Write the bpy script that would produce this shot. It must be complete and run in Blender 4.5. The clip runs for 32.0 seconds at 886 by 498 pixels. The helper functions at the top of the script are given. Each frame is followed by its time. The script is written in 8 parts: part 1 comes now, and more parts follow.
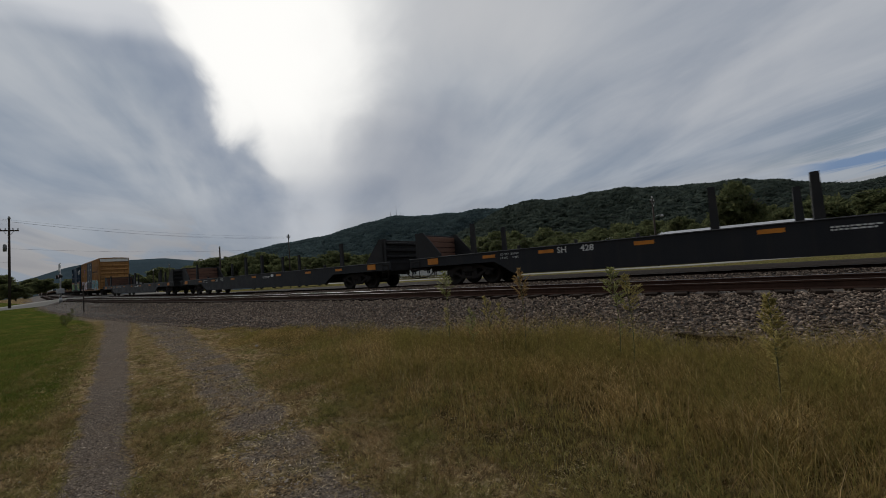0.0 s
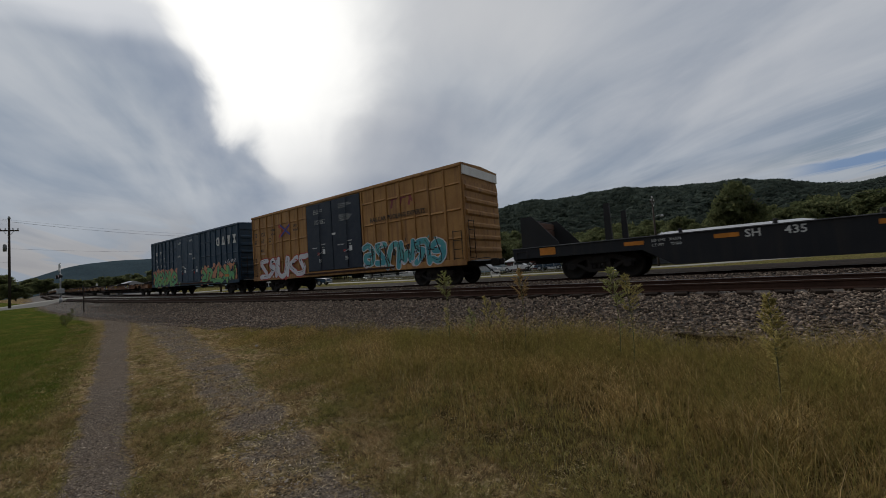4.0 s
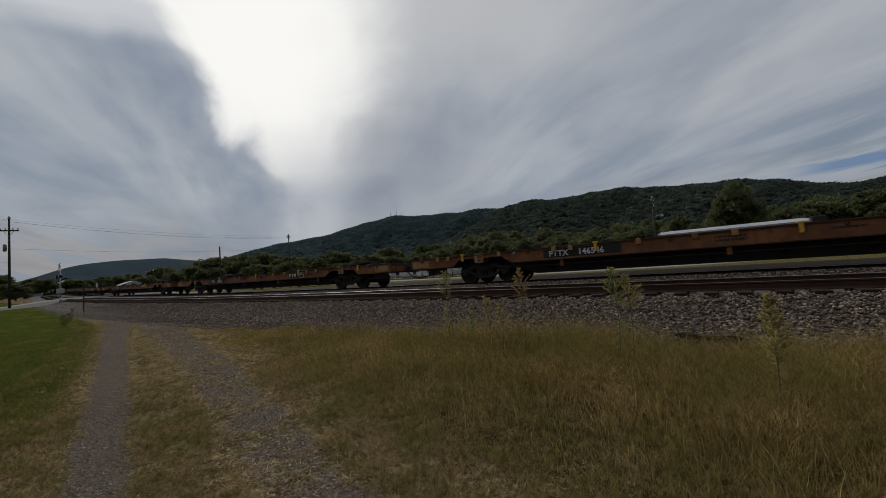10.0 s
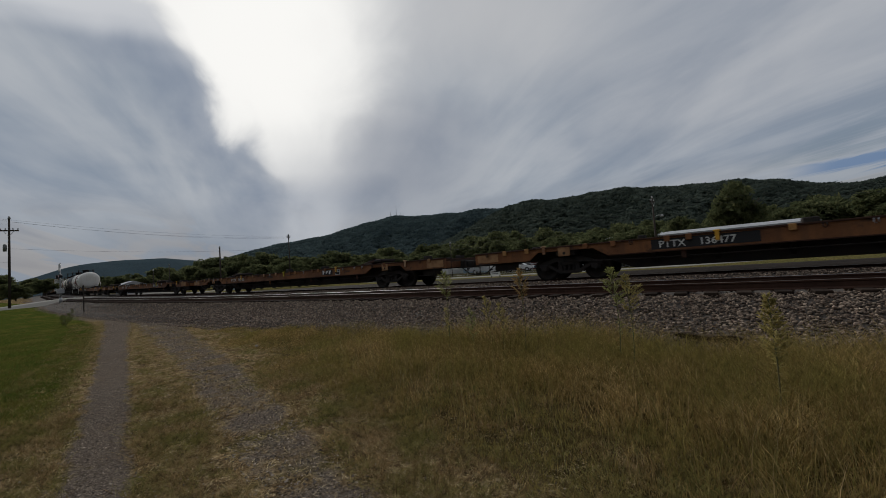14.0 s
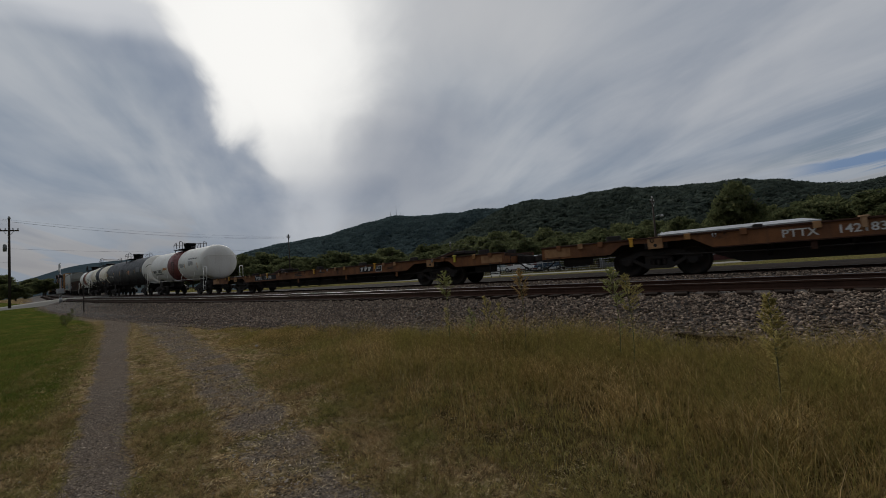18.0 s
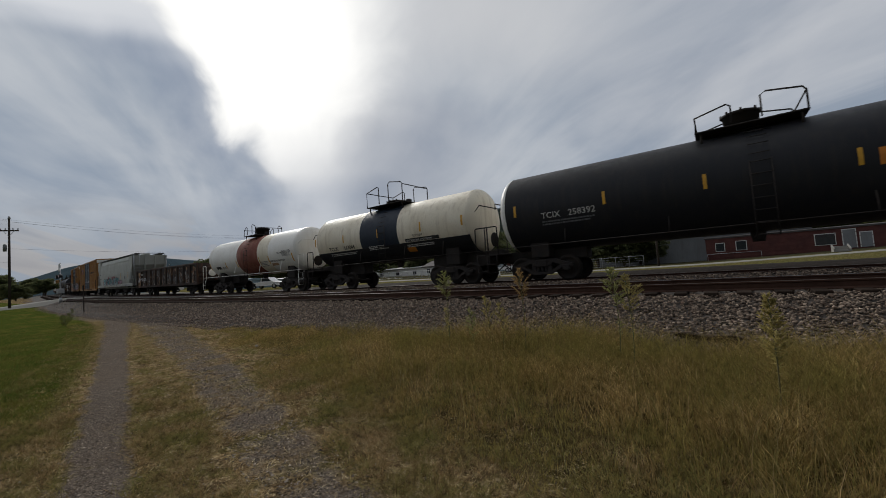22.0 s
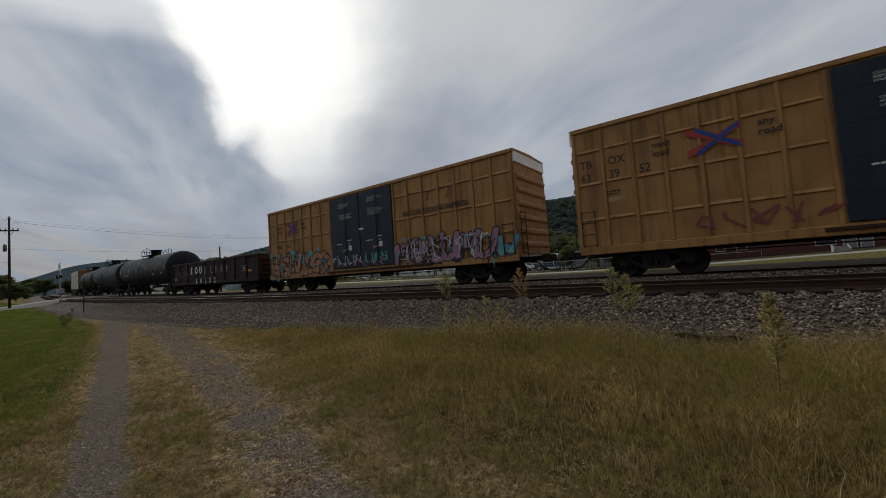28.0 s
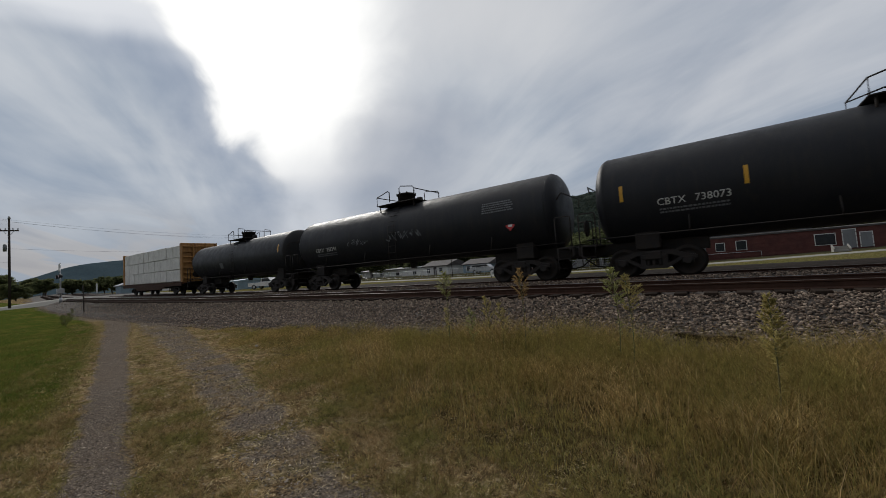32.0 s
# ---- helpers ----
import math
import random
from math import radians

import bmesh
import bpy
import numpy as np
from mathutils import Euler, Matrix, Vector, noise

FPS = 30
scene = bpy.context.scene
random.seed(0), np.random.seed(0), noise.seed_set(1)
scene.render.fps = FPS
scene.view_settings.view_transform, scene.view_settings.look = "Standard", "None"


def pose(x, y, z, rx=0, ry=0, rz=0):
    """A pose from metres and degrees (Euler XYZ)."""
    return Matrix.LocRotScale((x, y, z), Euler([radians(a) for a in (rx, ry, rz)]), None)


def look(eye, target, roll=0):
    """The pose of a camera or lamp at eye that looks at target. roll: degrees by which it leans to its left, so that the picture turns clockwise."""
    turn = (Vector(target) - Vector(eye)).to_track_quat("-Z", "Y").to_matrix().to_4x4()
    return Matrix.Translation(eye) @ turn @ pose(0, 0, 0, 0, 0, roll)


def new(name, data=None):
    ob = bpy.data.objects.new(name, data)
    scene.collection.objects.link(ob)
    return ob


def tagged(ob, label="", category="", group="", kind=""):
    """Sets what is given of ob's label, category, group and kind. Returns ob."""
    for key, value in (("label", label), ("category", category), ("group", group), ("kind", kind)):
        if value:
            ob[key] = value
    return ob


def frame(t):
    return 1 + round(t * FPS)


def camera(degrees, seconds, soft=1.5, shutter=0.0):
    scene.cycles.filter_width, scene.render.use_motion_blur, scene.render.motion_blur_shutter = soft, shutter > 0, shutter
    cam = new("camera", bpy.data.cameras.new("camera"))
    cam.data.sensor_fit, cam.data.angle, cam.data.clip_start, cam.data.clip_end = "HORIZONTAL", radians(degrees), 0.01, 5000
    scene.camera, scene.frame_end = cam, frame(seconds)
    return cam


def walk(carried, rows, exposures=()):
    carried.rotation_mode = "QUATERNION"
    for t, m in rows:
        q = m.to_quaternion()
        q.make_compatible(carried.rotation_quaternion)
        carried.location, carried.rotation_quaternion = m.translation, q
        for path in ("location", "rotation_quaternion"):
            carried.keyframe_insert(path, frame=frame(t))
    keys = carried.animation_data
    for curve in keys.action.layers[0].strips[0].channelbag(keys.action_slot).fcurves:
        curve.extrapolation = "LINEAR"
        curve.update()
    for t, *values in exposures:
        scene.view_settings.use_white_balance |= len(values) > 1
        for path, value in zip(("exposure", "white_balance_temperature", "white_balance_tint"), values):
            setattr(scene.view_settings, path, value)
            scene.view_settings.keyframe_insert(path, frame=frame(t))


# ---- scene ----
SECONDS = 32.0
EYE = Vector((0.0, 0.0, 1.55))
AHEAD = Vector((-0.58646, 0.80799, 0.05678))
cam = camera(99.09, SECONDS, soft=0.7, shutter=0.08)
walk(cam, [(0.0, look(EYE, EYE + AHEAD * 10, -4.09)), (SECONDS, look(EYE, EYE + AHEAD * 10, -4.09))],
     exposures=[(0.0, -0.20), (3.5, -0.14), (5.0, -0.03), (6.6, 0.0), (7.2, 0.02), (8.0, -0.12), (9.0, -0.28), (20.0, -0.28), (22.0, -0.04), (23.0, 0.03), (24.0, -0.18), (25.5, -0.20), (28.0, -0.08), (29.0, -0.06), (30.5, -0.14), (SECONDS, 0.1)])

# ---- world and sun ----
SUN_TURN, SUN_RISE = radians(60.0), radians(31.0)      # turn from +Y towards -X, height
SUN_DIR = Vector((-math.sin(SUN_TURN) * math.cos(SUN_RISE), math.cos(SUN_TURN) * math.cos(SUN_RISE), math.sin(SUN_RISE)))


GAP_UP, GAP_SIDE = Vector((0.4016, -0.3049, 0.8636)), Vector((0.5264, 0.8485, 0.0548))
WIND, ACROSS = Vector((-0.82, 0.573, 0.0)), Vector((0.573, 0.82, 0.0))


def build_world():
    w = bpy.data.worlds.new("overcast_sky")
    scene.world = w
    w.use_nodes = True
    nt = w.node_tree
    nt.nodes.clear()
    N, L = nt.nodes.new, nt.links.new

    def math_node(op, a, b=None, c=None, clamp=False):
        n = N("ShaderNodeMath")
        n.operation, n.use_clamp = op, clamp
        for i, v in enumerate((a, b, c)):
            if v is None:
                continue
            if isinstance(v, (int, float)):
                n.inputs[i].default_value = v
            else:
                L(v, n.inputs[i])
        return n.outputs[0]

    def ramp(x, a, b, lo=0.0, hi=1.0):
        n = N("ShaderNodeMapRange")
        n.interpolation_type = "SMOOTHSTEP"
        L(x, n.inputs[0])
        for i, v in enumerate((a, b, lo, hi)):
            n.inputs[1 + i].default_value = v
        return n.outputs[0]

    def mix(f, a, b):
        n = N("ShaderNodeMix")
        n.data_type = "RGBA"
        for sock, v in ((n.inputs[0], f), (n.inputs[6], a), (n.inputs[7], b)):
            if isinstance(v, tuple):
                sock.default_value = (*v, 1)
            elif isinstance(v, (int, float)):
                sock.default_value = v
            else:
                L(v, sock)
        return n.outputs[2]

    co = N("ShaderNodeTexCoord").outputs["Generated"]
    sep = N("ShaderNodeSeparateXYZ")
    L(co, sep.inputs[0])
    x, y, z = sep.outputs
    zz = math_node("MAXIMUM", z, 0.0)
    # the cloud sheet: directions laid on a flat layer overhead
    den = math_node("ADD", zz, 0.16)
    flat = N("ShaderNodeCombineXYZ")
    L(math_node("DIVIDE", x, den), flat.inputs[0])
    L(math_node("DIVIDE", y, den), flat.inputs[1])
    flat.inputs[2].default_value = 3.7

    def dot(axis, vec=co):
        n = N("ShaderNodeVectorMath")
        n.operation = "DOT_PRODUCT"
        L(vec, n.inputs[0])
        n.inputs[1].default_value = axis
        return n.outputs["Value"]

    def cloud(scale, detail, rough, along, warp=0.0, shift=0.0):
        """Noise on the cloud sheet, drawn out along the wind; along: how much it is squeezed that way."""
        v = N("ShaderNodeCombineXYZ")
        L(math_node("MULTIPLY", dot(WIND, flat.outputs[0]), along), v.inputs[0])
        L(dot(ACROSS, flat.outputs[0]), v.inputs[1])
        v.inputs[2].default_value = shift
        n = N("ShaderNodeTexNoise")
        n.inputs["Scale"].default_value, n.inputs["Detail"].default_value = scale, detail
        n.inputs["Roughness"].default_value, n.inputs["Distortion"].default_value = rough, warp
        L(v.outputs[0], n.inputs["Vector"])
        return n.outputs[0]

    def puff(scale, detail, rough, warp=0.0):
        n = N("ShaderNodeTexNoise")
        n.inputs["Scale"].default_value, n.inputs["Detail"].default_value = scale, detail
        n.inputs["Roughness"].default_value, n.inputs["Distortion"].default_value = rough, warp
        L(co, n.inputs["Vector"])
        return n.outputs[0]

    def outline(x, a, b, stops):
        """A smooth curve through (place, value) stops, for x from a to b."""
        n = N("ShaderNodeValToRGB")
        n.color_ramp.interpolation = "EASE"
        while len(n.color_ramp.elements) < len(stops):
            n.color_ramp.elements.new(0.5)
        for e, (p, q) in zip(n.color_ramp.elements, stops):
            e.position, e.color = (p - a) / (b - a), (q, q, q, 1)
        m = N("ShaderNodeMapRange")
        L(x, m.inputs[0])
        for k, q in enumerate((a, b, 0.0, 1.0)):
            m.inputs[1 + k].default_value = q
        L(m.outputs[0], n.inputs[0])
        return n.outputs[0]

    near = dot(SUN_DIR)
    broad = cloud(1.3, 4, 0.5, 0.7, 0.6, 3.7)
    bands = cloud(1.8, 5, 0.50, 0.38, 0.8, 1.3)
    fine = cloud(5.0, 5, 0.6, 0.24, 0.7, 8.1)
    lumps = puff(4.2, 6, 0.55, 0.4)
    sheet = math_node("ADD", math_node("MULTIPLY", bands, 0.50), math_node("ADD", math_node("MULTIPLY", broad, 0.30), math_node("ADD", math_node("MULTIPLY", fine, 0.10), math_node("MULTIPLY", lumps, 0.14))))
    thick = ramp(sheet, 0.36, 0.70)
    grey = mix(thick, (0.52, 0.55, 0.59), (0.245, 0.305, 0.395))
    side_bank = math_node("MULTIPLY", ramp(near, 0.90, 0.60), ramp(zz, 0.12, 0.34))
    grey = mix(math_node("MULTIPLY", side_bank, 0.8), grey, mix(thick, (0.50, 0.52, 0.56), (0.30, 0.34, 0.41)))
    low = ramp(zz, 0.22, 0.04)
    grey = mix(math_node("MULTIPLY", low, 0.7), grey, mix(ramp(bands, 0.46, 0.56), (0.235, 0.275, 0.335), (0.36, 0.335, 0.32)))
    # the gap in the sheet through which the sun glares: a wedge that narrows downwards, sharp on one side and soft on the other
    face = math_node("MAXIMUM", near, 0.05)
    u = math_node("DIVIDE", dot(GAP_SIDE), face)
    v = math_node("DIVIDE", dot(GAP_UP), face)
    ragged = math_node("MULTIPLY", math_node("SUBTRACT", puff(6.0, 5, 0.48, 0.5), 0.5), 0.24)
    edge_l = outline(v, -0.32, 0.32, [(-0.31, 0.0), (-0.27, 0.03), (-0.18, 0.095), (-0.12, 0.108), (-0.04, 0.135), (0.02, 0.21), (0.10, 0.25), (0.30, 0.40)])
    edge_r = outline(v, -0.32, 0.32, [(-0.31, 0.0), (-0.26, 0.045), (-0.20, 0.085), (-0.10, 0.145), (0.0, 0.19), (0.12, 0.205), (0.30, 0.30)])
    edge_veil = outline(v, -0.32, 0.32, [(-0.31, 0.0), (-0.18, 0.10), (-0.07, 0.14), (-0.02, 0.24), (0.03, 0.42), (0.08, 0.62), (0.30, 0.9)])
    left = math_node("ADD", math_node("ADD", edge_l, u), ragged)
    right = math_node("ADD", math_node("SUBTRACT", edge_r, u), ragged)
    mist = math_node("ADD", math_node("ADD", edge_veil, u), math_node("MULTIPLY", ragged, 1.3))
    foot = ramp(v, -0.34, -0.27)
    ahead = math_node("MULTIPLY", ramp(near, 0.3, 0.6), foot)
    # a dark bank along the sharp edge, and a duller one under the soft edge
    dark = math_node("MULTIPLY", math_node("MULTIPLY", ramp(mist, -0.20, -0.05), ramp(u, 0.10, -0.06)), ramp(near, 0.86, 0.95))
    grey = mix(math_node("MULTIPLY", math_node("MULTIPLY", dark, ramp(lumps, 0.30, 0.60)), 0.5), grey, (0.225, 0.275, 0.375))
    dull = math_node("MULTIPLY", math_node("MULTIPLY", ramp(u, -0.05, 0.16), ramp(u, 0.75, 0.30)), math_node("MULTIPLY", ramp(v, -0.02, -0.14), ramp(v, -0.48, -0.30)))
    grey = mix(math_node("MULTIPLY", dull, 0.6), grey, (0.27, 0.30, 0.37))
    bank = math_node("MULTIPLY", math_node("MULTIPLY", math_node("MULTIPLY", ramp(u, 0.10, 0.40), ramp(u, 1.3, 0.5)), ramp(v, -0.16, 0.14)), ramp(near, 0.3, 0.55))
    grey = mix(math_node("MULTIPLY", bank, 0.65), grey, (0.62, 0.62, 0.63))
    grey = mix(math_node("MULTIPLY", math_node("MULTIPLY", ramp(mist, -0.09, 0.17), math_node("MULTIPLY", ramp(u, 0.25, 0.05), ramp(near, 0.3, 0.6))), 0.85), grey, mix(ramp(v, -0.05, 0.12), (0.62, 0.645, 0.69), (0.82, 0.83, 0.85)))
    gap = math_node("MULTIPLY", math_node("MULTIPLY", ramp(left, -0.025, 0.06), ramp(right, -0.17, 0.13)), ahead)
    veil = math_node("MULTIPLY", math_node("MULTIPLY", ramp(left, -0.03, 0.04), ramp(right, -0.36, 0.0)), ahead)
    grey = mix(math_node("MULTIPLY", veil, 0.62), grey, (0.66, 0.67, 0.69))
    # away from the sun the sheet is duller
    grey = mix(ramp(near, 0.25, -0.5), grey, (0.16, 0.17, 0.19))
    col = mix(math_node("MULTIPLY", gap, ramp(v, -0.34, 0.04, 0.35, 1.0)), grey, (0.84, 0.845, 0.84))
    core = math_node("MULTIPLY", gap, ramp(near, 0.940, 0.999))
    col = mix(core, col, (1.15, 1.14, 1.11))
    # blue rifts low down, away from the sun
    sky = N("ShaderNodeTexSky")
    sky.sky_type, sky.sun_disc = "NISHITA", False
    sky.sun_elevation, sky.sun_rotation = SUN_RISE, -SUN_TURN
    blue = N("ShaderNodeVectorMath")
    blue.operation = "SCALE"
    L(sky.outputs[0], blue.inputs[0])
    blue.inputs[3].default_value = 0.06
    away = math_node("MULTIPLY", ramp(near, 0.50, 0.34), math_node("MULTIPLY", ramp(zz, 0.30, 0.16), ramp(zz, 0.095, 0.125)))
    rift = math_node("MULTIPLY", ramp(math_node("ADD", math_node("MULTIPLY", bands, 0.55), math_node("MULTIPLY", fine, 0.45)), 0.50, 0.60), math_node("MULTIPLY", away, 0.5))
    col = mix(rift, col, blue.outputs[0])
    off = math_node("ABSOLUTE", math_node("ADD", math_node("SUBTRACT", z, 0.138), math_node("MULTIPLY", math_node("SUBTRACT", fine, 0.5), 0.06)))
    rift = math_node("MULTIPLY", math_node("MULTIPLY", ramp(off, 0.017, 0.004), ramp(x, 0.10, 0.19)), ramp(y, 0.4, 0.8))
    col = mix(math_node("MULTIPLY", rift, 0.8), col, (0.13, 0.225, 0.40))
    bg = N("ShaderNodeBackground")
    L(col, bg.inputs[0])
    bg.inputs[1].default_value = 1.0
    out = N("ShaderNodeOutputWorld")
    L(bg.outputs[0], out.inputs[0])


build_world()
sun_data = bpy.data.lights.new("sun", "SUN")
sun_data.energy, sun_data.angle, sun_data.color = 1.7, radians(22), (1.0, 0.96, 0.9)
sun = new("sun", sun_data)
sun.matrix_basis = look(SUN_DIR * 300, (0, 0, 0))

# ---- materials ----
def material(name, base, rough=0.7, metal=0.0, second=None, scale=3.0, amount=0.5, grain=40.0, grain_amount=0.25,
             bump=0.15, bump_scale=60.0, third=None, third_scale=0.6, third_at=0.6, stretch=(1, 1, 1), spec=0.4, vary=0.0, streak=None, streak_amount=0.5):
    """A surface with stains at one scale, grain at another, fine relief, and a third tone in patches or streaks running down."""
    m = bpy.data.materials.new(name)
    m.use_nodes = True
    nt = m.node_tree
    N, L = nt.nodes.new, nt.links.new
    b = nt.nodes["Principled BSDF"]
    co = N("ShaderNodeTexCoord")
    mp = N("ShaderNodeMapping")
    mp.inputs["Scale"].default_value = stretch
    L(co.outputs["Object"], mp.inputs[0])
    info = N("ShaderNodeObjectInfo")
    off = N("ShaderNodeVectorMath")
    off.operation = "MULTIPLY_ADD"
    L(info.outputs["Random"], off.inputs[0])
    off.inputs[1].default_value = (17.0, 23.0, 31.0)
    L(mp.outputs[0], off.inputs[2])
    vec = off.outputs[0]

    def noise_tex(sc, detail=5, rough_=0.6):
        n = N("ShaderNodeTexNoise")
        n.inputs["Scale"].default_value, n.inputs["Detail"].default_value, n.inputs["Roughness"].default_value = sc, detail, rough_
        L(vec, n.inputs["Vector"])
        return n.outputs[0]

    def rng(x, a, c, lo, hi):
        n = N("ShaderNodeMapRange")
        L(x, n.inputs[0])
        for i, v in enumerate((a, c, lo, hi)):
            n.inputs[1 + i].default_value = v
        return n.outputs[0]

    def mix(f, a, c, blend="MIX"):
        n = N("ShaderNodeMix")
        n.data_type, n.blend_type = "RGBA", blend
        for sock, v in ((n.inputs[0], f), (n.inputs[6], a), (n.inputs[7], c)):
            if isinstance(v, tuple):
                sock.default_value = (*v, 1)
            elif isinstance(v, (int, float)):
                sock.default_value = v
            else:
                L(v, sock)
        return n.outputs[2]

    second = second or tuple(c * 0.6 for c in base)
    col = mix(rng(noise_tex(scale), 0.42, 0.62, 0.0, amount), base, second)
    if third:
        col = mix(rng(noise_tex(third_scale, 8, 0.68), third_at, third_at + 0.08, 0.0, 0.9), col, third)
    if streak:
        mp2 = N("ShaderNodeMapping")
        mp2.inputs["Scale"].default_value = (3.5, 3.5, 0.18)
        L(vec, mp2.inputs[0])
        n = N("ShaderNodeTexNoise")
        n.inputs["Scale"].default_value, n.inputs["Detail"].default_value = 1.6, 6
        L(mp2.outputs[0], n.inputs["Vector"])
        col = mix(rng(n.outputs[0], 0.5, 0.72, 0.0, streak_amount), col, streak)
    g = noise_tex(grain, 3)
    col = mix(1.0, col, mix(g, tuple([1 - grain_amount] * 3), tuple([1 + grain_amount] * 3)), "MULTIPLY")
    if vary:
        col = mix(1.0, col, mix(info.outputs["Random"], tuple([1 - vary] * 3), tuple([1 + vary] * 3)), "MULTIPLY")
    L(col, b.inputs["Base Color"])
    L(rng(noise_tex(scale * 2), 0.3, 0.7, max(0.04, rough - 0.12), min(1, rough + 0.12)), b.inputs["Roughness"])
    b.inputs["Metallic"].default_value = metal
    b.inputs["Specular IOR Level"].default_value = spec
    if bump:
        bp = N("ShaderNodeBump")
        bp.inputs["Strength"].default_value, bp.inputs["Distance"].default_value = bump, 0.01
        L(noise_tex(bump_scale, 3), bp.inputs["Height"])
        L(bp.outputs[0], b.inputs["Normal"])
    return m


def island_material(name, tones, rough=0.9, translucent=0.0, grain=6.0, spec=0.2, patch=None, patch_scale=1.2, depth=0.38):
    """For leaves, blades and stones joined in one mesh: each island takes a tone of its own."""
    m = bpy.data.materials.new(name)
    m.use_nodes = True
    nt = m.node_tree
    N, L = nt.nodes.new, nt.links.new
    b = nt.nodes["Principled BSDF"]
    geo = N("ShaderNodeNewGeometry")
    r = N("ShaderNodeValToRGB")
    r.color_ramp.interpolation = "LINEAR"
    while len(r.color_ramp.elements) < len(tones):
        r.color_ramp.elements.new(0.5)
    for i, (e, t) in enumerate(zip(r.color_ramp.elements, tones)):
        e.position, e.color = i / max(1, len(tones) - 1), (*t, 1)
    L(geo.outputs["Random Per Island"], r.inputs[0])
    co = N("ShaderNodeTexCoord")
    n = N("ShaderNodeTexNoise")
    n.inputs["Scale"].default_value, n.inputs["Detail"].default_value = grain, 5
    L(co.outputs["Object"], n.inputs["Vector"])
    tone = r.outputs[0]
    if patch:
        n2 = N("ShaderNodeTexNoise")
        n2.inputs["Scale"].default_value, n2.inputs["Detail"].default_value = patch_scale, 4
        L(co.outputs["Object"], n2.inputs["Vector"])
        sum_ = N("ShaderNodeMath")
        sum_.operation = "MULTIPLY_ADD"
        L(geo.outputs["Random Per Island"], sum_.inputs[0])
        sum_.inputs[1].default_value = 0.22
        L(n2.outputs[0], sum_.inputs[2])
        m2 = N("ShaderNodeMapRange")
        L(sum_.outputs[0], m2.inputs[0])
        for i, v in enumerate((0.52, 0.70, 0.0, 0.85)):
            m2.inputs[1 + i].default_value = v
        px = N("ShaderNodeMix")
        px.data_type = "RGBA"
        L(m2.outputs[0], px.inputs[0])
        L(tone, px.inputs[6])
        px.inputs[7].default_value = (*patch, 1)
        tone = px.outputs[2]
    mr = N("ShaderNodeMapRange")
    L(n.outputs[0], mr.inputs[0])
    for i, v in enumerate((0.3, 0.7, 1 - depth, 1 + depth)):
        mr.inputs[1 + i].default_value = v
    mx = N("ShaderNodeMix")
    mx.data_type, mx.blend_type = "RGBA", "MULTIPLY"
    mx.inputs[0].default_value = 1
    L(tone, mx.inputs[6])
    L(mr.outputs[0], mx.inputs[7])
    L(mx.outputs[2], b.inputs["Base Color"])
    b.inputs["Roughness"].default_value = rough
    b.inputs["Specular IOR Level"].default_value = spec
    if translucent:
        tr = N("ShaderNodeBsdfTranslucent")
        L(mx.outputs[2], tr.inputs[0])
        ms = N("ShaderNodeMixShader")
        ms.inputs[0].default_value = translucent
        out = nt.nodes["Material Output"]
        L(b.outputs[0], ms.inputs[1])
        L(tr.outputs[0], ms.inputs[2])
        L(ms.outputs[0], out.inputs[0])
    return m


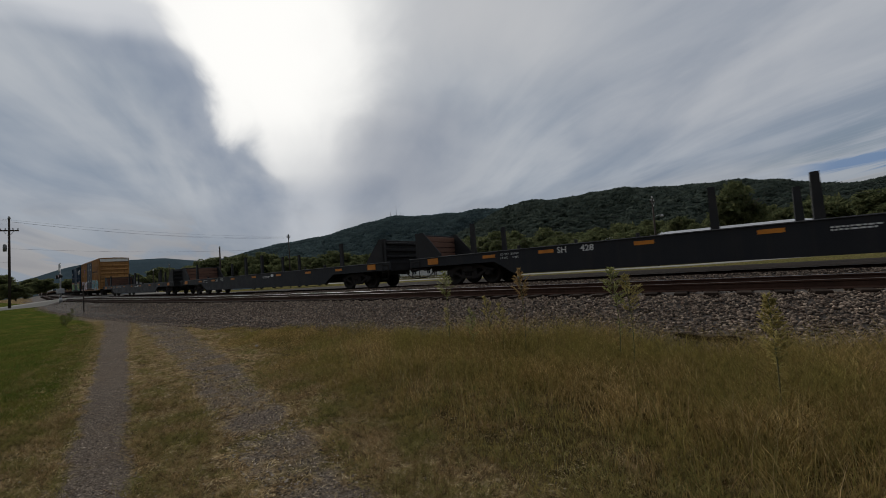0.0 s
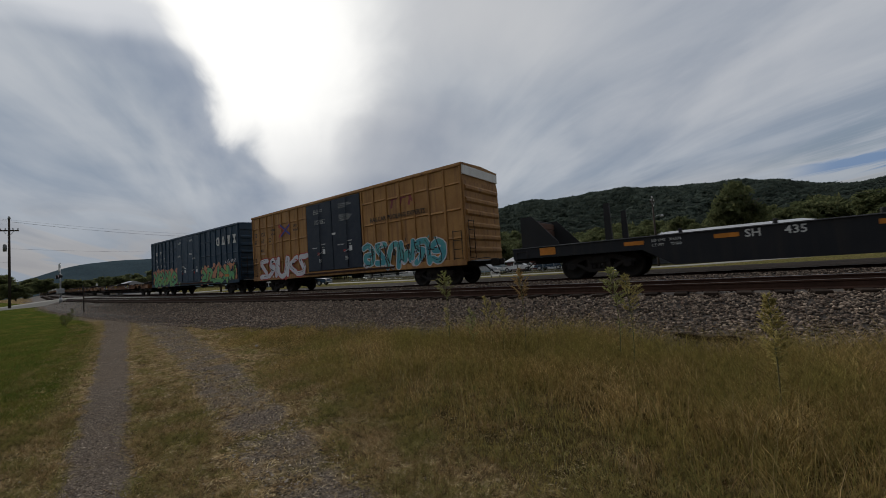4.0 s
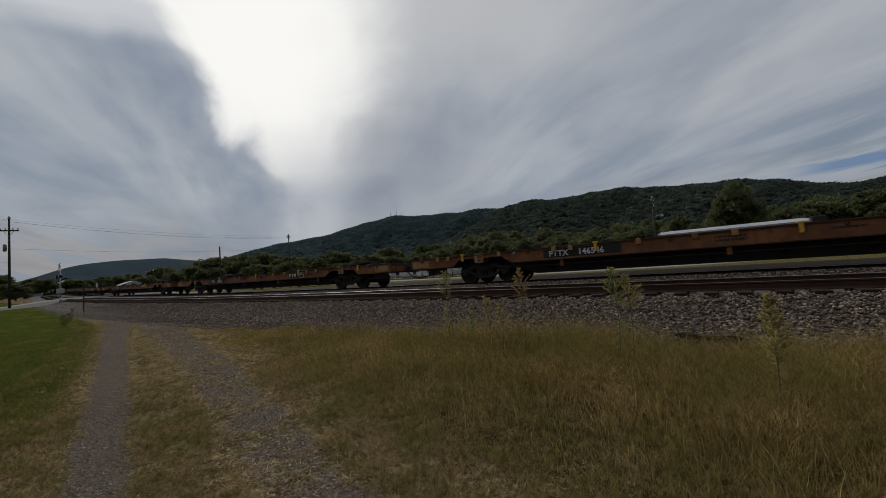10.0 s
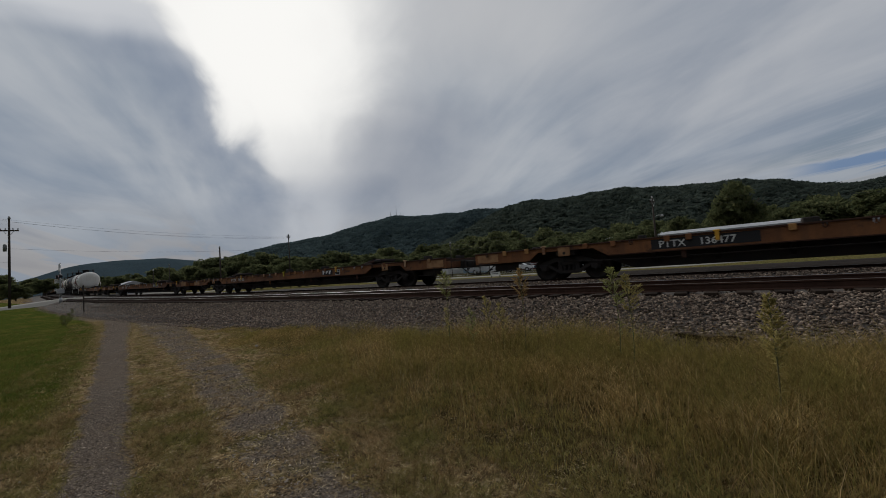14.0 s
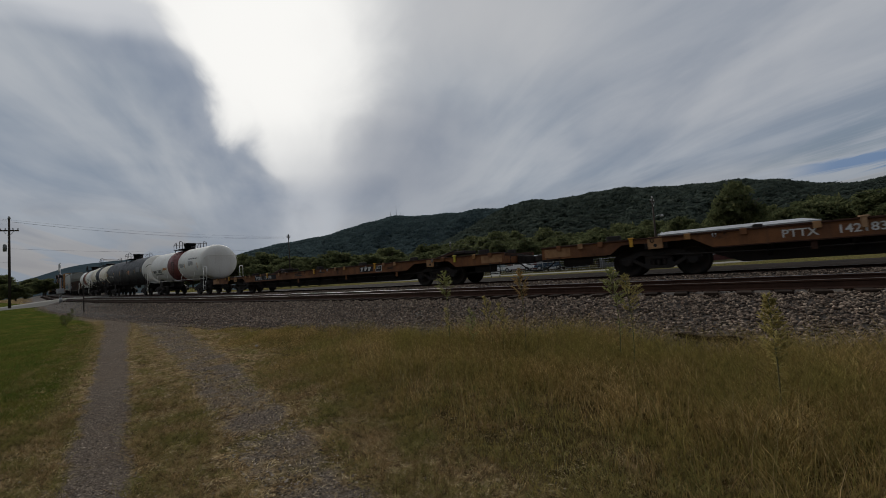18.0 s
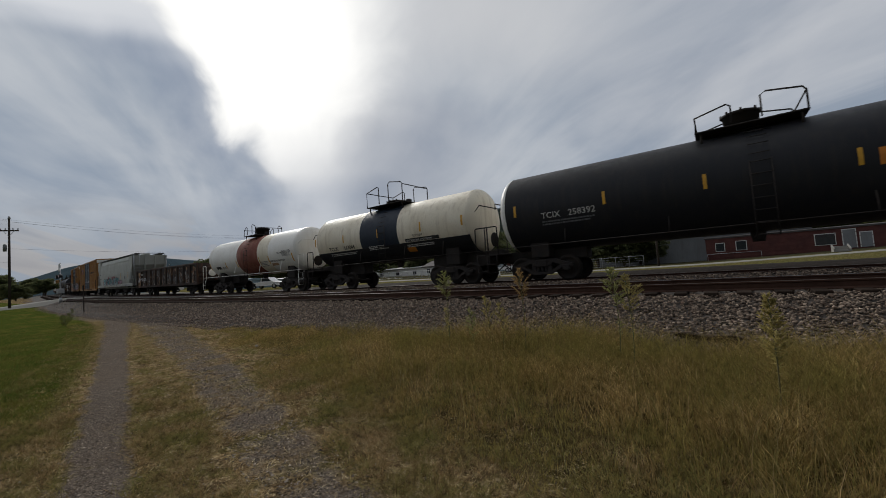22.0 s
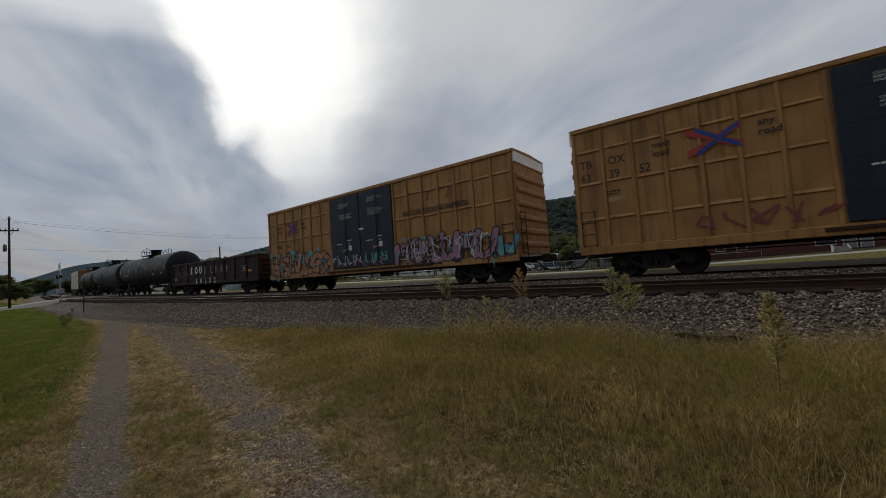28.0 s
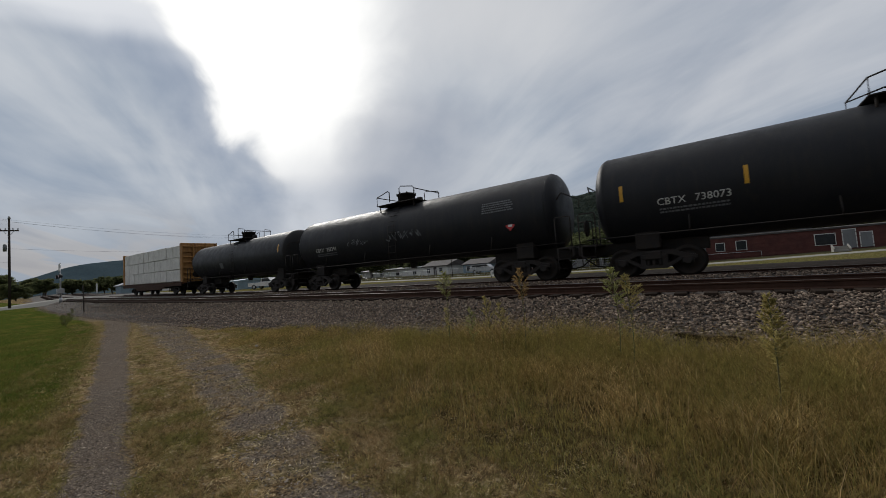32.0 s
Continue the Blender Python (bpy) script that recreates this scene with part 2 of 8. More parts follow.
RUST = (0.12, 0.05, 0.025)
MAT = {
    "black": material("black_car_paint", (0.018, 0.019, 0.023), 0.5, second=(0.027, 0.027, 0.029), scale=1.2, amount=0.5, streak=(0.034, 0.031, 0.028), streak_amount=0.5, spec=0.2),
    "black_flat": material("dull_black_paint", (0.017, 0.017, 0.019), 0.7, second=(0.030, 0.027, 0.025), scale=2.0, spec=0.3),
    "soot": material("sooty_steel", (0.026, 0.023, 0.022), 0.85, second=(0.046, 0.035, 0.028), scale=4.0, spec=0.25),
    "wheel": material("wheel_steel", (0.020, 0.018, 0.016), 0.7, 0.0, second=(0.045, 0.03, 0.022), scale=6.0, spec=0.2),
    "tread": material("polished_tread", (0.35, 0.34, 0.33), 0.3, 0.9),
    "navy": material("navy_car_paint", (0.009, 0.035, 0.070), 0.6, second=(0.012, 0.042, 0.078), scale=1.5, amount=0.6, streak=(0.03, 0.036, 0.045), streak_amount=0.35),
    "navy_dark": material("dark_navy_door_paint", (0.008, 0.016, 0.032), 0.6, second=(0.012, 0.022, 0.04), scale=1.5, streak=(0.028, 0.033, 0.04), streak_amount=0.35),
    "yellow": material("weathered_yellow_paint", (0.40, 0.205, 0.062), 0.65, second=(0.30, 0.145, 0.045), scale=0.9, amount=0.8, streak=(0.15, 0.066, 0.030), streak_amount=0.75, third=(0.22, 0.10, 0.042), third_scale=1.6, third_at=0.66),
    "orange_flat": material("rusty_orange_paint", (0.22, 0.088, 0.030), 0.8, second=(0.11, 0.046, 0.022), scale=0.8, amount=0.85, third=(0.045, 0.024, 0.016), third_scale=1.3, third_at=0.58, streak=(0.09, 0.045, 0.025), streak_amount=0.6),
    "tan_tab": material("faded_ochre_paint", (0.36, 0.20, 0.09), 0.75, second=(0.22, 0.11, 0.05), scale=2.5, amount=0.8, third=RUST, third_scale=2.5, third_at=0.62),
    "dull_edge": material("worn_steel_edge", (0.10, 0.10, 0.105), 0.6, second=(0.05, 0.05, 0.05), scale=2.0),
    "white": material("white_tank_paint", (0.82, 0.81, 0.77), 0.45, second=(0.74, 0.72, 0.67), scale=0.8, amount=0.6, streak=(0.55, 0.49, 0.40), streak_amount=0.22),
    "cream": material("cream_tank_paint", (0.76, 0.70, 0.57), 0.5, second=(0.66, 0.59, 0.45), scale=0.8, amount=0.6, streak=(0.33, 0.25, 0.16), streak_amount=0.4),
    "red_band": material("oxide_red_paint", (0.17, 0.028, 0.022), 0.55, second=(0.12, 0.025, 0.02), scale=1.0, streak=(0.07, 0.02, 0.015), streak_amount=0.5),
    "rust_band": material("rust_streaked_red_paint", (0.21, 0.060, 0.038), 0.65, second=(0.15, 0.04, 0.028), scale=1.0, streak=(0.30, 0.15, 0.09), streak_amount=0.6),
    "grey_hopper": material("light_grey_car_paint", (0.38, 0.39, 0.355), 0.6, second=(0.33, 0.33, 0.295), scale=0.7, amount=0.6, streak=(0.28, 0.26, 0.22), streak_amount=0.35),
    "gond_dark": material("rusty_black_paint", (0.028, 0.023, 0.02), 0.8, second=(0.07, 0.036, 0.024), scale=1.1, amount=0.8, third=(0.30, 0.19, 0.11), third_scale=1.1, third_at=0.60, streak=(0.12, 0.055, 0.03), streak_amount=0.6),
    "gond_brown": material("old_brown_paint", (0.024, 0.013, 0.012), 0.8, second=(0.042, 0.021, 0.017), scale=1.2, amount=0.8, streak=(0.07, 0.036, 0.025), streak_amount=0.5),
    "tan": material("tan_primer", (0.42, 0.27, 0.15), 0.7, second=(0.25, 0.12, 0.06), scale=1.5, amount=0.8, third=RUST, third_scale=1.5, third_at=0.6),
    "mark_white": material("white_stencil_paint", (0.62, 0.62, 0.60), 0.7, second=(0.42, 0.42, 0.40), scale=3.0, bump=0),
    "mark_grey": material("faded_stencil_paint", (0.17, 0.175, 0.185), 0.8, bump=0),
    "mark_faint": material("worn_white_paint", (0.36, 0.34, 0.32), 0.8, second=(0.12, 0.09, 0.08), scale=5.0, amount=0.9, bump=0),
    "mark_black": material("black_stencil_paint", (0.03, 0.028, 0.026), 0.7, bump=0),
    "reflector": material("yellow_reflector_tape", (0.62, 0.33, 0.03), 0.4, second=(0.5, 0.26, 0.03), bump=0),
    "yellow_mark": material("yellow_notice_paint", (0.55, 0.45, 0.03), 0.5, bump=0),
    "placard": material("orange_placard", (0.60, 0.21, 0.02), 0.5, bump=0),
    "red_mark": material("red_sticker", (0.45, 0.03, 0.03), 0.5, bump=0),
    "white_mark": material("white_sticker", (0.7, 0.7, 0.7), 0.5, bump=0),
    "blue_mark": material("blue_logo_paint", (0.03, 0.06, 0.28), 0.6, bump=0),
    "logo_red": material("red_logo_paint", (0.42, 0.05, 0.04), 0.6, bump=0),
    "g_green": material("green_spray_paint", (0.10, 0.36, 0.17), 0.6, second=(0.27, 0.44, 0.09), scale=1.2, amount=0.9, bump=0),
    "g_orange": material("orange_spray_paint", (0.52, 0.24, 0.13), 0.6, second=(0.42, 0.16, 0.08), scale=1.6, amount=0.8, bump=0),
    "g_black": material("black_spray_paint", (0.02, 0.02, 0.02), 0.6, bump=0),
    "g_white": material("white_spray_paint", (0.62, 0.62, 0.64), 0.6, second=(0.45, 0.42, 0.48), scale=2, bump=0),
    "g_teal": material("teal_spray_paint", (0.06, 0.30, 0.36), 0.6, second=(0.12, 0.38, 0.34), scale=2, amount=0.8, bump=0),
    "g_purple": material("mauve_spray_paint", (0.36, 0.20, 0.24), 0.6, second=(0.28, 0.15, 0.25), scale=2, amount=0.8, bump=0),
    "g_maroon": material("maroon_spray_paint", (0.20, 0.04, 0.05), 0.6, second=(0.30, 0.07, 0.07), scale=2, bump=0),
    "g_rust": material("burnt_orange_spray_paint", (0.40, 0.18, 0.085), 0.6, second=(0.50, 0.26, 0.13), scale=2, bump=0),
    "wrap": material("white_lumber_wrap", (0.66, 0.64, 0.60), 0.5, second=(0.52, 0.50, 0.47), scale=1.4, amount=0.7, bump=0.6, bump_scale=5),
    "wood": material("weathered_bulkhead_timber", (0.17, 0.085, 0.055), 0.8, second=(0.10, 0.055, 0.04), scale=2.0, amount=0.8, stretch=(1, 0.2, 1), vary=0.25),
    "rail": material("rusty_rail_steel", (0.060, 0.030, 0.020), 0.85, 0.0, second=(0.034, 0.019, 0.014), scale=5, spec=0.2),
    "railhead": material("shiny_railhead", (0.26, 0.25, 0.25), 0.42, 0.95, bump=0.02),
    "rail_top": material("rust_shade_railhead", (0.09, 0.065, 0.052), 0.55, 0.5, bump=0.02),
    "tie": material("creosoted_tie", (0.026, 0.018, 0.014), 0.95, second=(0.042, 0.032, 0.025), scale=5, stretch=(1, 0.15, 1), vary=0.3, spec=0.05),
    "concrete": material("pale_concrete", (0.27, 0.26, 0.235), 0.9, spec=0.05, second=(0.25, 0.24, 0.215), scale=0.5, amount=0.7, grain=20),
    "asphalt": material("worn_asphalt", (0.16, 0.155, 0.15), 0.9, second=(0.11, 0.105, 0.10), scale=0.4, amount=0.8, grain=30),
    "pole": material("weathered_pole_timber", (0.042, 0.032, 0.026), 0.9, second=(0.07, 0.055, 0.045), scale=3, stretch=(3, 3, 0.2)),
    "galv": material("galvanised_steel", (0.42, 0.43, 0.44), 0.45, 0.6, second=(0.33, 0.33, 0.34)),
    "brick": material("painted_red_brick", (0.105, 0.036, 0.03), 0.85, second=(0.075, 0.028, 0.025), scale=1.0, amount=0.8),
    "grey_wall": material("grey_metal_siding", (0.20, 0.21, 0.22), 0.6, second=(0.16, 0.165, 0.17), scale=0.6, streak=(0.12, 0.11, 0.10), streak_amount=0.3),
    "white_roof": material("white_metal_roof", (0.34, 0.35, 0.36), 0.4, second=(0.28, 0.28, 0.28), scale=0.4, amount=0.6, spec=0.3),
    "white_wall": material("white_painted_boards", (0.62, 0.62, 0.60), 0.8, second=(0.5, 0.5, 0.48), scale=0.7),
    "blue_wall": material("pale_blue_siding", (0.22, 0.30, 0.35), 0.7, second=(0.18, 0.25, 0.3), scale=0.7),
    "dark_roof": material("dark_shingle_roof", (0.06, 0.055, 0.055), 0.9, second=(0.10, 0.09, 0.085), scale=1.5),
    "glass": material("dark_window_glass", (0.03, 0.035, 0.04), 0.1, bump=0, spec=0.6),
    "car_white": material("white_vehicle_paint", (0.75, 0.75, 0.75), 0.3, second=(0.66, 0.66, 0.66), bump=0, spec=0.6),
    "rubber": material("black_rubber", (0.02, 0.02, 0.02), 0.8),
    "sign_white": material("white_sign_face", (0.75, 0.75, 0.74), 0.5, bump=0),
    "wire": material("power_cable", (0.05, 0.05, 0.055), 0.7, bump=0),
    "bark": material("tree_bark", (0.075, 0.058, 0.045), 0.9, second=(0.12, 0.10, 0.08), scale=4, stretch=(2, 2, 0.3)),
    "signal_red": material("red_signal_lens", (0.25, 0.02, 0.02), 0.3, bump=0),
    "stem": material("weed_stem", (0.10, 0.11, 0.045), 0.8, second=(0.14, 0.09, 0.04), scale=6),
}

# ---- mesh tools ----
class Shape:
    """Collects boxes, tubes, sheets and turned bodies for one mesh."""

    def __init__(self):
        self.v, self.f, self.smooth = [], [], []

    def add(self, verts, faces, smooth=False):
        n = len(self.v)
        self.v.extend(verts)
        self.f.extend(tuple(n + i for i in f) for f in faces)
        self.smooth.extend([smooth] * len(faces))
        return self

    def box(self, x0, x1, y0, y1, z0, z1, c=0.0):
        if c <= 0:
            vs = [(x, y, z) for x in (x0, x1) for y in (y0, y1) for z in (z0, z1)]
            return self.add(vs, [(0, 1, 3, 2), (4, 6, 7, 5), (0, 4, 5, 1), (2, 3, 7, 6), (0, 2, 6, 4), (1, 5, 7, 3)])
        c = min(c, abs(x1 - x0) / 2.5, abs(y1 - y0) / 2.5, abs(z1 - z0) / 2.5)
        bm = bmesh.new()
        bmesh.ops.create_cube(bm, size=1, matrix=Matrix.Translation(((x0 + x1) / 2, (y0 + y1) / 2, (z0 + z1) / 2)) @ Matrix.Diagonal((x1 - x0, y1 - y0, z1 - z0, 1)))
        bmesh.ops.bevel(bm, geom=bm.edges[:], offset=c, segments=1, affect="EDGES")
        bm.verts.index_update()
        vs, fs = [tuple(v.co) for v in bm.verts], [tuple(v.index for v in f.verts) for f in bm.faces]
        bm.free()
        return self.add(vs, fs)

    def prism(self, poly, axis, a, b):
        """A polygon of (u, w) pairs drawn out along an axis from a to b: x takes (y, z), y takes (x, z), z takes (x, y)."""
        n = len(poly)
        put = {"x": lambda u, w, t: (t, u, w), "y": lambda u, w, t: (u, t, w), "z": lambda u, w, t: (u, w, t)}[axis]
        vs = [put(u, w, a) for u, w in poly] + [put(u, w, b) for u, w in poly]
        fs = [tuple(range(n))[::-1], tuple(range(n, 2 * n))] + [(i, (i + 1) % n, n + (i + 1) % n, n + i) for i in range(n)]
        return self.add(vs, fs)

    def turned(self, profile, axis="x", centre=(0, 0, 0), seg=24, smooth=True, caps=True):
        """A body turned about an axis: profile rows are (place along the axis, radius)."""
        vs, fs = [], []
        for p, r in profile:
            for i in range(seg):
                a = 2 * math.pi * i / seg
                u, w = r * math.cos(a), r * math.sin(a)
                o = {"x": (p, u, w), "y": (w, p, u), "z": (u, w, p)}[axis]
                vs.append((centre[0] + o[0], centre[1] + o[1], centre[2] + o[2]))
        for j in range(len(profile) - 1):
            for i in range(seg):
                k = (i + 1) % seg
                fs.append((j * seg + i, j * seg + k, (j + 1) * seg + k, (j + 1) * seg + i))
        self.add(vs, fs, smooth)
        if caps:
            n = len(self.v) - len(vs)
            self.f += [tuple(n + i for i in range(seg))[::-1], tuple(n + (len(profile) - 1) * seg + i for i in range(seg))]
            self.smooth += [False, False]
        return self

    def tube(self, pts, r, seg=6):
        pts = [Vector(p) for p in pts]
        vs, fs = [], []
        for i, p in enumerate(pts):
            d = (pts[min(i + 1, len(pts) - 1)] - pts[max(i - 1, 0)]).normalized()
            a = d.cross(Vector((0, 0, 1)) if abs(d.z) < 0.9 else Vector((1, 0, 0))).normalized()
            b = d.cross(a)
            for k in range(seg):
                t = 2 * math.pi * k / seg
                vs.append(tuple(p + (a * math.cos(t) + b * math.sin(t)) * r))
        for i in range(len(pts) - 1):
            for k in range(seg):
                m = (k + 1) % seg
                fs.append((i * seg + k, i * seg + m, (i + 1) * seg + m, (i + 1) * seg + k))
        fs += [tuple(range(seg))[::-1], tuple((len(pts) - 1) * seg + k for k in range(seg))]
        return self.add(vs, fs, True)

    def mesh(self, name, mat):
        me = bpy.data.meshes.new(name)
        me.from_pydata(self.v, [], self.f)
        bm = bmesh.new()
        bm.from_mesh(me)
        bmesh.ops.recalc_face_normals(bm, faces=bm.faces)
        bm.to_mesh(me)
        bm.free()
        me.polygons.foreach_set("use_smooth", self.smooth)
        me.materials.append(mat)
        me.update()
        return me


def part(name, shape, mat, parent=None, label="", at=None):
    ob = new(name, shape if isinstance(shape, bpy.types.Mesh) else shape.mesh(name, MAT[mat] if isinstance(mat, str) else mat))
    if parent is not None:
        ob.parent = parent
    if at is not None:
        ob.matrix_basis = at
    return tagged(ob, label)


def thing(name, label, category, group="", at=None):
    ob = new(name)
    ob.empty_display_size = 0.3
    if at is not None:
        ob.matrix_basis = at
    return tagged(ob, label, category, group)


def bulk(name, verts, faces, mat, smooth=False):
    """A large mesh from numpy arrays; all faces have the same number of corners."""
    me = bpy.data.meshes.new(name)
    verts, faces = np.asarray(verts, np.float32), np.asarray(faces, np.int32)
    nf, k = faces.shape
    me.vertices.add(len(verts))
    me.vertices.foreach_set("co", verts.ravel())
    me.loops.add(nf * k)
    me.loops.foreach_set("vertex_index", faces.ravel())
    me.polygons.add(nf)
    me.polygons.foreach_set("loop_start", np.arange(nf, dtype=np.int32) * k)
    me.polygons.foreach_set("use_smooth", np.full(nf, smooth))
    me.update(calc_edges=True)
    me.materials.append(mat)
    return me


def lettering(text, size, mat, parent, at, name="lettering", stretch=1.0, thick=0.0, label=""):
    cu = bpy.data.curves.new(name, "FONT")
    cu.body, cu.size, cu.align_x, cu.extrude = text, size, "LEFT", 0.002
    cu.offset = thick
    cu.resolution_u = 2
    tmp = bpy.data.objects.new(name, cu)
    me = bpy.data.meshes.new_from_object(tmp)
    bpy.data.objects.remove(tmp)
    bpy.data.curves.remove(cu)
    me.materials.clear()
    me.materials.append(MAT[mat])
    m = at @ Matrix.Diagonal((stretch, 1, 1, 1))
    if size < 0.2 or len(text) == 1:
        return tagged(part(name, me, mat, parent, label, m), kind="stuff" if len(text) > 1 else "")
    # each letter is a piece of its own
    seat = list(range(len(me.vertices)))

    def root(i):
        while seat[i] != i:
            seat[i] = seat[seat[i]]
            i = seat[i]
        return i

    for e in me.edges:
        seat[root(e.vertices[0])] = root(e.vertices[1])
    groups = {}
    for f in me.polygons:
        groups.setdefault(root(f.vertices[0]), []).append(tuple(f.vertices))
    for fs in groups.values():
        ids = sorted({i for f in fs for i in f})
        new_id = {i: k for k, i in enumerate(ids)}
        part("letter", Shape().add([tuple(me.vertices[i].co) for i in ids], [tuple(new_id[i] for i in f) for f in fs]), mat, parent, "", m)


def side(x, y, z, turn=0):
    """The pose of writing on a car's near side: it reads along +x and faces -y."""
    return pose(x, y, z, 90, turn, 0)


# ---- the railway's line ----
RAIL_Z, TRAIN_Y, NEAR_Y = 0.904, 14.37, 10.32


def bend(x):
    """How far the line has swung away to the side at x, and how steeply it does."""
    u = -40 - x
    if u <= 0:
        return 0.0, 0.0
    k = 0.11 / 50
    return (k * u * u / 2, -k * u) if u < 50 else (k * 1250 + 0.11 * (u - 50), -0.11)


def climb(x):
    u = -14 - x
    if u <= 0:
        return 0.0
    return 0.013 * u * u / 60 if u < 30 else 0.013 * (15 + u - 30) if u < 170 else 0.013 * 155 + 0.004 * (u - 170)


def track_point(x, centre=TRAIN_Y):
    return Vector((x, centre + bend(x)[0], RAIL_Z + climb(x)))


def ride(x, half):
    """A car's pose when its middle is at x, with its trucks half a base ahead and behind."""
    a, b = track_point(x - half), track_point(x + half)
    d = b - a
    m = (a + b) / 2
    return pose(m.x, m.y, m.z, 0, -math.degrees(math.atan2(d.z, d.x)), math.degrees(math.atan2(d.y, d.x)))


def run(t):
    """How far the train has come at t seconds: it slows a little."""
    return 14.4 * t - 0.0014 * t ** 3 / 3 - 1.24

# ---- ground ----
def step(a, b, x):
    t = np.clip((np.asarray(x, float) - a) / (b - a), 0, 1)
    return t * t * (3 - 2 * t)


def climb_np(x):
    u = np.maximum(0, -14 - np.asarray(x, float))
    return np.where(u < 30, 0.013 * u * u / 60, np.where(u < 170, 0.013 * (u - 15), 0.013 * 155 + 0.004 * (u - 170)))


def bend_np(x):
    u = np.maximum(0, -40 - np.asarray(x, float))
    k = 0.11 / 50
    return np.where(u < 50, k * u * u / 2, k * 1250 + 0.11 * (u - 50))


def ground_height(x, y):
    x, y = np.asarray(x, float), np.asarray(y, float)
    off = y - bend_np(x)
    front = climb_np(x) + 0.25 * step(30, 70, -x) * step(-10, 8, off)
    back = 0.40 + 0.62 * step(-6, 24, x) + climb_np(x) * 0.85
    bed = RAIL_Z - 0.45 + climb_np(x)
    g = np.where(off < 12, front + (bed - front) * step(6.6, 9.2, off), bed + (back - bed) * step(16.5, 19, off))
    bumps = 0.02 * np.sin(x * 1.7 + y * 0.9) + 0.015 * np.sin(x * 0.8 - y * 2.3)
    return g + bumps * (off < 7.6)


def rut_masks(x, y):
    """Bare wheel tracks of the lane: the left and the right one."""
    def near(path, w):
        p = np.array(path)
        d = np.full(x.shape, 1e9)
        ww = np.zeros(x.shape)
        for (ax, ay, aw), (bx, by, bw) in zip(p[:-1], p[1:]):
            l2 = (bx - ax) ** 2 + (by - ay) ** 2
            t = np.clip(((x - ax) * (bx - ax) + (y - ay) * (by - ay)) / l2, 0, 1)
            dd = np.hypot(x - ax - t * (bx - ax), y - ay - t * (by - ay))
            m = dd < d
            d = np.where(m, dd, d)
            ww = np.where(m, aw + t * (bw - aw), ww)
        return 1 - step(0.6, 1.35, d / ww)
    left = near([(-1.0, -0.6, 0.24), (-4.06, 0.78, 0.25), (-8.2, 1.78, 0.27), (-17.2, 3.9, 0.36), (-24, 5.6, 0.5), (-33, 7.7, 0.9), (-44, 9.0, 1.3)], 1)
    right = near([(0.4, 0.4, 0.36), (-2.45, 1.66, 0.34), (-4.55, 2.26, 0.40), (-8.2, 3.3, 0.46), (-14.2, 4.7, 0.60), (-25, 7.3, 1.0), (-40, 9.3, 1.6)], 1)
    return np.maximum(left * 0.95, right * 0.64)


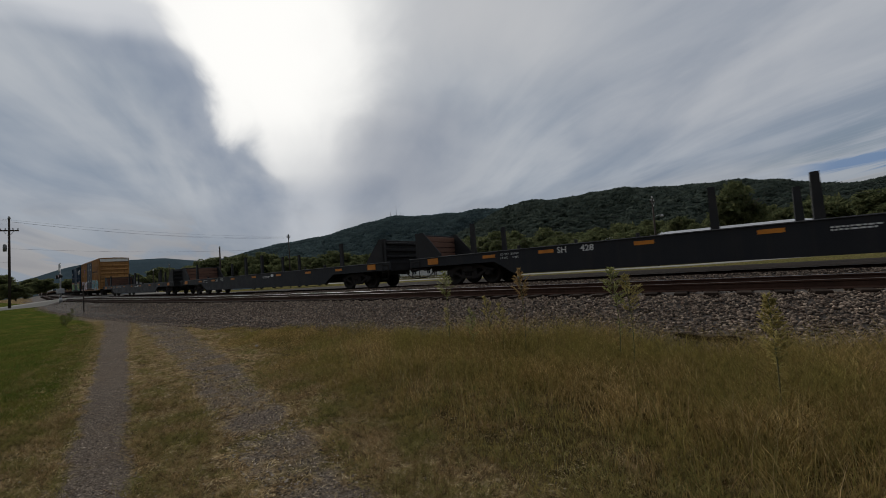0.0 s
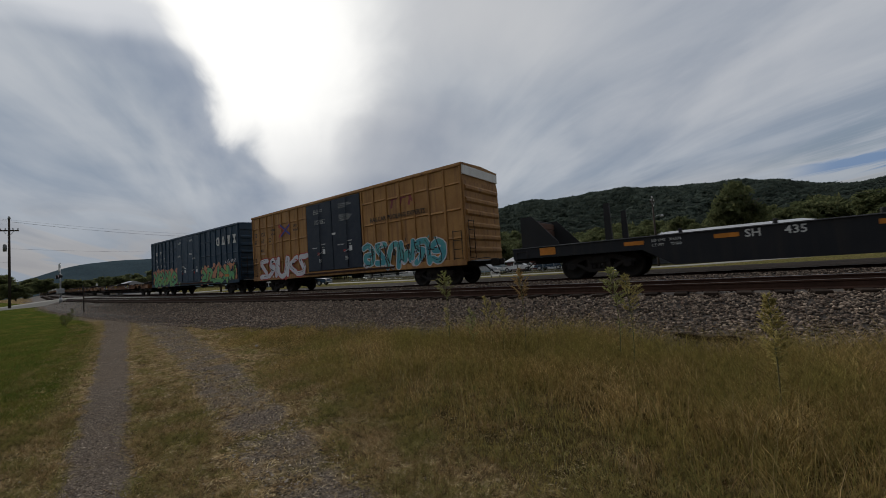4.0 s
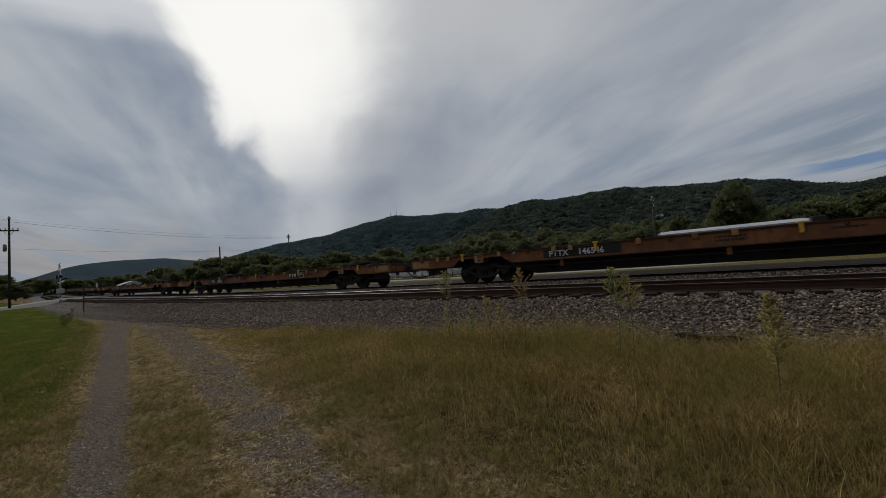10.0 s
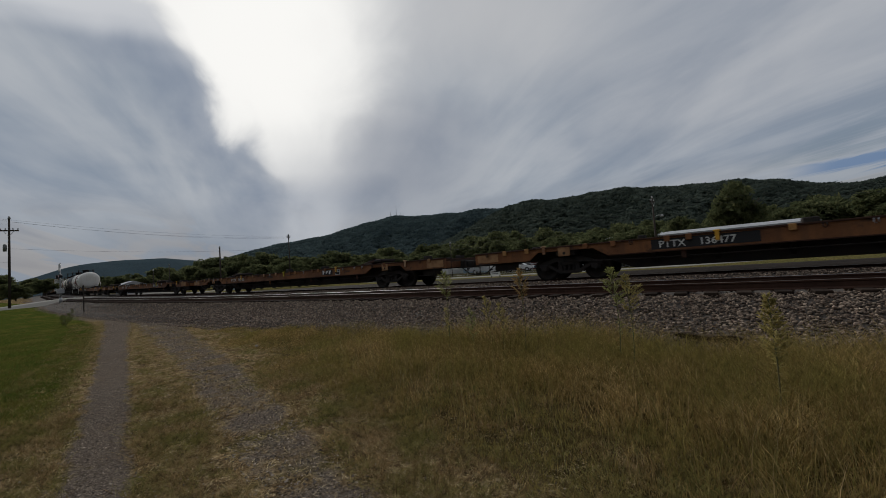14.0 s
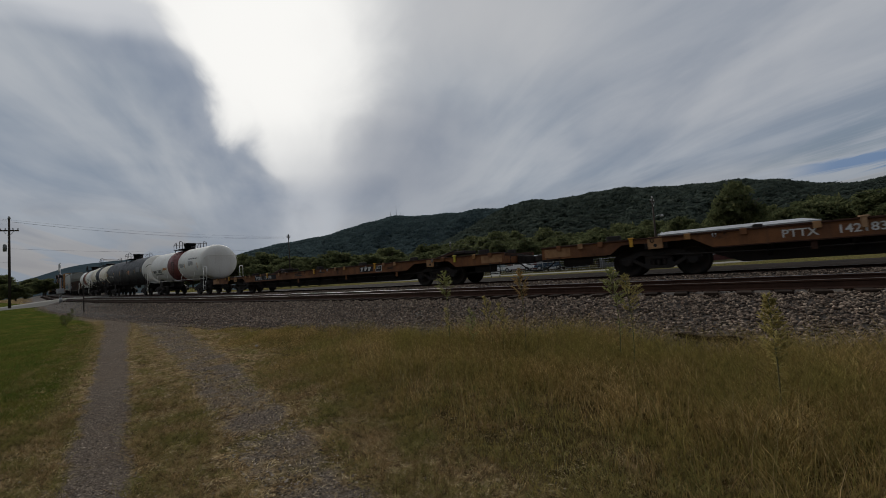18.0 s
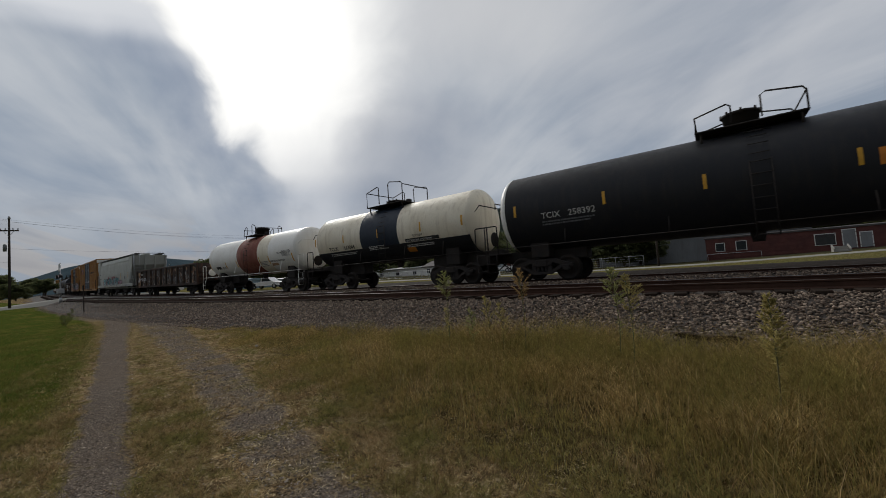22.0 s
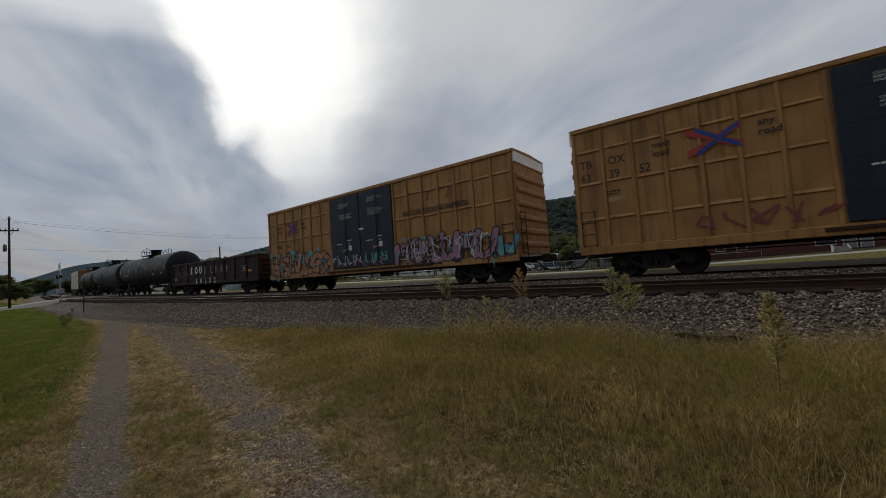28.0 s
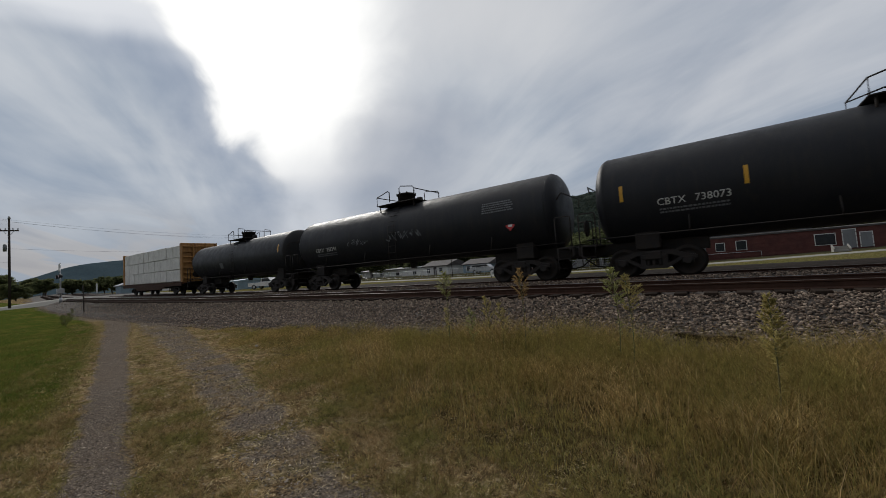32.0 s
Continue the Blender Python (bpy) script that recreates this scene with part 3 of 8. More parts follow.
def ground_material():
    m = bpy.data.materials.new("meadow_and_lane")
    m.use_nodes = True
    nt = m.node_tree
    N, L = nt.nodes.new, nt.links.new
    b = nt.nodes["Principled BSDF"]
    co = N("ShaderNodeTexCoord").outputs["Object"]

    def noise_tex(sc, d=6, r=0.62):
        n = N("ShaderNodeTexNoise")
        n.inputs["Scale"].default_value, n.inputs["Detail"].default_value, n.inputs["Roughness"].default_value = sc, d, r
        L(co, n.inputs["Vector"])
        return n.outputs[0]

    def rng(x, a, c, lo=0.0, hi=1.0):
        n = N("ShaderNodeMapRange")
        L(x, n.inputs[0])
        for i, v in enumerate((a, c, lo, hi)):
            n.inputs[1 + i].default_value = v
        return n.outputs[0]

    def mix(f, a, c, blend="MIX"):
        n = N("ShaderNodeMix")
        n.data_type, n.blend_type = "RGBA", blend
        for sock, v in ((n.inputs[0], f), (n.inputs[6], a), (n.inputs[7], c)):
            if isinstance(v, tuple):
                sock.default_value = (*v, 1)
            elif isinstance(v, (int, float)):
                sock.default_value = v
            else:
                L(v, sock)
        return n.outputs[2]

    def add(a, c, k):
        n = N("ShaderNodeMath")
        n.operation = "MULTIPLY_ADD"
        L(c, n.inputs[0])
        n.inputs[1].default_value = k
        L(a, n.inputs[2])
        return n.outputs[0]

    def attr(name):
        n = N("ShaderNodeAttribute")
        n.attribute_name = name
        return n.outputs["Fac"]

    shaded_soil = attr("shaded_soil")
    fine, mid, wide = noise_tex(48, 6, 0.78), noise_tex(4.5), noise_tex(0.7)
    dry = mix(rng(mid, 0.38, 0.62), (0.095, 0.064, 0.034), (0.27, 0.19, 0.10))
    dry = mix(rng(noise_tex(2.2), 0.48, 0.6), dry, (0.12, 0.098, 0.038))
    dry = mix(rng(noise_tex(11, 4), 0.52, 0.66, 0, 0.75), dry, (0.40, 0.32, 0.19))
    lawn = mix(rng(mid, 0.35, 0.65), (0.042, 0.062, 0.012), (0.075, 0.092, 0.018))
    lawn = mix(rng(wide, 0.5, 0.62, 0, 0.6), lawn, (0.14, 0.115, 0.032))
    col = mix(rng(add(attr("lawn"), mid, 0.5), 0.55, 0.95), dry, lawn)
    stone = N("ShaderNodeTexVoronoi")
    stone.inputs["Scale"].default_value = 26
    L(co, stone.inputs["Vector"])
    grit = mix(rng(noise_tex(60, 3), 0.3, 0.7), (0.066, 0.054, 0.045), (0.25, 0.207, 0.168))
    grit = mix(rng(stone.outputs["Distance"], 0.0, 0.5, 0.75, 0.0), grit, (0.045, 0.035, 0.028))
    grit = mix(rng(wide, 0.42, 0.6, 0, 0.6), grit, (0.14, 0.112, 0.088))
    patch = noise_tex(1.9, 5, 0.6)
    col = mix(rng(add(add(attr("gravel"), mid, 0.6), patch, 1.5), 1.50, 1.80), col, grit)
    col = mix(1.0, col, mix(rng(fine, 0.36, 0.64), (0.22, 0.22, 0.22), (1.8, 1.8, 1.8)), "MULTIPLY")
    # soil under the tall stand: the grass's shade is put into its colour
    col = mix(shaded_soil, col, mix(rng(mid, 0.4, 0.6), (0.038, 0.029, 0.014), (0.085, 0.064, 0.03)))
    col = mix(attr("dark_ground"), col, mix(fine, (0.015, 0.0145, 0.011), (0.045, 0.043, 0.031)))
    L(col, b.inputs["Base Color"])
    b.inputs["Roughness"].default_value = 0.95
    b.inputs["Specular IOR Level"].default_value = 0.0
    bp = N("ShaderNodeBump")
    bp.inputs["Strength"].default_value, bp.inputs["Distance"].default_value = 0.9, 0.03
    L(add(fine, stone.outputs["Distance"], -0.8), bp.inputs["Height"])
    L(bp.outputs[0], b.inputs["Normal"])
    return m


def lawn_edge(x):
    """The line where mown lawn ends and the lane's verge begins."""
    return np.interp(x, [-60, -25, -12, -6.5, -3, 3], [9.2, 5.0, 2.2, 0.75, -0.6, -3.0])


def tall_front(x):
    """Where the tall stand begins, seen from the lane."""
    return np.interp(x, [-14, -11, -8, -6, -4.2, -2.5, -1.0, 1.0, 4.0, 7], [5.6, 5.0, 4.35, 3.65, 3.1, 2.7, 2.2, 1.75, 1.5, 1.45])


def build_ground():
    far = lambda n, a, b: list(np.geomspace(a, b, n))
    xs = np.array(sorted([-v for v in far(26, 46, 4200)] + list(np.arange(-45, -22, 0.6)) + list(np.arange(-22, 6.01, 0.12)) + far(40, 6.4, 4200)))
    ys = np.array(sorted([-v for v in far(22, 2.4, 4200)] + list(np.arange(-2, 9.6, 0.12)) + list(np.arange(9.8, 24, 0.5)) + far(44, 24.5, 4200)))
    X, Y = np.meshgrid(xs, ys)
    Z = ground_height(X, Y)
    V = np.stack([X, Y, Z], -1).reshape(-1, 3)
    ny, nx = X.shape
    i = np.arange(ny - 1)[:, None] * nx + np.arange(nx - 1)[None, :]
    F = np.stack([i, i + 1, i + nx + 1, i + nx], -1).reshape(-1, 4)
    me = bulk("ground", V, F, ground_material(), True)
    g = me.attributes.new("gravel", "FLOAT", "POINT")
    off = Y - bend_np(X)
    gravel = np.maximum(rut_masks(X, Y), step(6.3, 7.0, off) * (1 - step(19, 21, off)))
    lane = step(22, 34, -X) * step(4.5, 6.5, off + 0.035 * (X + 30))
    gravel = np.maximum(gravel, lane * (off < 12) * 0.9)
    gravel = np.maximum(gravel, 0.42 * (1 - step(1.2, 2.6, np.hypot(X + 1.2, Y - 1.5))))
    g.data.foreach_set("value", gravel.ravel().astype(np.float32))
    # darker ground along the far track and again beyond the street
    c = me.attributes.new("dark_ground", "FLOAT", "POINT")
    c.data.foreach_set("value", (np.maximum(step(15.5, 17, off) * (1 - step(19.5, 21.5, off)), 0.8 * step(43.5, 46, off)) * (1 - step(70, 110, off))).ravel().astype(np.float32))
    # where the painted shade lies: from the tall grass's front to the ballast foot
    h = me.attributes.new("shaded_soil", "FLOAT", "POINT")
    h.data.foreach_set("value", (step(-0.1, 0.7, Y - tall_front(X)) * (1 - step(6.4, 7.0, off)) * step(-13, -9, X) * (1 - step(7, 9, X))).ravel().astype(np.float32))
    a = me.attributes.new("lawn", "FLOAT", "POINT")
    lawn = step(-0.6, 0.7, lawn_edge(X) - Y)
    lawn = np.maximum(lawn, 0.52 * step(19.5, 22, off))
    a.data.foreach_set("value", lawn.ravel().astype(np.float32))
    tagged(new("ground", me), "dry meadow, mown lawn and a gravel lane beside the railway", "ground", kind="structure")


build_ground()


# ---- hills ----
def ridge(name, label, rows, reach, depth, tone_a, tone_b, seed):
    """A wooded ridge: rows are (turn from +Y towards -X in degrees, crest height in degrees); reach: its distance."""
    az = np.radians(np.linspace(rows[0][0], rows[-1][0], 260))
    el = np.interp(-np.degrees(az), [-r[0] for r in rows], [r[1] for r in rows])
    k = np.hanning(13)
    el = np.convolve(np.pad(el, 6, mode="edge"), k / k.sum(), "valid")
    rs = np.random.RandomState(seed)
    n = 26
    t = np.linspace(0, 1, n)
    A, T = np.meshgrid(az, t)
    dist = reach - depth * (1 - T)
    crest = np.tan(np.radians(np.tile(el, (n, 1)))) * reach + EYE.z
    lump = sum(np.sin(A * f + p) * np.sin(T * g + p2) / (1 + i) for i, (f, p, g, p2) in enumerate(zip((23, 57, 90), rs.rand(3) * 6, (5, 9, 15), rs.rand(3) * 6)))
    Z = crest * (0.5 - 0.5 * np.cos(np.pi * T)) ** 0.9 + lump * crest * 0.05 * T * (1 - T) * 4
    X, Y = -np.sin(A) * dist, np.cos(A) * dist
    V = np.stack([X, Y, Z], -1).reshape(-1, 3)
    m = len(az)
    i = np.arange(n - 1)[:, None] * m + np.arange(m - 1)[None, :]
    F = np.stack([i, i + 1, i + m + 1, i + m], -1).reshape(-1, 4)
    mat = material(name + "_woods", tone_a, 0.95, second=tone_b, scale=0.012, amount=0.8, grain=0.16, grain_amount=0.55, bump=0, spec=0.0)
    ob = new(name, bulk(name, V, F, mat, True))
    tagged(ob, label, "hill", kind="structure")
    return X, Y, Z

# the two farther ridges have distance haze mixed into their tones
far_x, far_y, far_z = ridge("backdrop_far_ridge", "long wooded ridge on the horizon, coloured blue-green for haze",
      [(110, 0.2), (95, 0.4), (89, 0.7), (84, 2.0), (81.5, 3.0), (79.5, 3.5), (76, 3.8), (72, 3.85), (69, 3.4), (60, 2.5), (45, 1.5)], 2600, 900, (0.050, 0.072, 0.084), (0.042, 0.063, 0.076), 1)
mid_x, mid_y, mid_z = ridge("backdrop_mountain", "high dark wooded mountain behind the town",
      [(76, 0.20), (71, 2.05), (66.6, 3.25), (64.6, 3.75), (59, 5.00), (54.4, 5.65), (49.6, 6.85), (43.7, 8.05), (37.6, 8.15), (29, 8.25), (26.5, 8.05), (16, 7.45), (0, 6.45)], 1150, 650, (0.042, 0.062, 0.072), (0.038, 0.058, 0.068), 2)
near_x, near_y, near_z = ridge("backdrop_wooded_hill", "nearer dark green wooded hill with an uneven crest",
      [(48, 0.45), (36, 3.75), (27, 7.5), (23, 8.75), (17.5, 8.50), (10, 8.55), (3.4, 8.1), (-1.8, 7.55), (-7.2, 6.5), (-9, 5.9), (-12.2, 5.4), (-14, 5.6), (-20, 5.8), (-28, 4.75), (-45, 3.25), (-70, 1.75)], 640, 420, (0.017, 0.026, 0.019), (0.013, 0.021, 0.017), 3)

LEAF_WOODS = island_material("woodland_foliage", [(0.022, 0.04, 0.014), (0.04, 0.062, 0.02), (0.055, 0.075, 0.024), (0.03, 0.05, 0.02)], spec=0.0, grain=0.35)
# mountain and hill leaves are paler and bluer: haze painted into the tones
LEAF_MOUNT_HAZED = island_material("hazed_mountain_foliage", [(0.072, 0.106, 0.112), (0.080, 0.113, 0.118), (0.074, 0.108, 0.115), (0.086, 0.118, 0.118)], spec=0.0, grain=0.05, translucent=0.5)
LEAF_FAR_HAZED = island_material("hazed_hill_foliage", [(0.056, 0.075, 0.066), (0.070, 0.088, 0.071), (0.061, 0.080, 0.071), (0.084, 0.099, 0.076)], spec=0.0, grain=0.08, translucent=0.5)
LEAF_TREE = island_material("tree_leaves", [(0.075, 0.092, 0.045), (0.115, 0.13, 0.062), (0.16, 0.165, 0.078)], translucent=0.5, spec=0.0, grain=0.8)


def bunch(n, seed, size=0.45):
    """A loose dome of n leaf triangles, about one unit in radius."""
    rs = np.random.RandomState(seed)
    d = rs.randn(n, 3)
    d /= np.linalg.norm(d, axis=1)[:, None]
    c = d * rs.uniform(0.55, 1.0, (n, 1))
    c[:, 2] = np.abs(c[:, 2]) * 1.3 - 0.3
    a, b = rs.randn(n, 3) * size, rs.randn(n, 3) * size
    V = np.stack([c - a * 0.5 - b * 0.4, c + a * 0.5 - b * 0.4, c + b * 0.8], 1).reshape(-1, 3)
    return V, np.arange(n * 3).reshape(-1, 3)


def scatter(templates, places, sizes, seed):
    """Joins many turned and scaled copies of a few shapes into one set of corners and faces."""
    rs = np.random.RandomState(seed)
    V, F, n = [], [], 0
    which = rs.randint(0, len(templates), len(places))
    for k, (tv, tf) in enumerate(templates):
        p, s = places[which == k], sizes[which == k]
        if not len(p):
            continue
        a = rs.rand(len(p)) * 6.283
        c, sn = np.cos(a)[:, None], np.sin(a)[:, None]
        x, y, z = tv[:, 0][None], tv[:, 1][None], tv[:, 2][None]
        v = np.stack([(x * c - y * sn) * s[:, 0:1], (x * sn + y * c) * s[:, 1:2], z * s[:, 2:3] + 0 * c], -1) + p[:, None, :]
        f = tf[None] + (np.arange(len(p)) * len(tv))[:, None, None] + n
        V.append(v.reshape(-1, 3))
        F.append(f.reshape(-1, 3))
        n += len(p) * len(tv)
    return np.concatenate(V), np.concatenate(F)


def woods_on(name, label, grid, count, size, lo, hi, seed, mat):
    rs = np.random.RandomState(seed)
    X, Y, Z = grid
    r, c = rs.uniform(lo, hi, count) * (X.shape[0] - 1.001), rs.uniform(0.01, 0.99, count) * (X.shape[1] - 1)
    i, j = r.astype(int), c.astype(int)
    fr = (r - i)
    pick = lambda G: G[i, j] * (1 - fr) + G[i + 1, j] * fr
    s = rs.uniform(0.7, 1.35, count)[:, None] * np.array([[size, size, size * 0.75]])
    p = np.stack([pick(X), pick(Y), pick(Z) + size * 0.25], -1) + rs.uniform(-4, 4, (count, 3)) * [1, 1, 0.1]
    V, F = scatter([bunch(9, q, 0.75) for q in range(5)], p, s, seed)
    tagged(new(name, bulk(name, V, F, mat)), label, "woods", kind="stuff")


woods_on("hill_woods", "dense dark green woods covering the nearer hill", (near_x, near_y, near_z), 34000, 2.7, 0.12, 1.0, 11, LEAF_FAR_HAZED)
woods_on("mountain_woods", "dense dark woods on the high mountain", (mid_x, mid_y, mid_z), 34000, 2.8, 0.25, 1.0, 12, LEAF_MOUNT_HAZED)


# ---- ballast, rails and ties ----
def build_track():
    xs = np.concatenate([-np.geomspace(30, 520, 60)[::-1], np.arange(-29.5, 14, 0.5), np.geomspace(14.5, 400, 30)])
    prof = [(-3.9, -0.98), (-3.35, -0.70), (-2.2, -0.46), (-1.6, -0.30), (-1.27, -0.245), (0.0, -0.22), (1.27, -0.22), (1.65, -0.06), (2.05, 0.0), (2.45, -0.02), (2.85, -0.18), (4.05, -0.22), (5.3, -0.28), (5.7, -0.34)]
    V = []
    for x in xs:
        b, c = bend(x)[0], climb(x)
        V += [(x, NEAR_Y + u + b, RAIL_Z + c + w) for u, w in prof]
    n, m = len(prof), len(xs)
    i = np.arange(m - 1)[:, None] * n + np.arange(n - 1)[None, :]
    F = np.stack([i, i + n, i + n + 1, i + 1], -1).reshape(-1, 4)
    # crushed stone, coloured dark so gaps between loose stones look shaded
    mat = material("gap_shaded_ballast", (0.075, 0.060, 0.049), 0.95, second=(0.026, 0.022, 0.019), scale=9.0, amount=0.9, grain=26, grain_amount=0.6, bump=0.9, bump_scale=16)
    tagged(new("ballast_bed", bulk("ballast_bed", V, F, mat)), "grey crushed stone ballast bed under two tracks", "ballast", kind="structure")
    prof, V = [(5.25, -0.34), (5.9, -0.22), (7.0, -0.03), (7.6, 0.04), (8.5, 0.04), (9.4, -0.25), (10.4, -0.9)], []
    for x in xs:
        b, c, k = bend(x)[0], climb(x), float(step(-45, -18, x))
        V += [(x, NEAR_Y + u + b, RAIL_Z + c + w - 0.2 * (1 - k) * (w > -0.28)) for u, w in prof]
    n = len(prof)
    i = np.arange(m - 1)[:, None] * n + np.arange(n - 1)[None, :]
    F = np.stack([i, i + n, i + n + 1, i + 1], -1).reshape(-1, 4)
    dark = material("cinder_fill", (0.030, 0.024, 0.020), 0.95, second=(0.018, 0.015, 0.013), scale=5.0, amount=0.9, grain=22, grain_amount=0.6, bump=0.8, bump_scale=14, spec=0.05)
    tagged(new("cinder_bank", bulk("cinder_bank", V, F, dark)), "low bank of dark cinders beyond the far track", "bank", kind="structure")
    for name, cy, label in (("near_track", NEAR_Y, "empty railway track with rusty rails and polished heads"), ("far_track", TRAIN_Y, "railway track that carries the freight train")):
        tr = thing(name, label, "track")
        tagged(tr, kind="structure")
        for sgn in (-1, 1):
            xr = np.concatenate([-np.geomspace(20, 520, 70)[::-1], np.arange(-19, 14, 1.0), np.geomspace(14, 400, 25)])
            sh, hd = Shape(), Shape()
            web = [(-0.07, -0.17), (0.07, -0.17), (0.07, -0.155), (0.012, -0.13), (0.012, -0.045), (0.036, -0.03), (0.036, -0.004), (-0.036, -0.004), (-0.036, -0.03), (-0.012, -0.045), (-0.012, -0.13), (-0.07, -0.155)]
            for shape, pr in ((sh, web), (hd, [(-0.034, -0.004), (0.034, -0.004), (0.026, 0.0), (-0.026, 0.0)])):
                vs, fs, q = [], [], len(pr)
                for x in xr:
                    b, c = bend(x)[0], climb(x)
                    vs += [(x, cy + sgn * 0.755 + u + b, RAIL_Z + c + w) for u, w in pr]
                for a in range(len(xr) - 1):
                    fs += [(a * q + k, a * q + (k + 1) % q, (a + 1) * q + (k + 1) % q, (a + 1) * q + k) for k in range(q)]
                shape.add(vs, fs)
            r = part("rail", sh, "rail", tr)
            # one bright head; the others' rust, and the far track's shade, are in the colour
            part("railhead", hd, "railhead" if sgn > 0 and cy == NEAR_Y else "rail_top", r, "polished running surface")
        tie = Shape().box(-0.115, 0.115, -1.3, 1.3, -0.18, -0.0, 0.012).mesh("tie", MAT["tie"])
        x = 12.0
        rs = random.Random(cy)
        while x > -140:
            p = track_point(x, cy)
            ob = part("tie", tie, None, tr, at=pose(p.x, p.y + rs.uniform(-0.05, 0.05), p.z - 0.155, 0, 0, math.degrees(math.atan(bend(x)[1])) + rs.uniform(-1, 1)))
            x -= 0.53


build_track()


def street_strip():
    xs = np.linspace(-75, 120, 60)
    for name, y0, y1, mat, lift, label in (("road", 39.5, 43.0, "concrete", 0.05, "pale concrete street beyond the railway"),):
        V = []
        for x in xs:
            for y in (y0, y0 + 0.15, y1 - 0.15, y1):
                edge = y in (y0, y1)
                yy = y + float(bend_np(x)) * 0.6
                V.append((x, yy, float(ground_height(x, yy)) + (lift - 0.1 if edge else lift)))
        i = np.arange(len(xs) - 1)[:, None] * 4 + np.arange(3)[None, :]
        F = np.stack([i, i + 4, i + 5, i + 1], -1).reshape(-1, 4)
        tagged(new(name, bulk(name, V, F, MAT[mat])), label, "street", kind="structure")


street_strip()

# ---- rolling stock ----
WHEEL_R = 0.44
wheel_runs = []        # (wheelset, car middle in train, offset along the car)


def wheel_mesh():
    s = Shape()
    for sg in (-1, 1):
        prof = [(sg * 0.66, 0.10), (sg * 0.66, 0.20), (sg * 0.70, 0.22), (sg * 0.71, 0.36), (sg * 0.685, 0.38), (sg * 0.685, 0.47), (sg * 0.715, 0.475), (sg * 0.73, WHEEL_R), (sg * 0.82, WHEEL_R - 0.008), (sg * 0.82, 0.37), (sg * 0.77, 0.34), (sg * 0.76, 0.22), (sg * 0.80, 0.18), (sg * 0.80, 0.09)]
        s.turned(prof, "y", (0, 0, 0), 28)
    s.turned([(-1.05, 0.07), (1.05, 0.07)], "y", (0, 0, 0), 10)
    for sg in (-1, 1):
        for k in range(3):
            a = 2.094 * k
            s.box(math.cos(a) * 0.055 - 0.018, math.cos(a) * 0.055 + 0.018, sg * 1.05, sg * 1.075, math.sin(a) * 0.055 - 0.018, math.sin(a) * 0.055 + 0.018)
    return s.mesh("wheelset", MAT["wheel"])


def frame_mesh(sg):
    """One side of a truck: a cast arch with bearing boxes, spring pocket and window."""
    s = Shape()
    y0, y1 = (0.93, 1.07) if sg > 0 else (-1.07, -0.93)
    top = [(-1.12, 0.50), (-1.12, 0.60), (-0.86, 0.66), (-0.52, 0.80), (0.52, 0.80), (0.86, 0.66), (1.12, 0.60), (1.12, 0.50), (0.80, 0.52), (0.46, 0.66), (-0.46, 0.66), (-0.80, 0.52)]
    s.prism(top, "y", y0, y1)
    s.prism([(-0.80, 0.52), (-0.34, 0.24), (0.34, 0.24), (0.80, 0.52), (0.68, 0.56), (0.28, 0.34), (-0.28, 0.34), (-0.68, 0.56)], "y", y0, y1)
    for x in (-0.30, 0.30):
        s.box(x - 0.07, x + 0.07, y0, y1, 0.30, 0.68)
    for x in (-0.89, 0.89):
        s.box(x - 0.15, x + 0.15, y0 - 0.02, y1 + 0.02, 0.36, 0.58, 0.03)
        s.turned([(y0 - 0.05 if sg < 0 else y1, 0.10), (y0 if sg < 0 else y1 + 0.05, 0.10)], "y", (x, 0, 0.45), 10)
    return s.mesh("sideframe", MAT["soot"])


def spring_mesh(sg):
    s = Shape()
    y = sg * 1.0
    for x in (-0.16, 0.0, 0.16):
        prof = []
        for k in range(9):
            z = 0.34 + 0.20 * k / 8
            prof.append((z, 0.075 if k % 2 else 0.055))
        s.turned(prof, "z", (x, y, 0), 8)
    s.box(-0.34, 0.34, y - 0.10, y + 0.10, 0.54, 0.68, 0.02)
    return s.mesh("spring_nest", MAT["soot"])


TRUCK = {}


def truck(car, x, middle):
    if not TRUCK:
        TRUCK.update(wheel=wheel_mesh(), fl=frame_mesh(-1), fr=frame_mesh(1), sl=spring_mesh(-1), sr=spring_mesh(1),
                     bolster=Shape().box(-0.22, 0.22, -1.12, 1.12, 0.52, 0.78, 0.03).box(-0.5, 0.5, -0.25, 0.25, 0.70, 0.86, 0.03).mesh("bolster", MAT["soot"]))
    t = part("truck", TRUCK["bolster"], None, car, "sooty cast steel truck", pose(x, 0, 0))
    for name, key in (("sideframe", "fl"), ("sideframe", "fr"), ("spring_nest", "sl"), ("spring_nest", "sr")):
        part(name, TRUCK[key], None, t)
    for dx in (-0.89, 0.89):
        w = part("wheelset", TRUCK["wheel"], None, t, at=pose(dx, 0, WHEEL_R))
        wheel_runs.append((w, middle, x + dx))


COUPLER = {}


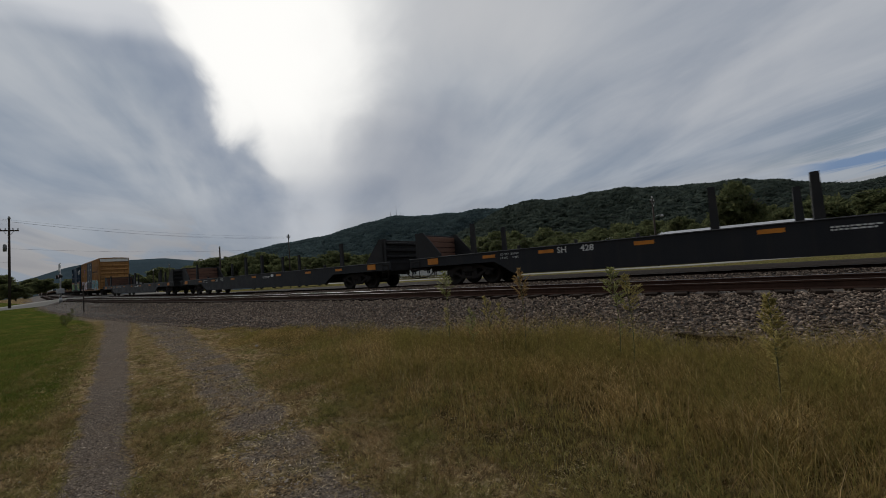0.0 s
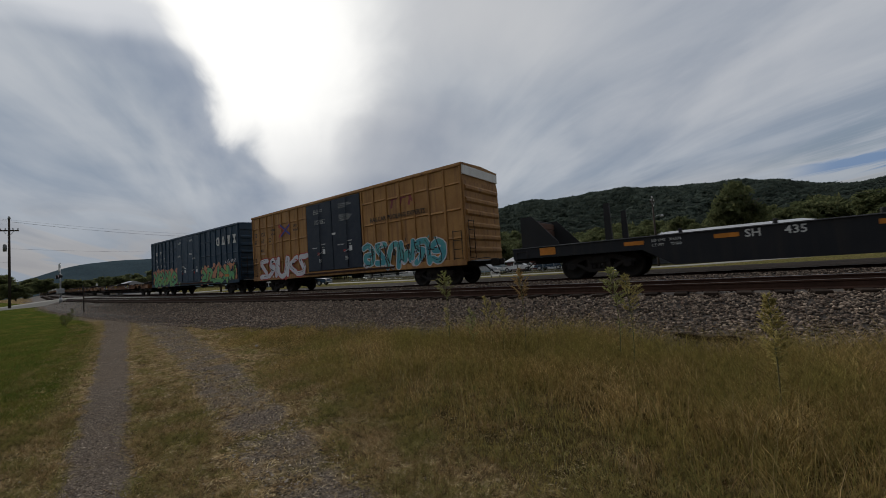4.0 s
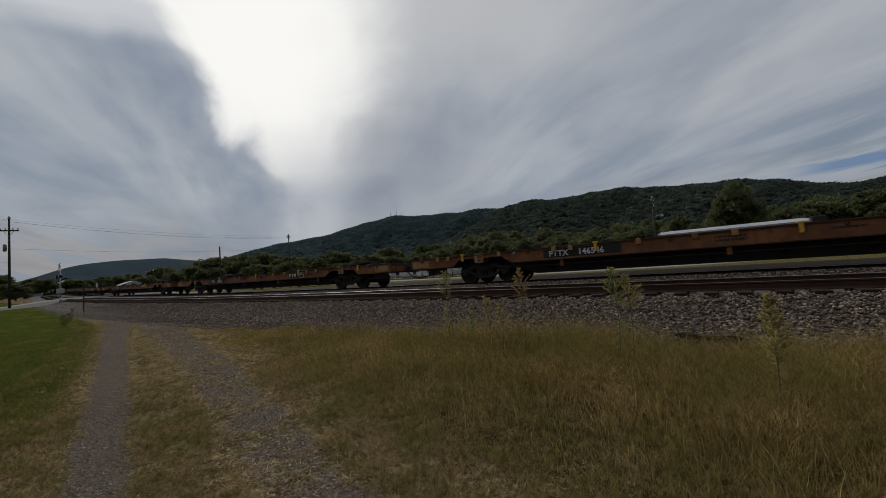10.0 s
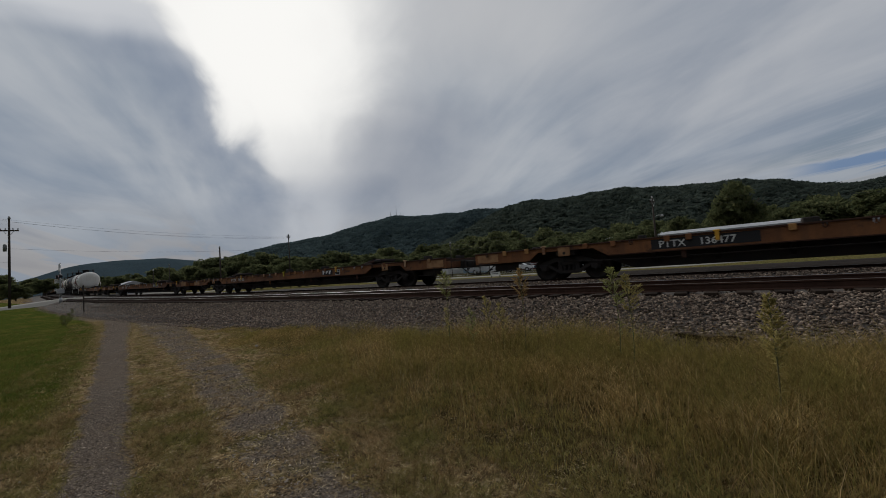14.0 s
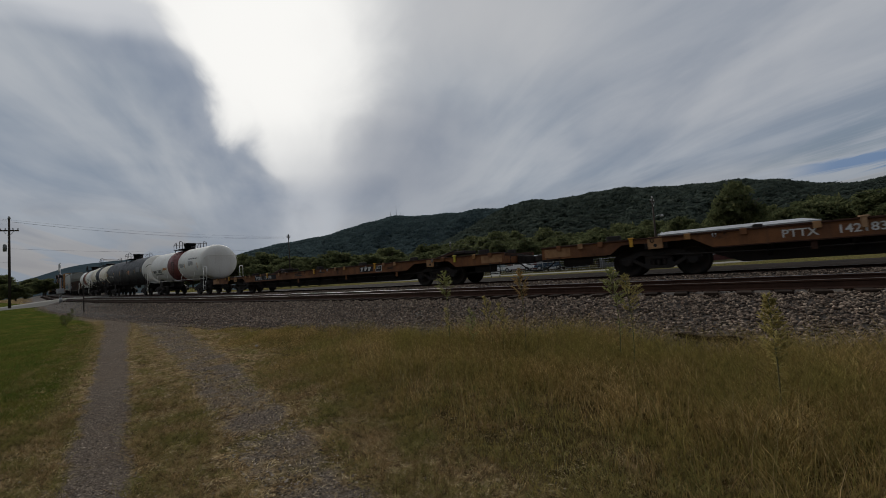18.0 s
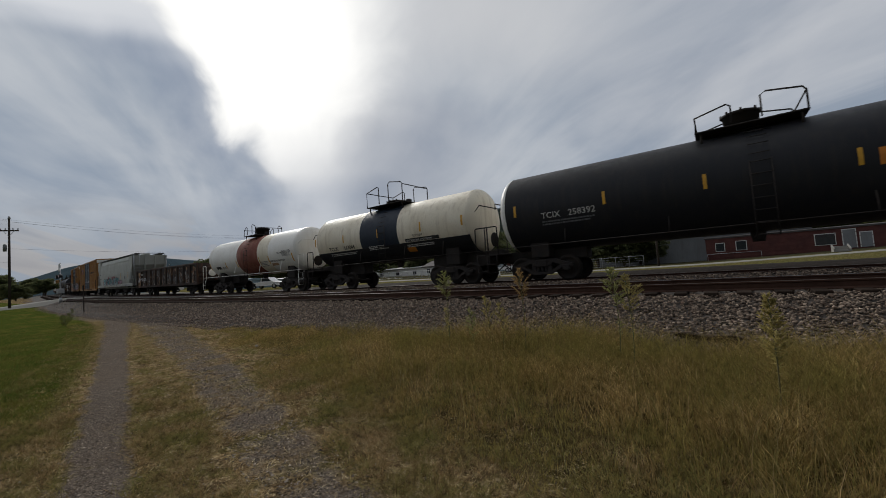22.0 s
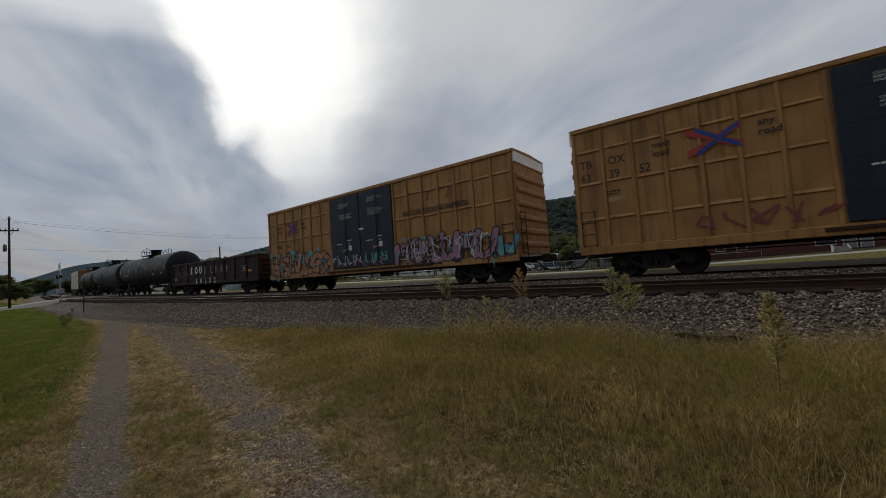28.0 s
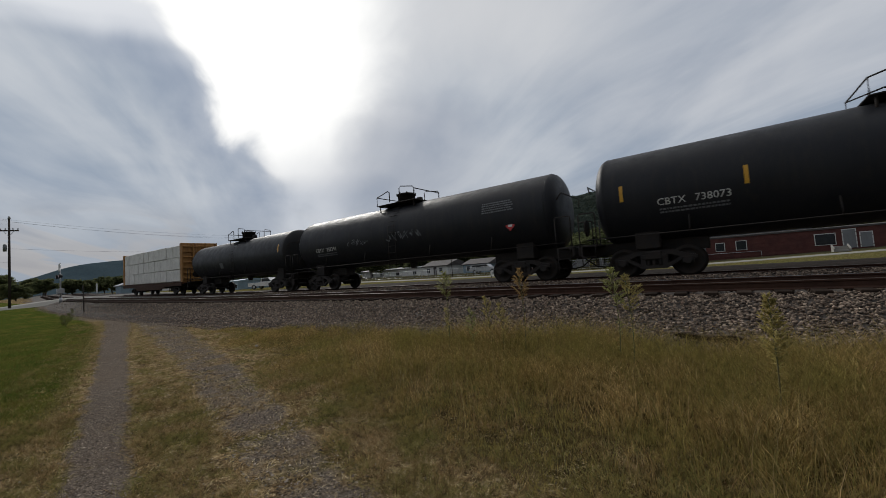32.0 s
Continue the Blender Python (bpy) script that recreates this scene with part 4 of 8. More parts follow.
def coupler(car, x, sg):
    if not COUPLER:
        s = Shape().box(-0.55, 0.15, -0.09, 0.09, 0.78, 0.98, 0.02).box(0.12, 0.42, -0.17, 0.12, 0.70, 1.02, 0.04).box(0.38, 0.60, 0.04, 0.17, 0.73, 0.99, 0.04)
        COUPLER["body"] = s.mesh("coupler", MAT["soot"])
        h = Shape().tube([(-0.1, -0.35, 0.80), (0.12, -0.38, 0.62), (0.35, -0.30, 0.42), (0.62, -0.16, 0.36), (0.78, -0.05, 0.40)], 0.028)
        COUPLER["hose"] = h.mesh("air_hose", MAT["rubber"])
        u = Shape().tube([(0.02, -1.25, 0.72), (0.02, -1.25, 1.02), (0.02, -0.25, 1.08), (0.02, 0.0, 1.05)], 0.018)
        COUPLER["lever"] = u.mesh("uncoupling_lever", MAT["soot"])
    m = pose(x, 0, 0, 0, 0, 0 if sg > 0 else 180)
    c = part("coupler", COUPLER["body"], None, car, at=m)
    part("air_hose", COUPLER["hose"], None, c)
    part("uncoupling_lever", COUPLER["lever"], None, c)


def ladder(car, x, y, z0, z1, w=0.42, mat="soot", across=False, rungs=None):
    s = Shape()
    n = rungs or max(3, int((z1 - z0) / 0.36))
    for k in range(n + 1):
        z = z0 + (z1 - z0) * k / n
        if across:
            s.tube([(x, y - w / 2, z), (x, y + w / 2, z)], 0.014, 5)
        else:
            s.tube([(x - w / 2, y, z), (x + w / 2, y, z)], 0.014, 5)
    for d in (-w / 2, w / 2):
        s.tube([(x, y + d, z0 - 0.05), (x, y + d, z1 + 0.05)] if across else [(x + d, y, z0 - 0.05), (x + d, y, z1 + 0.05)], 0.016, 5)
    return part("ladder", s, mat, car)


def lines(car, x, y, z, w, rows, h=0.055, mat="mark_white", name="stencil_block"):
    """Small writing that cannot be read: rows of bars."""
    s = Shape()
    rs = random.Random(int(x * 97 + z * 31))
    for r in range(rows):
        zz = z - r * h * 1.7
        u = x
        end = x + w * rs.uniform(0.7, 1.0)
        while u < end:
            l = rs.uniform(0.04, 0.13)
            s.box(u, min(u + l, end), y - 0.002, y + 0.002, zz, zz + h)
            u += l + 0.025
    return tagged(part(name, s, mat, car), kind="stuff")


def plate(car, x, y, z, w, h, mat, name, label=""):
    return part(name, Shape().box(x, x + w, y - 0.004, y + 0.004, z, z + h), mat, car, label)


GLYPHS = [
    [[(-0.42, -0.5), (-0.40, 0.46), (0.25, 0.48), (0.34, 0.16), (-0.2, 0.02), (0.42, -0.5)]],
    [[(0.36, -0.34), (-0.1, -0.5), (-0.42, -0.2), (-0.36, 0.3), (0.05, 0.46), (0.36, 0.22), (0.2, -0.02), (-0.3, 0.0)]],
    [[(-0.42, -0.5), (-0.36, 0.4), (0.0, 0.5), (0.34, 0.32), (0.42, -0.5)]],
    [[(-0.36, 0.55), (-0.38, -0.5)], [(0.42, 0.42), (-0.28, 0.0), (0.46, -0.5)]],
    [[(-0.44, -0.48), (-0.26, 0.5), (0.0, -0.16), (0.28, 0.5), (0.44, -0.48)]],
    [[(-0.42, 0.46), (0.42, 0.42), (-0.36, -0.42), (0.44, -0.46)]],
    [[(-0.05, 0.5), (-0.02, -0.5)], [(-0.46, 0.42), (0.46, 0.5)]],
]


def graffiti(car, x0, x1, z0, z1, y, fill, rim, line, n, seed, cloud=None, label="sprayed wild-style piece", wild=None, puffs=12):
    """A sprayed piece: a bubbling cloud behind, fat rimmed strokes shaped like letters that cannot be read, thin highlights."""
    rs = random.Random(seed)
    w, h = (x1 - x0) / n, z1 - z0
    sh_c = Shape()

    def disc(s, cx, cz, r, d, q=1.0):
        k = 12
        s.add([(cx, y - d, cz)] + [(cx + r * q * math.cos(6.283 * i / k), y - d, cz + r * math.sin(6.283 * i / k)) for i in range(k)], [(0, 1 + i, 1 + (i + 1) % k) for i in range(k)])

    def stroke(s, pts, r, d):
        for (a, b), (c, e) in zip(pts[:-1], pts[1:]):
            l = math.hypot(c - a, e - b) or 1
            ox, oz = -(e - b) / l * r, (c - a) / l * r
            s.add([(a - ox, y - d, b - oz), (a + ox, y - d, b + oz), (c + ox, y - d, e + oz), (c - ox, y - d, e - oz)], [(0, 1, 2, 3)])
        for a, b in pts:
            disc(s, a, b, r, d + 0.0002)

    last = -1
    for i in range(n):
        cx, cz = x0 + (i + 0.5) * w, (z0 + z1) / 2 + rs.uniform(-0.05, 0.05) * h
        if cloud:
            for _ in range(puffs):
                disc(sh_c, cx + rs.uniform(-0.62, 0.62) * w, cz + rs.uniform(-0.45, 0.62) * h, rs.uniform(0.08, 0.20) * h, 0.003 + 0.0006 * rs.random(), 1.1)
        kind = rs.choice([k for k in range(len(GLYPHS)) if k != last])
        last = kind
        mx, mz = rs.choice((-1, 1)), rs.choice((-1, -1, 1))
        if mz > 0:
            mx = -1
        lean, sx, sz = rs.uniform(-0.3, 0.3), w * rs.uniform(0.92, 1.08), h * rs.uniform(0.78, 0.95)
        sh_r, sh_f, sh_l = Shape(), Shape(), Shape()
        r = 0.125 * min(w * 1.15, h)
        for pts in GLYPHS[kind]:
            # rounded corners: each side is cut in three and drawn towards its neighbours
            fine = [pts[0]]
            for a, b in zip(pts[:-1], pts[1:]):
                fine += [(a[0] + (b[0] - a[0]) * f, a[1] + (b[1] - a[1]) * f) for f in (0.22, 0.78)]
            fine.append(pts[-1])
            p = [(cx + (u * mx + lean * v) * sx, cz + v * mz * sz * 0.9 + rs.uniform(-0.02, 0.02) * h) for u, v in fine]
            stroke(sh_r, p, r * 1.38, 0.0055 + 0.0004 * (i % 2))
            stroke(sh_f, p, r, 0.0075 + 0.0004 * (i % 2))
            q = [(a - r * 0.35, b + r * 0.4) for a, b in p[1:4]]
            stroke(sh_l, q, 0.010, 0.0105)
        # a horn thrown out from the letter's foot
        hx = cx + rs.choice((-1, 1)) * 0.4 * sx
        stroke(sh_r, [(hx, cz - 0.4 * sz), (hx + rs.uniform(-0.3, 0.3) * w, cz - rs.uniform(0.45, 0.55) * sz)], r * 0.8, 0.0052)
        g = part("graffiti_letter", sh_f, fill, car, label)
        part("letter_outline", sh_r, rim, g)
        tagged(part("letter_stroke", sh_l, line, g), kind="stuff")
    if cloud:
        tagged(part("graffiti_cloud", sh_c, cloud, car), kind="stuff")
    # loose arrows and shards between the letters
    for mat, d in ((rim, 0.0100), (line, 0.0112), (wild or fill, 0.0106)):
        sh = Shape()
        for _ in range(int(n * (5 if wild else 1.5))):
            cx, cz = rs.uniform(x0, x1), rs.uniform(z0, z1)
            a, l = rs.uniform(0, 6.28), rs.uniform(0.10, 0.30) * h
            t = l * rs.uniform(0.15, 0.4)
            sh.add([(cx + math.cos(a) * l, y - d, cz + math.sin(a) * l), (cx - math.sin(a) * t, y - d, cz + math.cos(a) * t), (cx + math.sin(a) * t * 0.4, y - d, cz - math.cos(a) * t * 0.4)], [(0, 1, 2)])
        tagged(part("graffiti_shard", sh, mat, car), kind="stuff")


def peel(car, x0, x1, z0, z1, y, mats, n, seed, wide=(0.02, 0.10), high=(0.10, 0.42)):
    """Flaked paint: ragged blotches of older coats, more of them low down."""
    rs = random.Random(seed)
    for k, mat in enumerate(mats):
        sh = Shape()
        for _ in range(n):
            w, h = rs.uniform(*wide), rs.uniform(*high)
            cx, cz = rs.uniform(x0 + w, x1 - w), z0 + (z1 - z0) * rs.random() ** 1.5
            q, ph, slant = 17, rs.uniform(0, 6), rs.uniform(-0.4, 0.4)
            ring = []
            for i in range(q):
                a = 6.283 * i / q
                r = (0.75 + 0.25 * math.sin(3 * a + ph)) * rs.uniform(0.55, 1.1)
                zz = min(z1, max(z0, cz + math.sin(a) * h * r))
                ring.append((cx + math.cos(a) * w * r + slant * (zz - cz), y - 0.0012 * k, zz))
            sh.add([(cx, y - 0.0012 * k, min(z1, cz))] + ring, [(0, 1 + i, 1 + (i + 1) % q) for i in range(q)])
        tagged(part("flaked_paint", sh, mat, car), kind="stuff")


def scrawl(car, x, z, w, h, y, mat, seed, n=4, r=0.02):
    """A thin sprayed tag that cannot be read: loops and zigzags."""
    rs = random.Random(seed)
    s = Shape()
    for i in range(n):
        cx = x + w * (i + 0.5) / n
        pts = []
        for k in range(6):
            pts.append((cx + rs.uniform(-0.5, 0.5) * w / n, y, z + h * rs.random()))
        for p, q in zip(pts[:-1], pts[1:]):
            dx, dz = q[0] - p[0], q[2] - p[2]
            l = math.hypot(dx, dz) or 1
            ox, oz = -dz / l * r, dx / l * r
            s.add([(p[0] - ox, y, p[2] - oz), (p[0] + ox, y, p[2] + oz), (q[0] + ox, y, q[2] + oz), (q[0] - ox, y, q[2] - oz)], [(0, 1, 2, 3)])
    tagged(part("sprayed_tag", s, mat, car), kind="stuff")


def car_base(name, label, rear, front, inset, group="cars of the freight train"):
    """An empty car between two ends, given along the train; trucks stand in from its ends."""
    middle, half = (rear + front) / 2, (front - rear) / 2
    car = thing(name, label, "railcar", group)
    for x in (-half + inset, half - inset):
        truck(car, x, middle)
    moving.append((car, middle, half - inset))
    return car, half


moving = []


def end_ribs(s, x, sg, hw, z0, z1, n=1):
    """Corrugated boxcar end: full-width horizontal ridges."""
    for k in range(n):
        z = z0 + (z1 - z0) * (k + 0.5) / n
        h = (z1 - z0) / n * 0.26
        s.prism([(x, z - h), (x + sg * 0.07, z - h * 0.4), (x + sg * 0.07, z + h * 0.4), (x, z + h)], "y", -hw + 0.12, hw - 0.12)


def boxcar(name, label, rear, front, paint, door_paint, top, doors, ribs, belts, roof_mat="yellow", end_white=True):
    car, h = car_base(name, label, rear, front, 2.1)
    hw, z0 = 1.49, 0.96
    s = Shape()
    s.box(-h, h, -hw, hw, z0, top - 0.12)
    body = part("body", s, paint, car)
    # ends
    for sg in (-1, 1):
        e = Shape().box(min(sg * h, sg * (h + 0.03)), max(sg * h, sg * (h + 0.03)), -hw + 0.02, hw - 0.02, z0, top - 0.75)
        ew = part("end_wall", e, paint, car)
        for k in range(6):
            e = Shape()
            end_ribs(e, sg * (h + 0.03), sg, hw, z0 + 0.2 + (top - z0 - 1.0) * k / 6, z0 + 0.2 + (top - z0 - 1.0) * (k + 1) / 6, 1)
            part("end_ridge", e, paint, ew)
        part("end_cap", Shape().box(min(sg * h, sg * (h + 0.06)), max(sg * h, sg * (h + 0.06)), -hw + 0.02, hw - 0.02, top - 0.52, top - 0.14), "white" if end_white else paint, car, "white painted top panel" if end_white else "")
        ladder(car, sg * (h + 0.13), -1.22, 1.1, 2.6, 0.42, "soot", True, 4)
    # roof with cross seams
    r = Shape().prism([(-hw - 0.03, top - 0.12), (-hw - 0.03, top - 0.04), (0, top + 0.03), (hw + 0.03, top - 0.04), (hw + 0.03, top - 0.12)], "x", -h - 0.04, h + 0.04)
    for k in range(13):
        x = -h + (k + 0.5) * 2 * h / 13
        r.box(x - 0.03, x + 0.03, -hw * 0.7, hw * 0.7, top - 0.02, top + 0.045)
    part("roof", r, "galv" if roof_mat == "galv" else roof_mat, car)
    d0, d1 = doors
    lower, upper = z0 + 0.12, top - 0.2
    # side posts and belt rails on both sides of the doors
    for sy in (-1, 1):
        y0, y1 = (-hw - 0.055, -hw) if sy < 0 else (hw, hw + 0.055)
        for a, b, n in ((-h, d0, ribs[0]), (d1, h, ribs[1])):
            for k in range(n + 1):
                x = a + 0.07 + (b - a - 0.14) * k / n
                part("side_post", Shape().box(x - 0.05, x + 0.05, y0, y1, lower - 0.02, upper, 0.015), paint, car)
                if k < n:
                    xe = x + (b - a - 0.14) / n
                    if sy < 0:
                        for f in belts:
                            z = f + 0.02 * math.sin(k * 2.1)
                            part("belt_rail", Shape().prism([(y0 + 0.005, z - 0.03), (y1, z - 0.06), (y1, z + 0.05)], "x", x + 0.08, xe - 0.08), paint, car)
        part("side_sill", Shape().box(-h, h, y0 - 0.01, y1, z0 - 0.16, z0 + 0.10, 0.02), paint, car)
        part("eave_rail", Shape().box(-h, h, y0 - 0.01, y1, top - 0.19, top - 0.10, 0.015), paint, car)
        # twin plug doors
        m = (d0 + d1) / 2
        for a, b in ((d0 + 0.03, m - 0.02), (m + 0.02, d1 - 0.03)):
            d = part("plug_door", Shape().box(a, b, (y0 - 0.02) if sy < 0 else y1 - 0.05, (y0 + 0.05) if sy < 0 else y1 + 0.02, z0 + 0.14, top - 0.24, 0.02), door_paint, car, "dark plug door")
            rib = Shape()
            for f in (0.2, 0.42, 0.64, 0.86):
                z = z0 + 0.14 + f * (top - z0 - 0.4)
                rib.box(a + 0.06, b - 0.06, (y0 - 0.027) if sy < 0 else y1 + 0.02, (y0 - 0.02) if sy < 0 else y1 + 0.027, z - 0.05, z + 0.05)
            part("door_rib", rib, door_paint, d)
            if sy < 0:
                part("lock_rod", Shape().tube([((a + b) / 2 + 0.1, y0 - 0.07, z0 + 0.2), ((a + b) / 2 + 0.1, y0 - 0.07, top - 0.3)], 0.022), door_paint, d)
                part("door_handle", Shape().tube([((a + b) / 2 - 0.15, y0 - 0.09, z0 + 1.0), ((a + b) / 2 + 0.25, y0 - 0.09, z0 + 1.12)], 0.02), "galv", d)
        part("door_track", Shape().box(d0 - 0.4, h * 0.35 + d1 * 0.65, y0 - 0.08 if sy < 0 else y1, y0 if sy < 0 else y1 + 0.08, z0 - 0.04, z0 + 0.05, 0.01), "rail", car)
        ladder(car, -h + 0.35, sy * (hw + 0.10), 1.1, 2.2, 0.42, "soot", False, 3)
        ladder(car, h - 0.35, sy * (hw + 0.10), 1.1, 2.2, 0.42, "soot", False, 3)
    u = Shape().box(-h + 0.2, h - 0.2, -0.3, 0.3, 0.72, z0, 0.02)
    for x in (-h * 0.35, 0, h * 0.35):
        u.box(x - 0.08, x + 0.08, -1.35, 1.35, 0.82, z0)
    part("centre_sill", u, "soot", car)
    part("brake_cylinder", Shape().turned([(0.6, 0.16), (1.25, 0.16)], "x", (0, -0.75, 0.72), 14), "soot", car)
    part("brake_rigging", Shape().tube([(-h * 0.55, -0.9, 0.66), (0.5, -0.9, 0.62)], 0.02).tube([(1.3, -0.9, 0.62), (h * 0.55, -0.9, 0.66)], 0.02), "soot", car)
    for sg in (-1, 1):
        coupler(car, sg * (h + 0.2), sg)
        part("crossover_step", Shape().box(min(sg * h, sg * (h + 0.28)), max(sg * h, sg * (h + 0.28)), -1.25, 1.25, z0 - 0.02, z0 + 0.03), "galv", car)
    return car, h, -hw - 0.06

def railing(s, pts, z0, z1, mid=True):
    s.tube([(x, y, z1) for x, y in pts], 0.022)
    if mid:
        s.tube([(x, y, (z0 + z1) / 2) for x, y in pts], 0.018)
    for x, y in pts:
        s.tube([(x, y, z0), (x, y, z1)], 0.022)


def tank_car(name, label, rear, front, bands, radius, axis_z, head_mat, deck=0.75, hatch=0.0, rail_mat="soot", platform="soot", tall=False, sides=True, sill_mat="soot", plat=1.25, dome_z=0.5):
    """bands: (from, to, paint) along the shell. The shell ends deck metres inside the car's ends."""
    car, h = car_base(name, label, rear, front, 2.15)
    a = h - deck
    cap = 0.42
    for x0, x1, paint in bands:
        x0, x1 = max(x0, -a + cap), min(x1, a - cap)
        part("shell_section", Shape().turned([(x0, radius), (x0 + 0.01, radius + (0.004 if paint in ("red_band", "rust_band") else 0)), (x1 - 0.01, radius + (0.004 if paint in ("red_band", "rust_band") else 0)), (x1, radius)], "x", (0, 0, axis_z), 56, caps=False), paint, car)
    for sg in (-1, 1):
        prof = []
        for k in range(9):
            t = math.pi / 2 * k / 8
            prof.append((sg * (a - cap + cap * math.sin(t)), max(0.02, radius * math.cos(t) ** 0.55)))
        part("head", Shape().turned(prof, "x", (0, 0, axis_z), 56), head_mat, car, "dished tank head")
        part("seam", Shape().turned([(sg * (a - cap) - 0.02, radius + 0.006), (sg * (a - cap) + 0.02, radius + 0.006)], "x", (0, 0, axis_z), 56, caps=False), head_mat, car)
        # saddle, end sill and deck
        lo = axis_z - radius
        b = Shape().box(sg * (a - 1.45) - 0.35, sg * (a - 1.45) + 0.35, -0.9, 0.9, 0.86, lo + 0.42, 0.03)
        part("saddle", b, sill_mat, car)
        part("stub_sill", Shape().box(min(sg * (h - 3.6), sg * h), max(sg * (h - 3.6), sg * h), -0.32, 0.32, 0.76, max(1.12, lo + 0.05), 0.02), sill_mat, car)
        part("end_platform", Shape().box(min(sg * (h - 0.62), sg * h), max(sg * (h - 0.62), sg * h), -1.42, 1.42, 1.08, 1.14, 0.01), platform, car)
        part("end_sill", Shape().box(min(sg * (h - 0.08), sg * h), max(sg * (h - 0.08), sg * h), -1.42, 1.42, 0.80, 1.08, 0.015), sill_mat, car)
        for y in (-1.4, 1.4):
            part("end_railing", Shape().tube([(sg * (h - 0.06), y, 1.12), (sg * (h - 0.06), y, 2.16), (sg * (h - 0.10), y, 2.2), (sg * (h - 0.56), y, 2.2), (sg * (h - 0.60), y, 2.16), (sg * (h - 0.60), y, 1.12)], 0.024), rail_mat, car)
        s = Shape()
        s.tube([(sg * (a + 0.06), -1.3, axis_z + 0.25), (sg * (a + 0.16), -1.1, axis_z + 0.5), (sg * (a + 0.16), 1.1, axis_z + 0.5), (sg * (a + 0.06), 1.3, axis_z + 0.25)], 0.022)
        part("end_handrail", s, rail_mat, car)
        for y in (-1.45, 1.45):
            st = Shape()
            st.tube([(sg * (h - 0.55), y, 1.1), (sg * (h - 0.55), y, 0.42), (sg * (h - 0.12), y, 0.42), (sg * (h - 0.12), y, 1.1)], 0.02).tube([(sg * (h - 0.55), y, 0.74), (sg * (h - 0.12), y, 0.74)], 0.018)
            part("sill_step", st, rail_mat, car)
        coupler(car, sg * (h + 0.05), sg)
    part("brake_wheel", Shape().turned([(0.0, 0.28), (0.03, 0.30), (0.06, 0.28)], "x", (-h + 0.12, -0.75, 1.75), 16), rail_mat, car)
    # side walks and handrails
    if sides:
        for sy in (-1, 1):
            part("side_handrail", Shape().tube([(-h + 0.3, sy * 1.40, 1.30), (h - 0.3, sy * 1.40, 1.30)], 0.019), rail_mat, car)
            for x in (-h * 0.62, -h * 0.25, h * 0.25, h * 0.62):
                part("rail_bracket", Shape().tube([(x, sy * 1.40, 1.30), (x, sy * 1.28, max(1.45, axis_z - radius * 0.55))], 0.022), rail_mat, car)
    # manway, platform and its railing
    top = axis_z + radius
    p = part("top_platform", Shape().box(hatch - plat, hatch + plat, -1.0, 1.0, top + 0.0, top + 0.04, 0.01), platform, car)
    for sx in (0.15 - plat, plat - 0.15):
        for sy in (-0.9, 0.9):
            part("platform_bracket", Shape().tube([(hatch + sx, sy, top), (hatch + sx, sy * 0.95, top - 0.34)], 0.03), platform, p)
    zt = top + (1.0 if tall else 0.68)
    for sy in (-0.97, 0.97):
        part("platform_railing", Shape().tube([(hatch - (plat - 0.03), sy, top), (hatch - (plat - 0.03), sy, zt - 0.22), (hatch - 0.45, sy, zt - 0.02), (hatch - 0.36, sy, zt - 0.10), (hatch - 0.36, sy, top + 0.1)], 0.024), "soot", p)
        part("platform_railing", Shape().tube([(hatch + 0.30, sy, top + 0.1), (hatch + 0.30, sy, zt), (hatch + 0.42, sy, zt + 0.08), (hatch + plat - 0.1, sy, zt - 0.05), (hatch + (plat - 0.03), sy, zt - 0.15), (hatch + (plat - 0.03), sy, top)], 0.024), "soot", p)
    part("cross_rail", Shape().tube([(hatch - (plat - 0.03), -0.97, zt - 0.22), (hatch - (plat - 0.03), 0.97, zt - 0.22)], 0.022), "soot", p)
    part("cross_rail", Shape().tube([(hatch + (plat - 0.03), -0.97, zt - 0.15), (hatch + (plat - 0.03), 0.97, zt - 0.15)], 0.022), "soot", p)
    dome = Shape().turned([(top - 0.12, 0.42), (top + dome_z, 0.44), (top + dome_z, 0.48), (top + dome_z + 0.06, 0.48), (top + dome_z + 0.10, 0.38), (top + dome_z + 0.11, 0.02)], "z", (hatch - 0.1, 0, 0), 24)
    m = part("manway", dome, platform, car)
    bolts = Shape()
    for k in range(8):
        t = math.pi * k / 4
        bolts.turned([(top + dome_z - 0.02, 0.03), (top + dome_z + 0.12, 0.03)], "z", (hatch - 0.1 + 0.47 * math.cos(t), 0.47 * math.sin(t), 0), 6)
    tagged(part("lid_bolt", bolts, "soot", m), kind="stuff")
    part("valve_box", Shape().turned([(top, 0.16), (top + 0.24, 0.16), (top + 0.28, 0.1)], "z", (hatch + plat * 0.6, 0, 0), 12), platform, car)
    ladder(car, hatch + 0.1, -radius - 0.05, 1.0, axis_z + 0.3, 0.45, "soot", False, 6)
    lad = Shape()
    for k in range(5):
        t = 0.35 + 0.2 * k
        y, z = -math.cos(t) * (radius + 0.06), axis_z + math.sin(t) * (radius + 0.06)
        lad.tube([(hatch - 0.12, y, z), (hatch + 0.32, y, z)], 0.014, 5)
    tagged(part("curved_ladder", lad, "soot", car), kind="stuff")
    part("bottom_outlet", Shape().turned([(axis_z - radius - 0.28, 0.14), (axis_z - radius + 0.1, 0.22)], "z", (0, 0, 0), 12), "soot", car)
    return car, h, a


def on_shell(radius, axis_z, z):
    """How far out the shell's near side stands at height z, and how it leans there."""
    s = max(-0.98, min(0.98, (z - axis_z) / radius))
    return -radius * math.sqrt(1 - s * s) - 0.012, math.degrees(math.asin(s))


